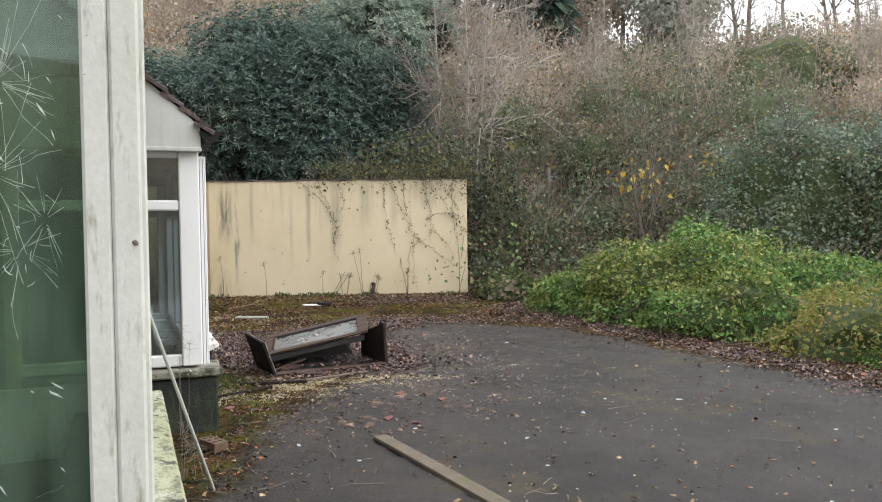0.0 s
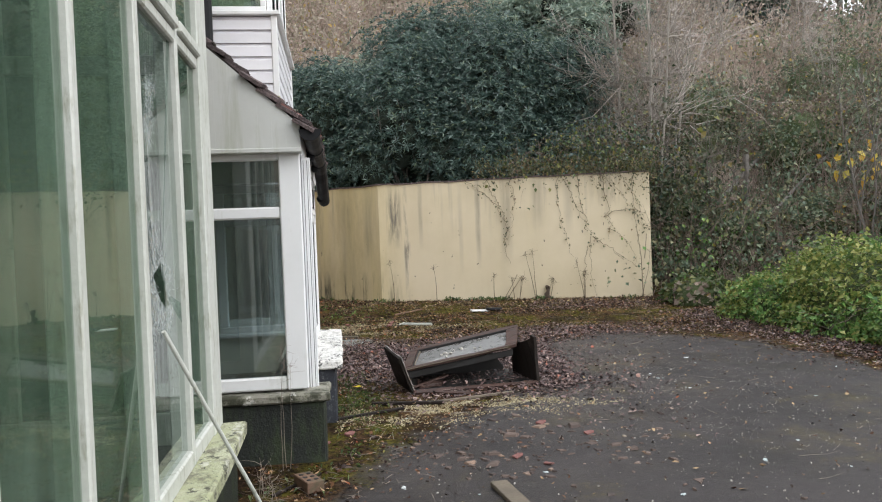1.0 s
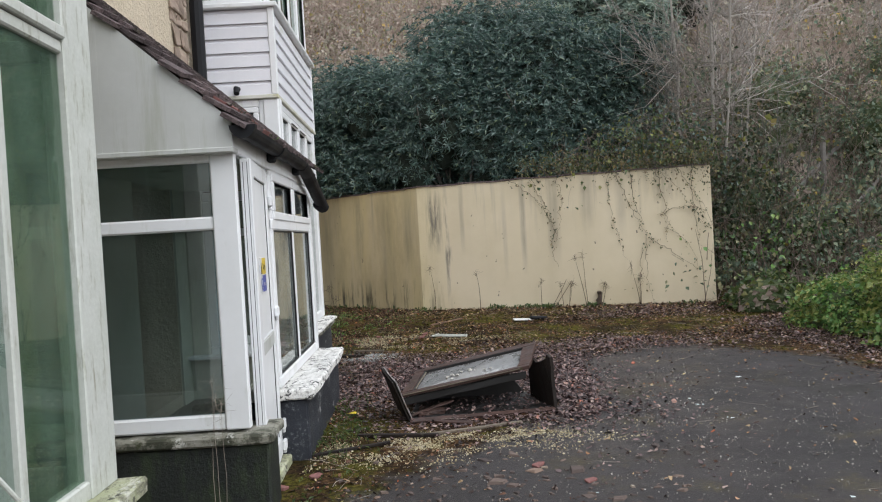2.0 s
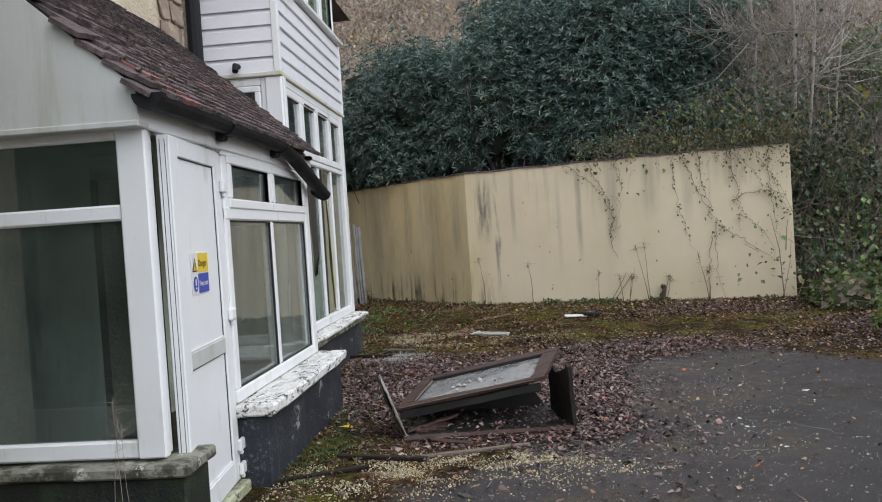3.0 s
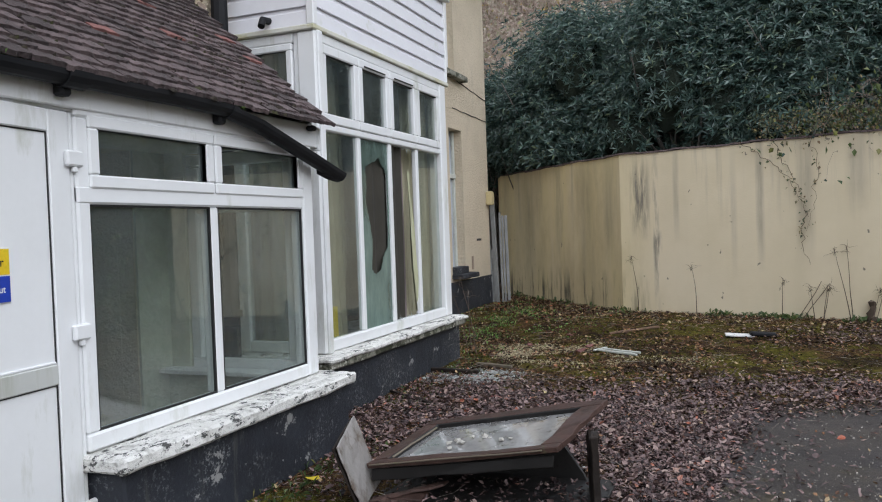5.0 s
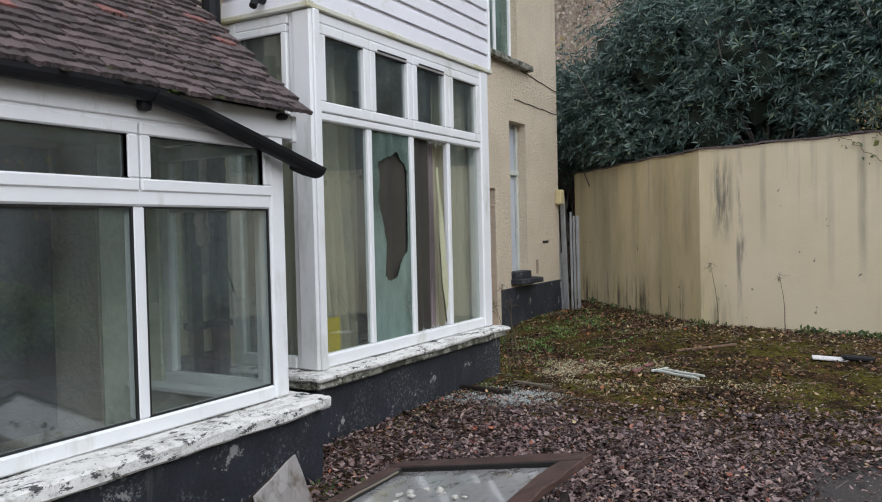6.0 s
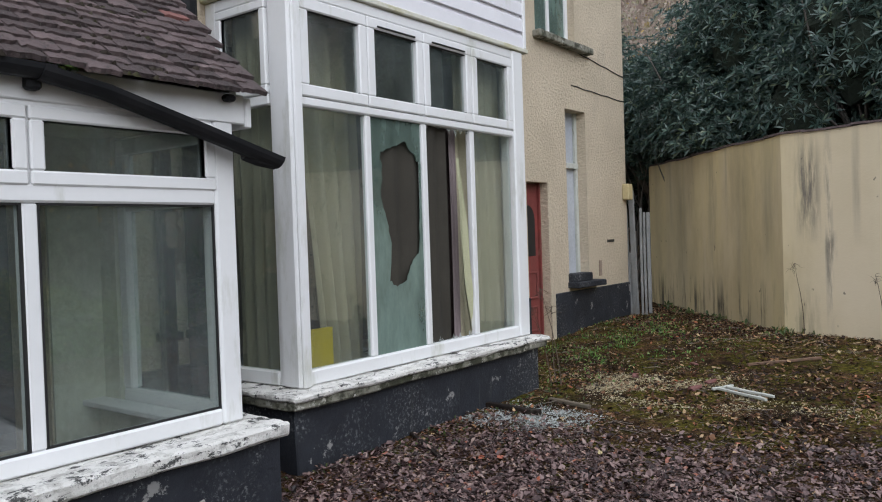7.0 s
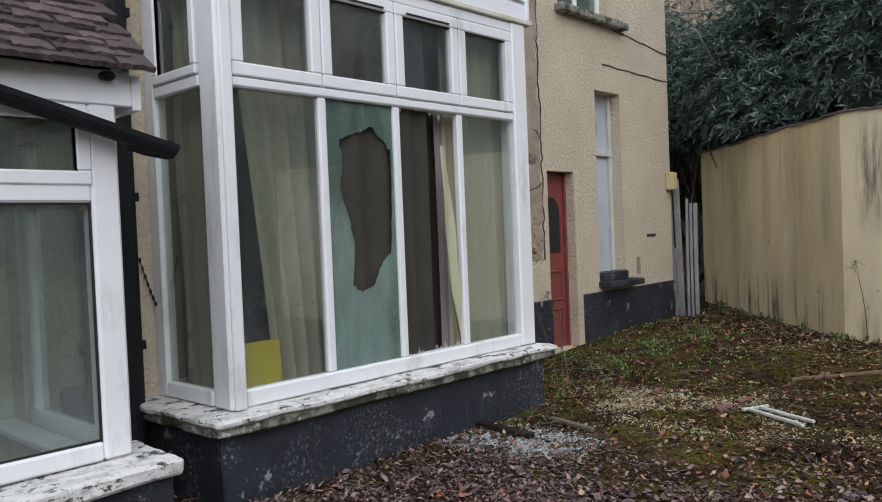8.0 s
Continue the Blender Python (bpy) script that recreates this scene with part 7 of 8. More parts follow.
def ivy():
    rng = random.Random(31)
    pr = np.random.default_rng(31)
    t = thing("ivy", (5.0, 14.3, 2.4), "straggling ivy and brambles hanging over the cream wall", "climber")
    # start along the wall and height, end along the wall and height
    runs = [(3.42, 2.5, 2.6, 1.5), (2.62, 1.6, 2.57, 0.9), (3.0, 2.5, 2.6, 1.7), (2.54, 2.6, 2.62, 1.35), (1.67, 2.5, 1.43, 1.0), (1.55, 2.55, 1.08, 1.4), (1.08, 1.4, 1.02, 0.2), (1.3, 2.5, 1.15, 1.6),
            (1.02, 2.6, 0.1, 1.45), (1.08, 1.35, 0.15, 0.7), (0.85, 1.7, 0.1, 1.75), (0.8, 1.5, 0.25, 0.75), (0.55, 2.5, 0.06, 1.5), (1.15, 1.2, 1.2, 0.25), (0.9, 2.5, 0.75, 1.3), (0.3, 2.5, 0.2, 1.0)]
    tips, axes = [], []
    for s0, z0, s1, z1 in runs:
        pts, n = [], int(abs(z1 - z0) / 0.08 + abs(s1 - s0) / 0.12) + 3
        sw = rng.uniform(-0.12, 0.12)
        for i in range(n + 1):
            q = i / n
            sl = max(0.02, s0 + (s1 - s0) * q + sw * math.sin(q * 3.14) + rng.gauss(0, 0.018))
            z = z0 + (z1 - z0) * q + 0.1 * math.sin(q * 3.14) * (abs(s1 - s0) > 0.5) + rng.gauss(0, 0.012)
            p, o = wall_front(sl)
            off = 0.02 + (0.05 if z > 2.4 else 0.0)
            pts.append((p.x + o.x * off, p.y + o.y * off, z))
            for _ in range(rng.choice((0, 1, 2, 3)) if z > 1.2 else rng.choice((0, 0, 1))):
                tips.append((p.x + o.x * (off + 0.015) + rng.gauss(0, 0.035), p.y + o.y * (off + 0.02), z + rng.gauss(0, 0.035)))
                axes.append((rng.gauss(0, 1), o.y * 0.5, rng.gauss(-0.6, 0.6)))
        part("vine", tube(pts, rng.uniform(0.0025, 0.005), 4, 0.4), STALK, t)
    n = 2500
    s = pr.random(n) ** 1.6 * 3.2
    P = np.array([tuple(wall_front(q)[0]) for q in s])
    hang = np.maximum(pr.gamma(1.2, 0.12, n) * (1.2 - s / 2.8), 0.0) - 0.25 * pr.random(n)
    P3 = np.column_stack([P[:, 0] + pr.normal(0, 0.06, n), P[:, 1] - 0.04 - 0.1 * pr.random(n) + 0.25 * (pr.random(n) < 0.5), 2.60 - hang + pr.normal(0, 0.07, n)])
    tips, axes = np.vstack([np.array(tips), P3]), np.vstack([np.array(axes), pr.normal(size=(n, 3)) + [0, -0.5, -0.5]])
    v, f, _ = leaves(tips, axes, pr.uniform(0.02, 0.052, len(tips)), 0.36, pr, 0.2)
    child(tagged(from_arrays("leafage", v, f, IVY_DRY, tuple(t.location)), kind="stuff"), t)


ivy()


def bramble(seed=77):
    """Dusty bramble sprawling up behind the wall's free end: canes with sparse leaves."""
    rng = np.random.default_rng(seed)
    x0, y0 = wall_front(0.9)[0]
    t = thing("bramble", (x0, y0 + 0.7, gz1(x0, y0 + 0.7)), "dusty green bramble with bare brown canes behind the wall", "bush")
    n = 620
    s = rng.random(n) * 3.1 - 0.25
    top = np.interp(s, [-0.3, 0.4, 1.2, 2.0, 2.8], [3.2, 3.75, 3.5, 3.15, 2.75])
    start = np.array([tuple(wall_front(q)[0]) for q in s])
    start = np.column_stack([start[:, 0] + rng.normal(0, 0.1, n), start[:, 1] + rng.uniform(0.35, 1.3, n), 2.2 + (top - 2.3) * rng.random(n)])
    v, f, ends = strands(start, rng.normal(0, 0.7, (n, 3)) + [0, -0.35, 0.35], rng.uniform(0.35, 0.95, n), rng.uniform(0.002, 0.005, n), rng, 5, 0.3, 0.35)
    child(tagged(from_arrays("stem_mass", v, f, TWIG_RED, tuple(t.location)), kind="stuff"), t)
    for mat, count, size, spread in ((IVY_DRY, 1300, (0.035, 0.075), 0.14), (IVY, 2400, (0.04, 0.09), 0.13), (RHODO, 1600, (0.04, 0.09), 0.15), (HEAP_Y, 160, (0.04, 0.08), 0.16)):
        i = rng.integers(0, n, count)
        p = start[i] + (ends[i] - start[i]) * rng.random((count, 1)) + rng.normal(0, spread, (count, 3)) * [1, 0.6, 0.8]
        v, f, _ = leaves(p, rng.normal(size=(count, 3)) + [0, -0.3, -0.3], rng.uniform(*size, count), 0.4, rng, 0.2)
        child(tagged(from_arrays("leafage", v, f, mat, tuple(t.location)), kind="stuff"), t)


bramble()


# bare trees and firs up the slope
def bare_tree(at, height, seed, mat, label, stems=1, spread_=0.5, r=0.06, twigs=26, fine=0.09, twig_mat=None):
    rng = np.random.default_rng(seed)
    z = gz1(*at)
    t = thing("bare_tree", (*at, z), label, "tree", "bare trees on the bank")
    tips, lens = [], []
    for k in range(stems):
        pts, p, d = [], Vector((at[0] + rng.normal(0, 0.15) * (k > 0), at[1] + rng.normal(0, 0.15) * (k > 0), z - 0.1)), Vector((rng.normal(0, 0.1), rng.normal(0, 0.1), 1))
        n = 9
        for i in range(n + 1):
            pts.append(tuple(p))
            d = (d + Vector((rng.normal(0, 0.07), rng.normal(0, 0.07), 0.12))).normalized()
            p = p + d * (height / n)
        part("trunk", tube(pts, r * rng.uniform(0.7, 1.1), 7, 0.15), mat, t)
        for i in range(3, n + 1):
            for _ in range(4):
                tips.append(pts[i]), lens.append(height * 0.34 * (1.15 - i / n))
    st, ln = np.array(tips), np.array(lens) * rng.uniform(0.6, 1.2, len(tips))
    di = rng.normal(0, 1, st.shape) * [spread_, spread_, 0.3] + [0, 0, 0.55]
    v, f, ends = strands(st, di, ln, np.full(len(st), r * 0.28), rng, 5, 0.16)
    child(tagged(from_arrays("branch_mass", v, f, mat, tuple(t.location)), kind="stuff"), t)
    pick = rng.integers(0, len(st), len(st) * twigs // 4)
    w = rng.random((len(pick), 1))
    s2 = st[pick] * (1 - w) + ends[pick] * w
    v, f, _ = strands(s2, unit(di[pick]) + rng.normal(0, 0.55, (len(pick), 3)), ln[pick] * rng.uniform(0.25, 0.6, len(pick)), np.full(len(pick), r * fine), rng, 2, 0.28)
    child(tagged(from_arrays("twig_mass", v, f, twig_mat or TWIG, tuple(t.location)), kind="stuff"), t)
    return t


def fir(at, height, seed, width=0.2):
    rng = np.random.default_rng(seed)
    z = gz1(*at)
    t = thing("fir_tree", (*at, z), "dark green conifer on the hilltop", "tree", "conifers on the hilltop")
    part("trunk", tube([(*at, z - 0.2), (at[0] + 0.1, at[1], z + height)], 0.16, 7, 0.1), BARK, t)
    n = 2600
    h = rng.random(n) ** 0.8
    ring_ = np.floor(h * 22) / 22 + rng.normal(0, 0.008, n)
    ang = rng.uniform(0, 2 * np.pi, n)
    rr = (1.02 - ring_) * height * width * np.sqrt(rng.random(n))
    p = np.column_stack([at[0] + rr * np.cos(ang), at[1] + rr * np.sin(ang), z + height * (0.12 + 0.88 * ring_) - rr * 0.25])
    ax = np.column_stack([np.cos(ang), np.sin(ang), rng.normal(-0.3, 0.25, n)])
    v, f, _ = leaves(p, ax, rng.uniform(0.35, 0.8, n), 0.2, rng, 0.2)
    child(tagged(from_arrays("crown", v, f, RHODO, tuple(t.location)), kind="stuff"), t)


bare_tree((6.65, 15.5), 7.5, 1, PALE_BARK, "slender pale-barked bare tree beyond the wall", 3, 0.5, 0.042, 60, 0.16, TWIG_PALE)
bare_tree((7.8, 16.6), 6.0, 2, PALE_BARK, "slender pale-barked bare tree beyond the wall", 2, 0.5, 0.035, 40, 0.16)
bare_tree((9.4, 12.6), 3.6, 3, BARK, "thin bare sapling in the scrub", 3, 0.6, 0.025, 20)
bare_tree((10.8, 9.6), 4.2, 4, BARK, "thin bare sapling in the scrub", 3, 0.6, 0.025, 20)
rt = random.Random(77)
for k in range(26):
    yw, fr = radians(-22 - 2.2 * k * 0.85 + rt.uniform(-1, 1)), rt.uniform(27, 42)
    bare_tree((-math.sin(yw) * fr, 2 + math.cos(yw) * fr), rt.uniform(6, 10), 40 + k, BARK, "tall bare winter tree on the hilltop", 1, 0.55, 0.13, 12, 0.09, TWIG_PALE)
for k, (x, y, h) in enumerate(((14.0, 24.9, 8.0), (17.2, 30.5, 11), (15.6, 31.5, 10), (20.5, 33, 11), (9.6, 24.6, 5.0))):
    fir((x, y), h, 60 + k, 0.13)


def hill_tree(at, height, radius, seed, mat, label):
    """A tree of the hilltop with a loose crown of leaf clumps round its limbs."""
    rng = np.random.default_rng(seed)
    z = gz1(*at)
    t = thing("hill_tree", (*at, z), label, "tree", "trees on the hilltop")
    part("trunk", tube([(*at, z - 0.3), (at[0] + 0.15, at[1], z + height * 0.5), (at[0], at[1] + 0.1, z + height * 0.9)], 0.16, 7, 0.2), BARK, t)
    n = 34
    d = unit(rng.normal(size=(n, 3)))
    cen = np.array([*at, z + height * 0.58]) + d * np.array([radius, radius, height * 0.42]) * rng.random((n, 1)) ** 0.4 * 0.85
    st = np.repeat(np.array([[*at, z + height * 0.35]]), n, 0) + [0, 0, 1] * (rng.random((n, 1)) * height * 0.3)
    v, f, _ = strands(st, cen - st, np.linalg.norm(cen - st, axis=1), np.full(n, 0.05), rng, 3, 0.08)
    child(tagged(from_arrays("limb_mass", v, f, BARK, tuple(t.location)), kind="stuff"), t)
    i = rng.integers(0, n, 5200)
    p = cen[i] + rng.normal(0, 1, (len(i), 3)) * [radius * 0.2, radius * 0.2, radius * 0.17]
    v, f, _ = leaves(p, rng.normal(size=p.shape) + [0, 0, -0.3], rng.uniform(0.10, 0.24, len(i)), 0.3, rng, 0.2)
    child(tagged(from_arrays("crown", v, f, mat, tuple(t.location)), kind="stuff"), t)


for k, (x, y, h, r, mat) in enumerate(((16.8, 25.5, 5.5, 2.2, 1), (18.2, 22.5, 4.6, 1.9, 0), (20.0, 24.5, 5.5, 2.1, 1), (10.6, 27.0, 5.0, 2.0, 1), (8.2, 28.0, 5.0, 2.2, 1))):
    hill_tree((x, y), h, r, 300 + k, (PALE_LEAF, SCRUB_HAZED)[mat], ("hazy grey-green leafy tree on the hilltop", "pale brown winter tree on the hilltop")[mat])
for k, (x, y, h) in enumerate(((9.5, 20.0, 3.2), (11.5, 21.5, 3.4), (13.0, 20.0, 3.0), (14.5, 22.0, 3.4), (15.5, 18.5, 3.0), (17.0, 20.0, 3.2), (19.0, 18.5, 3.0), (20.5, 20.5, 3.2), (21.5, 17.0, 3.0), (12.0, 17.5, 2.6), (18.5, 15.0, 2.6))):
    bare_tree((x, y), h, 400 + k, PALE_BARK, "pale tangled winter thicket high on the bank", 6, 0.9, 0.022, 22, 0.12, TWIG_PALE)


# fallen poles, a fence post and a few bright leaves on the bank
def log_on_bank(a, b, za, zb, r, label):
    pts = [(a[0] + (b[0] - a[0]) * k / 6, a[1] + (b[1] - a[1]) * k / 6, za + (zb - za) * k / 6 + 0.05 * math.sin(k)) for k in range(7)]
    solid("fallen_trunk", tube(pts, r, 6, 0.5), BARK, label, "trunk", group="fallen trunks on the bank")


log_on_bank((8.0, 15.0), (11.6, 17.2), gz1(8.0, 15.0) + 0.9, gz1(11.6, 17.2) + 0.9, 0.045, "thin fallen grey trunk leaning across the scrub")
log_on_bank((8.8, 14.4), (12.8, 15.9), gz1(8.8, 14.4) + 0.8, gz1(12.8, 15.9) + 0.8, 0.035, "thin fallen grey trunk leaning across the scrub")
solid("fence_post", tube([(8.6, 15.0, gz1(8.6, 15.0) - 0.3), (8.62, 15.0, gz1(8.6, 15.0) + 1.7)], 0.05, 7), BARK, "weathered grey fence post in the scrub", "post")


def bright_leaves(at, n, spread_, mat, seed, label, size=(0.09, 0.17)):
    rng = np.random.default_rng(seed)
    p = np.array(at) + rng.normal(0, 1, (n, 3)) * spread_
    v, f, _ = leaves(p, rng.normal(size=(n, 3)) + [0, 0, -0.6], rng.uniform(*size, n), 0.45, rng, 0.2)
    tagged(from_arrays("autumn_leaves", v, f, mat), label, "leaves", kind="stuff")


AUTUMN = leafy("autumn_leaves", [(0.0, (0.50, 0.24, 0.04)), (0.5, (0.60, 0.40, 0.05)), (1.0, (0.62, 0.52, 0.10))], 0.6)
bright_leaves((9.7, 13.0, gz1(9.7, 13.0) + 1.6), 40, (0.45, 0.4, 0.35), AUTUMN, 1, "orange and yellow leaves on a sapling")
bright_leaves((10.3, 11.6, gz1(10.3, 11.6) + 1.9), 14, (0.15, 0.15, 0.12), AUTUMN, 2, "few yellow leaves on a sapling")
bright_leaves((7.6, 15.3, gz1(7.6, 15.3) + 1.2), 60, (0.5, 0.4, 0.6), HEAP_Y, 3, "yellow-green leaves in the scrub")
bright_leaves((5.2, 14.75, 2.72), 110, (0.75, 0.25, 0.22), HEAP_Y, 4, "yellow-green bramble leaves over the wall top", (0.05, 0.1))
bright_leaves((6.9, 15.2, gz1(6.9, 15.2) + 1.5), 700, (0.75, 0.5, 0.95), IVY_DRY, 5, "yellow-green leaves in the scrub", (0.05, 0.1))
bright_leaves((6.95, 15.0, gz1(6.9, 15.0) + 1.0), 1700, (0.6, 0.4, 0.8), IVY_DARK, 8, "dark green ivy leaves in the scrub", (0.05, 0.1))
bright_leaves((7.6, 14.2, gz1(7.6, 14.2) + 0.5), 300, (0.6, 0.4, 0.35), HEAP, 6, "fresh green leaves at the foot of the bank", (0.05, 0.11))
for k, (x, y, h) in enumerate(((6.75, 14.9, 3.6), (7.3, 15.3, 3.2), (6.5, 15.6, 4.2), (8.0, 15.4, 3.0), (5.9, 15.5, 3.8))):
    bare_tree((x, y), h, 200 + k, BARK, "tangle of thin brown bare stems by the wall's end", 5, 0.8, 0.016, 38)


# ---- fallen leaves, crumbs, rubble ----
def tar_depth(x, y):
    return edge_dist(x, y, TARMAC, True) * np.where(inside(x, y, TARMAC), 1, -1)


def free_ground(x, y):
    """Where the yard is open to the sky."""
    face = np.interp(y, [1.9, 1.91, 4.75, 4.76, 5.4, 5.41, 8.57, 8.58, 9.0, 9.01, 11.92, 11.93, 17], [-3, -0.05, -0.05, -0.9, -0.9, 0.44, 0.47, -0.9, -0.9, 0.04, 0.04, -0.96, -0.96])
    return (x > face) & inside(x, y, YARD)


def lying(n, seed, weight, x0=-1, x1=9, y0=1.2, y1=17.5):
    rng = np.random.default_rng(seed)
    out = np.zeros((0, 2))
    while len(out) < n:
        x, y = rng.uniform(x0, x1, n), rng.uniform(y0, y1, n)
        ok = free_ground(x, y) & (rng.random(n) < weight(x, y))
        out = np.vstack([out, np.column_stack([x, y])[ok]])
    return out[:n], rng


def patchy(x, y, s, seed):
    return np.array([noise.noise((a * s, b * s, seed)) for a, b in zip(x, y)])


def near(cx, cy, rx, ry):
    return lambda x, y: np.exp(-((x - cx) / rx) ** 2 - ((y - cy) / ry) ** 2)


def pile(x, y):
    """The drift of purple-brown leaves behind the cabinet and along the tarmac's edge."""
    d = tar_depth(x, y)
    w = np.exp(-(np.abs((x - 1.55) / 1.55) ** 3 + np.abs((y - 9.35) / 1.25) ** 3))
    w = w + 0.9 * np.exp(-(((x - 2.75) / 0.45) ** 2 + ((y - 7.9) / 1.5) ** 2)) + 0.55 * np.exp(-(((x - 3.6) / 1.2) ** 2 + ((y - 10.9) / 0.5) ** 2))
    w = w * (1 - 0.75 * near(0.7, 6.9, 0.75, 0.75)(x, y)) * np.where(d > 0.25, 0.12, 1.0) * (0.75 + 0.6 * patchy(x, y, 2.2, 3.0))
    w = (w + 0.30 * np.exp(-(((x - 1.8) / 0.8) ** 2 + ((y - 7.3) / 0.45) ** 2))) * (1 - 0.7 * near(1.4, 6.7, 1.0, 0.3)(x, y))
    w = w + 0.22 * np.exp(-((x - 6.1) / 0.4) ** 2) * (y < 12.5) + 0.3 * np.exp(-(((x - 4.9) / 1.2) ** 2 + ((y - 13.5) / 0.45) ** 2))
    return np.clip(w, 0, 1)


def leaf_weight(x, y):
    d = tar_depth(x, y)
    w = np.where(d > 0, 0.02 + 0.4 * np.exp(-d / 0.15), 0.32) * (0.55 + 1.1 * patchy(x, y, 1.6, 3.0))
    return (1 - 0.75 * near(1.4, 6.7, 1.0, 0.35)(x, y)) * np.clip(w + 0.35 * np.exp(-((edge_dist(x, y, FOOT, False) - 0.4) / 0.4) ** 2), 0, 1)


def flat_leaves(n, seed, weight, size, mat, name, label, lift=0.005, width=0.27, tilt=0.42):
    xy, rng = lying(n, seed, weight)
    z = ground_z(xy[:, 0], xy[:, 1]) + lift + 0.012 * rng.random(n)
    ang = rng.uniform(0, 2 * np.pi, n)
    ax = np.column_stack([np.cos(ang), np.sin(ang), rng.normal(0, tilt, n)])
    ax = unit(ax)
    sd = np.column_stack([-np.sin(ang), np.cos(ang), rng.normal(0, tilt, n)])
    s = rng.uniform(*size, n)[:, None]
    p = np.column_stack([xy, z])
    mid, w = p + ax * s * 0.5, s * width * rng.uniform(0.45, 1.25, (n, 1))
    curl = np.array([0, 0, 1]) * s * rng.uniform(-0.06, 0.20, (n, 1))
    up = np.array([0, 0, 0.004])
    v = np.stack([p + up, mid - ax * s * 0.18 + sd * w + curl, mid + ax * s * 0.2 + sd * w * 0.8 + curl, p + ax * s + curl * 0.6, mid + ax * s * 0.2 - sd * w * 0.8 + curl, mid - ax * s * 0.18 - sd * w + curl], 1)
    v = (v + rng.normal(0, 0.10, v.shape) * s[:, None] * np.array([1, 1, 0.5])).reshape(-1, 3)
    i = np.arange(n)[:, None] * 6
    f = np.vstack([i + [0, 3, 2, 1], i + [0, 5, 4, 3]])
    tagged(from_arrays(name, v, f, mat), label, "leaf litter", kind="stuff")


flat_leaves(52000, 5, pile, (0.012, 0.052), LITTER_P, "leaf_drift", "drift of wet purple-brown fallen leaves")
flat_leaves(34000, 7, leaf_weight, (0.014, 0.042), LITTER, "leaf_litter", "small wet brown fallen leaves over the moss", 0.003)
flat_leaves(9000, 8, lambda x, y: np.clip((patchy(x, y, 1.1, 12.0) - 0.02) * 2.4, 0, 0.8) * (tar_depth(x, y) < 0.1) * (y > 10.3) + 0.7 * near(1.0, 12.4, 0.9, 0.6)(x, y) + 0.6 * near(0.3, 15.3, 0.9, 0.8)(x, y), (0.022, 0.055), LITTER, "leaf_litter", "patches of rusty fallen leaves over the moss", 0.003)
flat_leaves(320, 9, lambda x, y: 0.9 * ((x > 1.2) & (x < 2.22) & (y > 7.47) & (y < 8.0)), (0.014, 0.045), LITTER_P, "blown_leaves", "wet leaves blown into the broken cabinet", 0.045)
flat_leaves(4200, 6, lambda x, y: np.clip(0.03 + 0.9 * np.exp(-((edge_dist(x, y, FOOT, False) - 0.5) / 0.7) ** 2), 0, 1), (0.02, 0.05), TAN, "tan_leaves", "tan fallen leaves along the edges of the yard")


def crumbs(n, seed, weight, size, mat, name, label, flat=0.5, area=(-1, 9, 1.2, 17.5)):
    """Broken bits: squashed five-cornered lumps lying on the ground."""
    xy, rng = lying(n, seed, weight, *area)
    s = rng.uniform(*size, n) * (0.6 + 0.8 * rng.random(n) ** 3)
    z = ground_z(xy[:, 0], xy[:, 1])
    ang = rng.uniform(0, 2 * np.pi, n)[:, None] + np.arange(4)[None] * np.pi / 2 + rng.normal(0, 0.3, (n, 4))
    rr = s[:, None] * rng.uniform(0.6, 1.1, (n, 4)) * np.where(np.arange(4) % 2, 0.65, 1.0)
    low = np.stack([xy[:, :1] + rr * np.cos(ang), xy[:, 1:] + rr * np.sin(ang), np.repeat(z[:, None] - 0.004, 4, 1)], -1)
    top = low.copy()
    top[..., 2] += (s * flat)[:, None] * rng.uniform(0.5, 1.2, (n, 4)) + 0.005
    top[..., :2] = xy[:, None] + (top[..., :2] - xy[:, None]) * 0.8
    v = np.concatenate([low, top], 1).reshape(-1, 3)
    i = np.arange(n)[:, None] * 8
    f = np.vstack([i + [4, 5, 6, 7]] + [i + [k, (k + 1) % 4, 4 + (k + 1) % 4, 4 + k] for k in range(4)])
    tagged(from_arrays(name, v, f, mat), label, "debris", kind="stuff")


crumbs(5000, 11, lambda x, y: near(1.3, 6.66, 0.95, 0.33)(x, y) * (0.4 + 1.3 * patchy(x, y, 4.0, 5.0)).clip(0, 1) + 0.8 * near(2.05, 6.82, 0.28, 0.13)(x, y), (0.004, 0.011), CHIPS, "pale_gravel", "cream gravel and plaster crumbs by the cabinet", area=(-1, 4, 4, 9))
crumbs(6000, 12, lambda x, y: near(0.9, 12.3, 0.6, 0.45)(x, y) * (0.2 + 1.2 * patchy(x, y, 2.6, 8.0)).clip(0, 1), (0.005, 0.013), CHIPS, "pale_gravel", "cream plaster crumbs over moss", area=(-1, 4, 9, 16))
crumbs(500, 19, near(2.3, 12.1, 0.3, 0.18), (0.004, 0.011), CHIPS, "pale_gravel", "cream plaster crumbs over moss", area=(1, 4, 9, 16))
crumbs(7000, 13, lambda x, y: np.exp(-np.abs((x - 0.45) / 0.42) ** 4 - np.abs((y - 10.95) / 0.32) ** 4) * (0.5 + 0.9 * patchy(x, y, 5.0, 2.0)).clip(0.15, 1), (0.004, 0.010), GLASSBITS, "glass_crumbs", "heap of pale broken safety glass below the bay", 0.6, (0, 2, 9, 13))
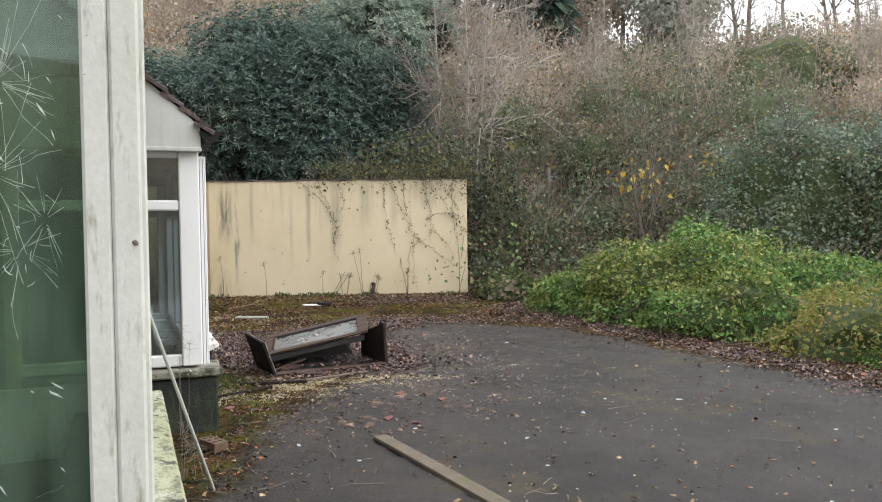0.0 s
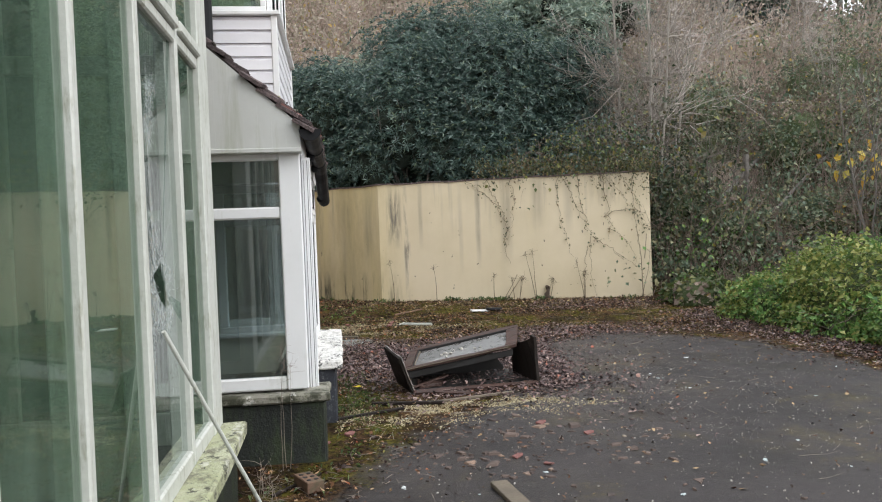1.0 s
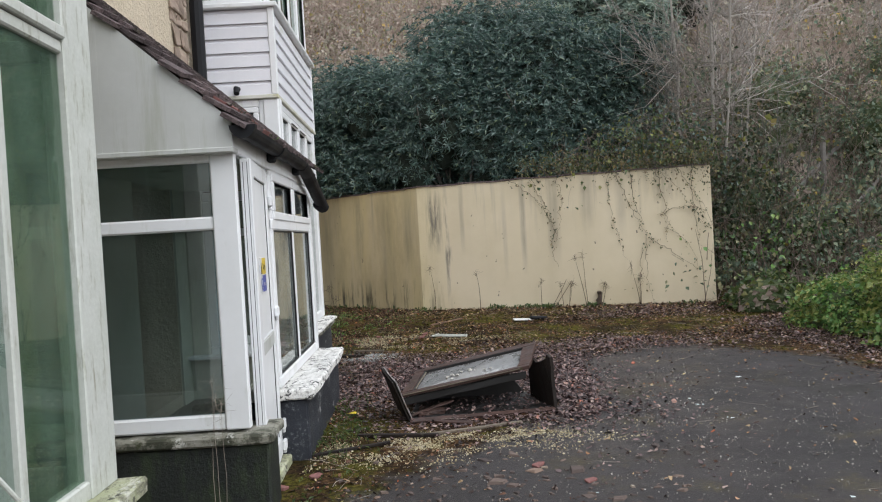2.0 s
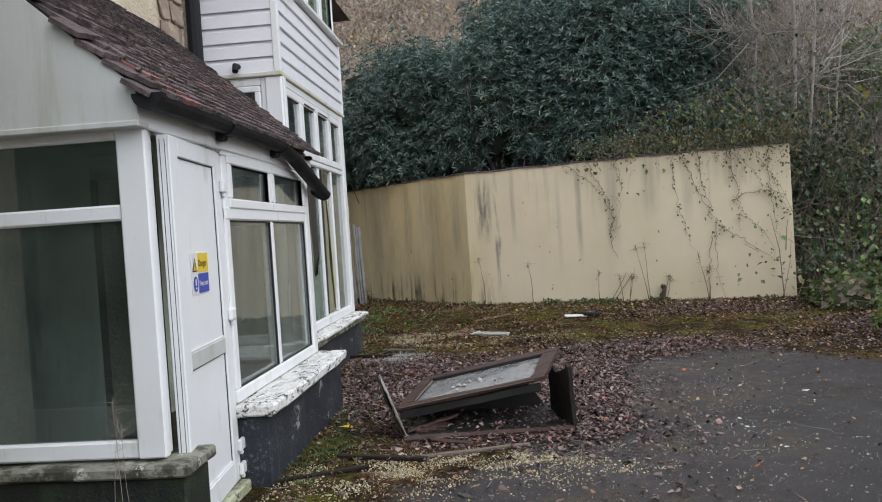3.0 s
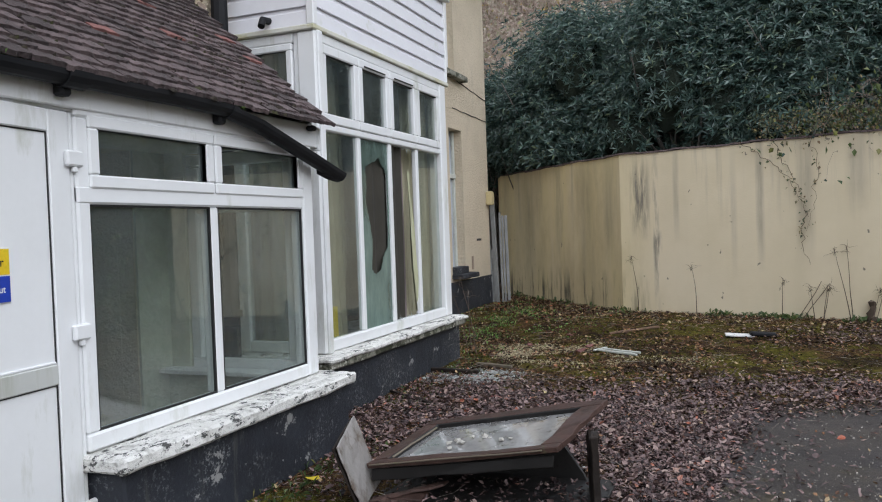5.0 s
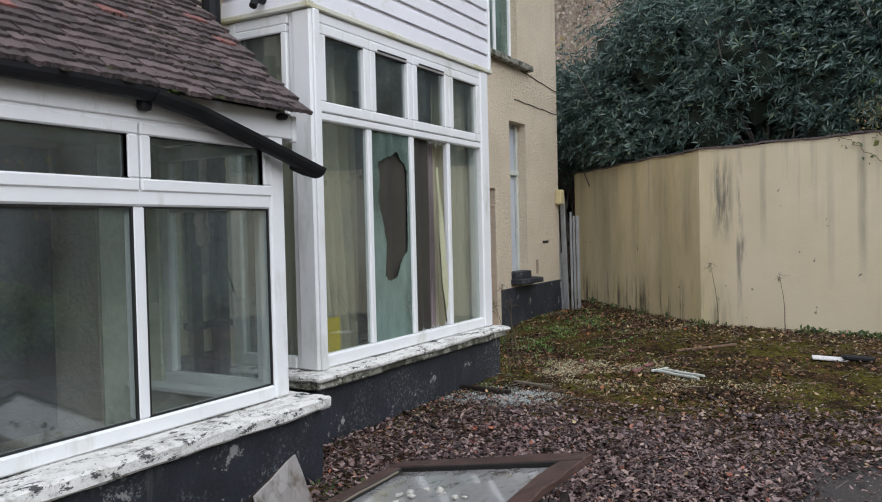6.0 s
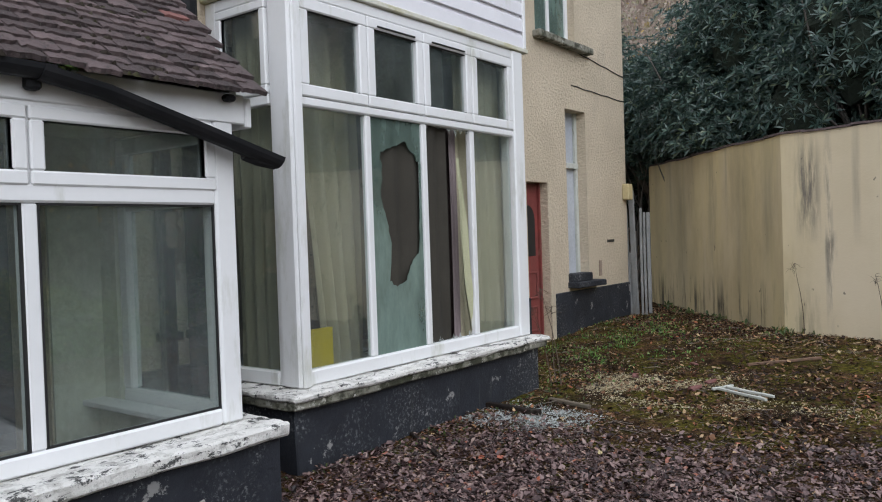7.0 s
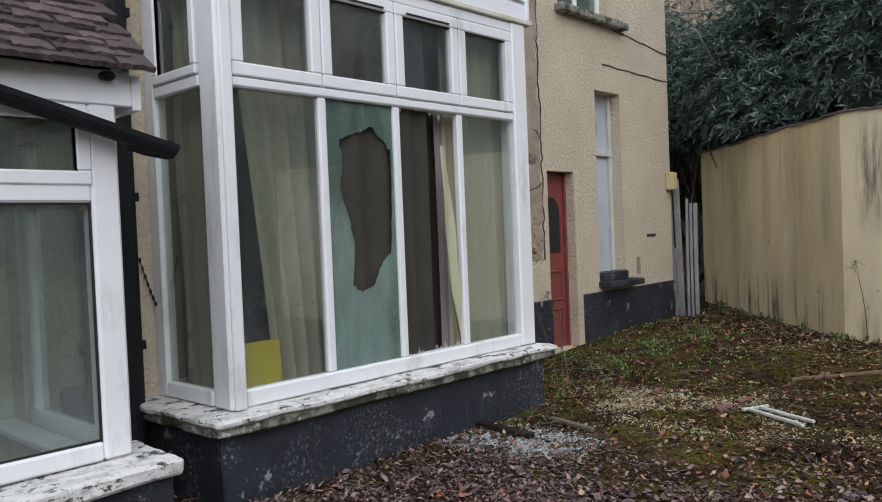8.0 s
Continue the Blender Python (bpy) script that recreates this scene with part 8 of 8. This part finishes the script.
crumbs(7500, 20, near(3.0, 7.6, 1.7, 2.4), (0.003, 0.009), GRIT, "stone_chips", "fine pale grit on the tarmac", area=(0.5, 6.5, 3, 13))
crumbs(1800, 14, lambda x, y: 0.25 + 0 * x, (0.005, 0.012), GRIT, "stone_chips", "scattered pale stone chips", area=(-1, 7, 1.2, 15))
crumbs(95, 21, near(1.7, 5.4, 0.8, 0.7), (0.03, 0.08), RUBBLE, "tile_shards", "flat shards of broken roof tile on the tarmac", 0.2, (0, 4, 3.5, 8))
crumbs(170, 15, near(1.6, 5.4, 0.9, 0.6), (0.015, 0.04), RUBBLE, "tile_rubble", "broken roof tile pieces on the tarmac", 0.3, (0, 4, 3.5, 8))
crumbs(170, 16, lambda x, y: np.where(y > 6, 0.6, 0.12), (0.012, 0.03), RUBBLE, "tile_rubble", "broken red tile and brick bits", 0.4, (-0.9, 4, 2, 16))
crumbs(70, 17, lambda x, y: 0.4 + 0 * x, (0.02, 0.04), SHARDS, "pale_leaves", "pale wet leaves and flakes on the tarmac", 0.08, (0.8, 6, 1.5, 9))


# grass, moss tufts and weeds by the walls
def weeds(n, seed, weight, size, mat, name, label, area, width=0.16):
    xy, rng = lying(n, seed, weight, *area)
    p = np.column_stack([xy, ground_z(xy[:, 0], xy[:, 1])])
    v, f, _ = leaves(p, rng.normal(0, 0.55, (n, 3)) + [0, 0, 0.8], rng.uniform(*size, n), width, rng, 0.25)
    tagged(from_arrays(name, v, f, mat), label, "weeds", kind="stuff")


weeds(1100, 41, lambda x, y: np.clip(1.2 - np.abs(x - np.interp(y, [4.7, 5.5, 8.6, 9.0, 12, 12.1, 16], [0.1, 0.5, 0.6, 0.2, 0.2, -0.7, -0.6])) / 0.35, 0, 1) * (0.35 + patchy(x, y, 2.0, 9.0)), (0.02, 0.06), IVY, "weeds", "low green weeds along the foot of the house", (-1, 2, 4, 16.4))
weeds(1500, 42, lambda x, y: near(-0.1, 14.2, 0.8, 1.5)(x, y) * (0.3 + 1.3 * patchy(x, y, 2.4, 1.0)).clip(0, 1), (0.02, 0.06), HEAP, "weeds", "low green weeds before the red door", (-1, 3, 12, 17))
weeds(650, 43, lambda x, y: np.exp(-(edge_dist(x, y, np.array(WALL_LINE), False) / 0.16) ** 2) * (0.1 + 1.6 * patchy(x, y, 2.5, 7.0)).clip(0, 1), (0.03, 0.13), IVY, "weeds", "weeds along the foot of the yard wall", (-1, 6.5, 13.5, 17.5))


weeds(12000, 44, lambda x, y: np.clip(np.exp(-((y - 13.0) / 2.2) ** 2) * (0.3 + 1.4 * patchy(x, y, 1.7, 4.0)) + 0.2 * np.exp(-((x - 0.8) / 0.5) ** 2) * (y < 9) * (0.3 + patchy(x, y, 2.0, 6.0)), 0, 1) * (tar_depth(x, y) < 0.2), (0.008, 0.022), MOSS, "moss", "olive green moss over the trodden earth", (-1, 6.8, 3, 16.5))
# broken stub of a dead plant at the wall's foot
p, o = wall_front(1.92)
stub = tube([(p.x + o.x * 0.06, p.y + o.y * 0.06, gz1(p.x, p.y - 0.1) - 0.03), (p.x + o.x * 0.05 + 0.02, p.y + o.y * 0.05, gz1(p.x, p.y - 0.1) + 0.22)], 0.05, 7, 0.5)
solid("plant_stub", roughen(stub, 0.05, 17, 3), STALK, "broken dark stub of a dead plant at the wall", "stump")


def stalks(x, y, n, h, seed, label, lean=0.0, mat=None, thick=0.0068):
    """A dead weed of n single stems, each with its own seed head."""
    rng = np.random.default_rng(seed)
    z = gz1(x, y)
    w = thing("dead_weed", (x, y, z), label, "weed", "dead weeds by the walls")
    for k in range(n):
        st = np.array([[x + rng.normal(0, 0.04), y + rng.normal(0, 0.03), z - 0.02]])
        v, f, ends = strands(st, rng.normal(0, 0.13, (1, 3)) * [1, 0.3, 1] + [lean, 0, 1], rng.uniform(0.65, 1.0, 1) * h, np.full(1, thick), rng, 5, 0.06)
        stem = child(tagged(from_arrays("stem", v, f, mat or STALK, (x, y, z))), w)
        v, f, _ = strands(np.repeat(ends, 12, 0) - [0, 0, 0.1] * rng.random((12, 1)), rng.normal(0, 1, (12, 3)) + [0, 0, 0.4], rng.uniform(0.05, 0.14, 12), np.full(12, thick * 0.4), rng, 3, 0.4, 0.25)
        head = tagged(from_arrays("seed_head", v, f, mat or STALK, (x, y, z)), kind="stuff")
        head.parent, head.location = stem, (0, 0, 0)


for k, (s, n, h, lean) in enumerate(((2.75, 2, 1.55, 0.65), (2.13, 2, 0.95, 0.0), (2.43, 3, 0.5, 0.1), (2.95, 1, 0.8, -0.08), (4.0, 1, 0.95, 0.05), (1.95, 2, 0.55, 0.12), (1.2, 3, 0.8, 0.0), (4.75, 1, 0.9, 0.05))):
    p, o = wall_front(s)
    stalks(p.x + o.x * 0.1, p.y + o.y * 0.1, n, h, 90 + k, "dry brown weed stalk against the cream wall", lean)
stalks(0.15, 12.05, 3, 1.0, 97, "bare sapling shoots beside the bay")
stalks(0.12, 5.34, 3, 0.85, 99, "pale dead grass stems against the porch plinth", 0.0, TWIG, 0.0025)
stalks(0.12, 4.35, 4, 0.35, 98, "dead grass stems under the sill", 0.0, TWIG, 0.003)


# ---- loose things ----
def leaning_panel(x0, x1, y, lean, z0, h, label, seed):
    """An old door propped upright in the gap by the house corner."""
    d = thing("old_door", ((x0 + x1) / 2, y, z0), label, "door")
    f = facing("s", y)
    parts_ = [("stile", x0, x0 + 0.07, 0, h), ("stile", x1 - 0.07, x1, 0, h), ("rail", x0 + 0.07, x1 - 0.07, 0, 0.14), ("rail", x0 + 0.07, x1 - 0.07, 0.72, 0.86), ("rail", x0 + 0.07, x1 - 0.07, h - 0.1, h)]
    tilt = Matrix.Translation(((x0 + x1) / 2, y, z0)) @ pose(0, 0, 0, -3, lean, 8 * seed - 12) @ Matrix.Translation((-(x0 + x1) / 2, -y, -z0))
    for name, a, b, v0, v1 in parts_:
        bm = bmesh.new()
        bar(bm, f, a, b, z0 + v0, z0 + v1, 0, 0.04, 0.004)
        bm.transform(tilt)
        part(name, bm, GREYED, d)
    bm = bmesh.new()
    bar(bm, f, x0 + 0.06, x1 - 0.06, z0 + 0.1, z0 + 0.76, 0.01, 0.02, 0)
    bm.transform(tilt)
    part("panel", bm, GREYED, d)


leaning_panel(-1.04, -0.86, 16.24, -3.0, 0.28, 1.74, "old white panelled door propped in the gap", 1)
for k, (x, h) in enumerate(((-0.86, 1.76), (-0.825, 1.70), (-0.79, 1.66))):
    stick("batten", (x + 0.05, 16.22 + 0.04 * k, 0.28), (x - 0.02, 16.4 + 0.03 * k, h), 0.035, 0.03, GREYED, "grey-white batten leaning in the gap", "timber", "old boards by the house corner")
stick("batten", (-0.72, 16.27, 0.30), (-0.80, 16.47, 1.7), 0.05, 0.03, GREYED, "white batten leaning in the gap")
g = 0.17
bm = boxed(-0.16, 0.16, -0.06, 0.06, 0, 0.02, bev=0.004)
bm.transform(pose(2.86, 13.4, gz1(2.86, 13.4) + 0.012, 4, 3, 8))
solid("white_tray", bm, SIGN_W, "flat white plastic scrap lying on the moss", "debris")
bm = boxed(-0.14, 0.14, -0.05, 0.05, 0, 0.05, bev=0.015)
bm.transform(pose(3.1, 13.42, gz1(3.1, 13.42) + 0.004, 0, 5, 15))
solid("black_scrap", bm, GUTTER, "black plastic scrap beside the white one", "debris")
fr = thing("broken_casement", (1.63, 12.3, gz1(1.6, 12.3)), "broken white window casement lying on the ground", "debris")
for a, b in (((1.42, 12.38), (1.86, 12.14)), ((1.46, 12.47), (1.90, 12.26)), ((1.40, 12.33), (1.50, 12.55)), ((1.80, 12.20), (1.88, 12.10))):
    z = gz1(1.6, 12.3) + 0.015
    L = math.dist(a, b)
    bm = roughen(boxed(-L / 2, L / 2, -0.013, 0.013, 0, 0.022, bev=0.004), 0.004, 9, 3)
    bm.transform(pose((a[0] + b[0]) / 2, (a[1] + b[1]) / 2, z, 0, 0, math.degrees(math.atan2(b[1] - a[1], b[0] - a[0]))))
    part("bar", bm, OLD_WOOD, fr)
for a, b, w, h, mat, label in (((1.40, 13.32), (1.92, 13.86), 0.03, 0.025, BRICK, "thin brown stick on the moss"), ((-0.02, 11.08), (0.52, 11.04), 0.06, 0.04, BROWN_DARK, "dark batten lying on broken glass"),
                               ((0.35, 11.5), (0.75, 11.42), 0.04, 0.03, PLANK, "short stick by the glass"), ((-0.1, 10.2), (0.55, 9.75), 0.03, 0.02, BROWN_DARK, "dark stick among leaves"),
                               ((0.75, 7.0), (1.35, 6.85), 0.04, 0.025, BROWN_DARK, "dark broken batten on leaves"), ((0.45, 6.55), (1.0, 6.75), 0.03, 0.02, BROWN_DARK, "dark broken batten on leaves"), ((1.3, 6.9), (2.0, 7.1), 0.035, 0.02, PLANK, "broken brown batten on leaves"),
                               ((0.10, 4.78), (0.36, 5.15), 0.02, 0.015, BROWN_DARK, "thin dark stick by the brick")):
    stick("batten", (*a, gz1(*a) + 0.006), (*b, gz1(*b) + 0.006), w, h, mat, label, "timber", "loose battens on the ground")
rb = random.Random(4)
for x, y, s in ((1.25, 12.35, 0.1), (1.3, 12.6, 0.09), (0.95, 13.2, 0.07), (1.95, 5.95, 0.07), (1.6, 5.2, 0.06), (1.75, 5.0, 0.05), (0.9, 9.6, 0.06), (1.0, 10.1, 0.07), (0.62, 12.6, 0.08), (2.2, 5.6, 0.06), (0.35, 5.9, 0.09), (0.55, 6.1, 0.07)):
    s *= 0.62
    bm = boxed(-s, s, -s * 0.55, s * 0.55, 0, s * 0.45, bev=s * 0.1)
    roughen(bm, s * 0.3, 14)
    bm.transform(pose(x, y, gz1(x, y), rb.uniform(-6, 6), rb.uniform(-6, 6), rb.uniform(0, 180)))
    solid("brick_lump", bm, TILE_RED, "broken red brick piece on the ground", "brick", group="broken bricks")


# twigs and straw among the leaves
def straw(n, seed, weight, name, label):
    xy, rng = lying(n, seed, weight, -1, 7, 2, 16)
    p = np.column_stack([xy, ground_z(xy[:, 0], xy[:, 1]) + 0.012])
    d = np.column_stack([rng.normal(size=(n, 2)), rng.normal(0, 0.08, n)])
    v, f, _ = strands(p, d, rng.uniform(0.05, 0.28, n), rng.uniform(0.001, 0.003, n), rng, 3, 0.15)
    tagged(from_arrays(name, v, f, TWIG, (0, 0, 0)), label, "leaf litter", kind="stuff")


straw(2200, 51, leaf_weight, "twig_litter", "thin dead twigs among the leaves")


# small ferns rooted in the gutter
def gutter_fern(y, seed):
    rng = np.random.default_rng(seed)
    n = 60
    p = np.array([0.39, y, 2.215]) + rng.normal(0, 1, (n, 3)) * [0.015, 0.035, 0.008]
    v, f, _ = leaves(p, rng.normal(0, 0.6, (n, 3)) + [0.3, 0, 0.8], rng.uniform(0.015, 0.038, n), 0.18, rng, 0.3)
    ob = from_arrays("fern", v, f, HEAP, (0.39, y, 2.215))
    tagged(ob, "small green fern growing in the gutter", "fern", "ferns in the gutter")


gutter_fern(7.05, 1)
gutter_fern(7.55, 2)
gutter_fern(6.05, 3)


# torn wallpaper on the outer wall, seen through the porch
def torn_paper(x0, x1, y, z0, z1):
    rng_ = random.Random(6)
    n = 14
    bm = bmesh.new()
    left = [bm.verts.new((x0 + rng_.uniform(-0.015, 0.02), y - rng_.uniform(0, 0.012), z0 + (z1 - z0) * k / n)) for k in range(n + 1)]
    right = [bm.verts.new((x1 - 0.06 * abs(k / n - 0.6) + rng_.uniform(-0.025, 0.02), y - 0.012 - rng_.uniform(0, 0.03), z0 + (z1 - z0) * k / n)) for k in range(n + 1)]
    for k in range(n):
        bm.faces.new((left[k], right[k], right[k + 1], left[k + 1]))
    solid("torn_paper", bm, TORN, "torn pinkish paper peeling from the wall beside the downpipe", "wallpaper")


TORN = surface("torn_pink_paper", (0.42, 0.27, 0.19), (0.52, 0.42, 0.33), 14, (0.8, 0.95), 0.2, 0.002, 40)
torn_paper(-0.83, -0.69, 8.835, 1.25, 1.70)
weeds(450, 45, near(0.62, 7.2, 0.16, 0.75), (0.025, 0.09), IVY, "weeds", "thin green grass along the plinth", (0.3, 1.2, 6, 9), 0.05)
bm = bmesh.new()
bm.faces.new([bm.verts.new((0.64 + 0.05 * u, 7.76 + 0.04 * v, gz1(0.64, 7.76) + 0.03 + 0.015 * u * v)) for u, v in ((-1, 0), (-0.3, -0.8), (0.6, -0.6), (1, 0.1), (0.4, 0.8), (-0.5, 0.7))])
solid("yellow_leaf", bm, YELLOW_CARD, "single bright yellow fallen leaf among the grass", "leaf")
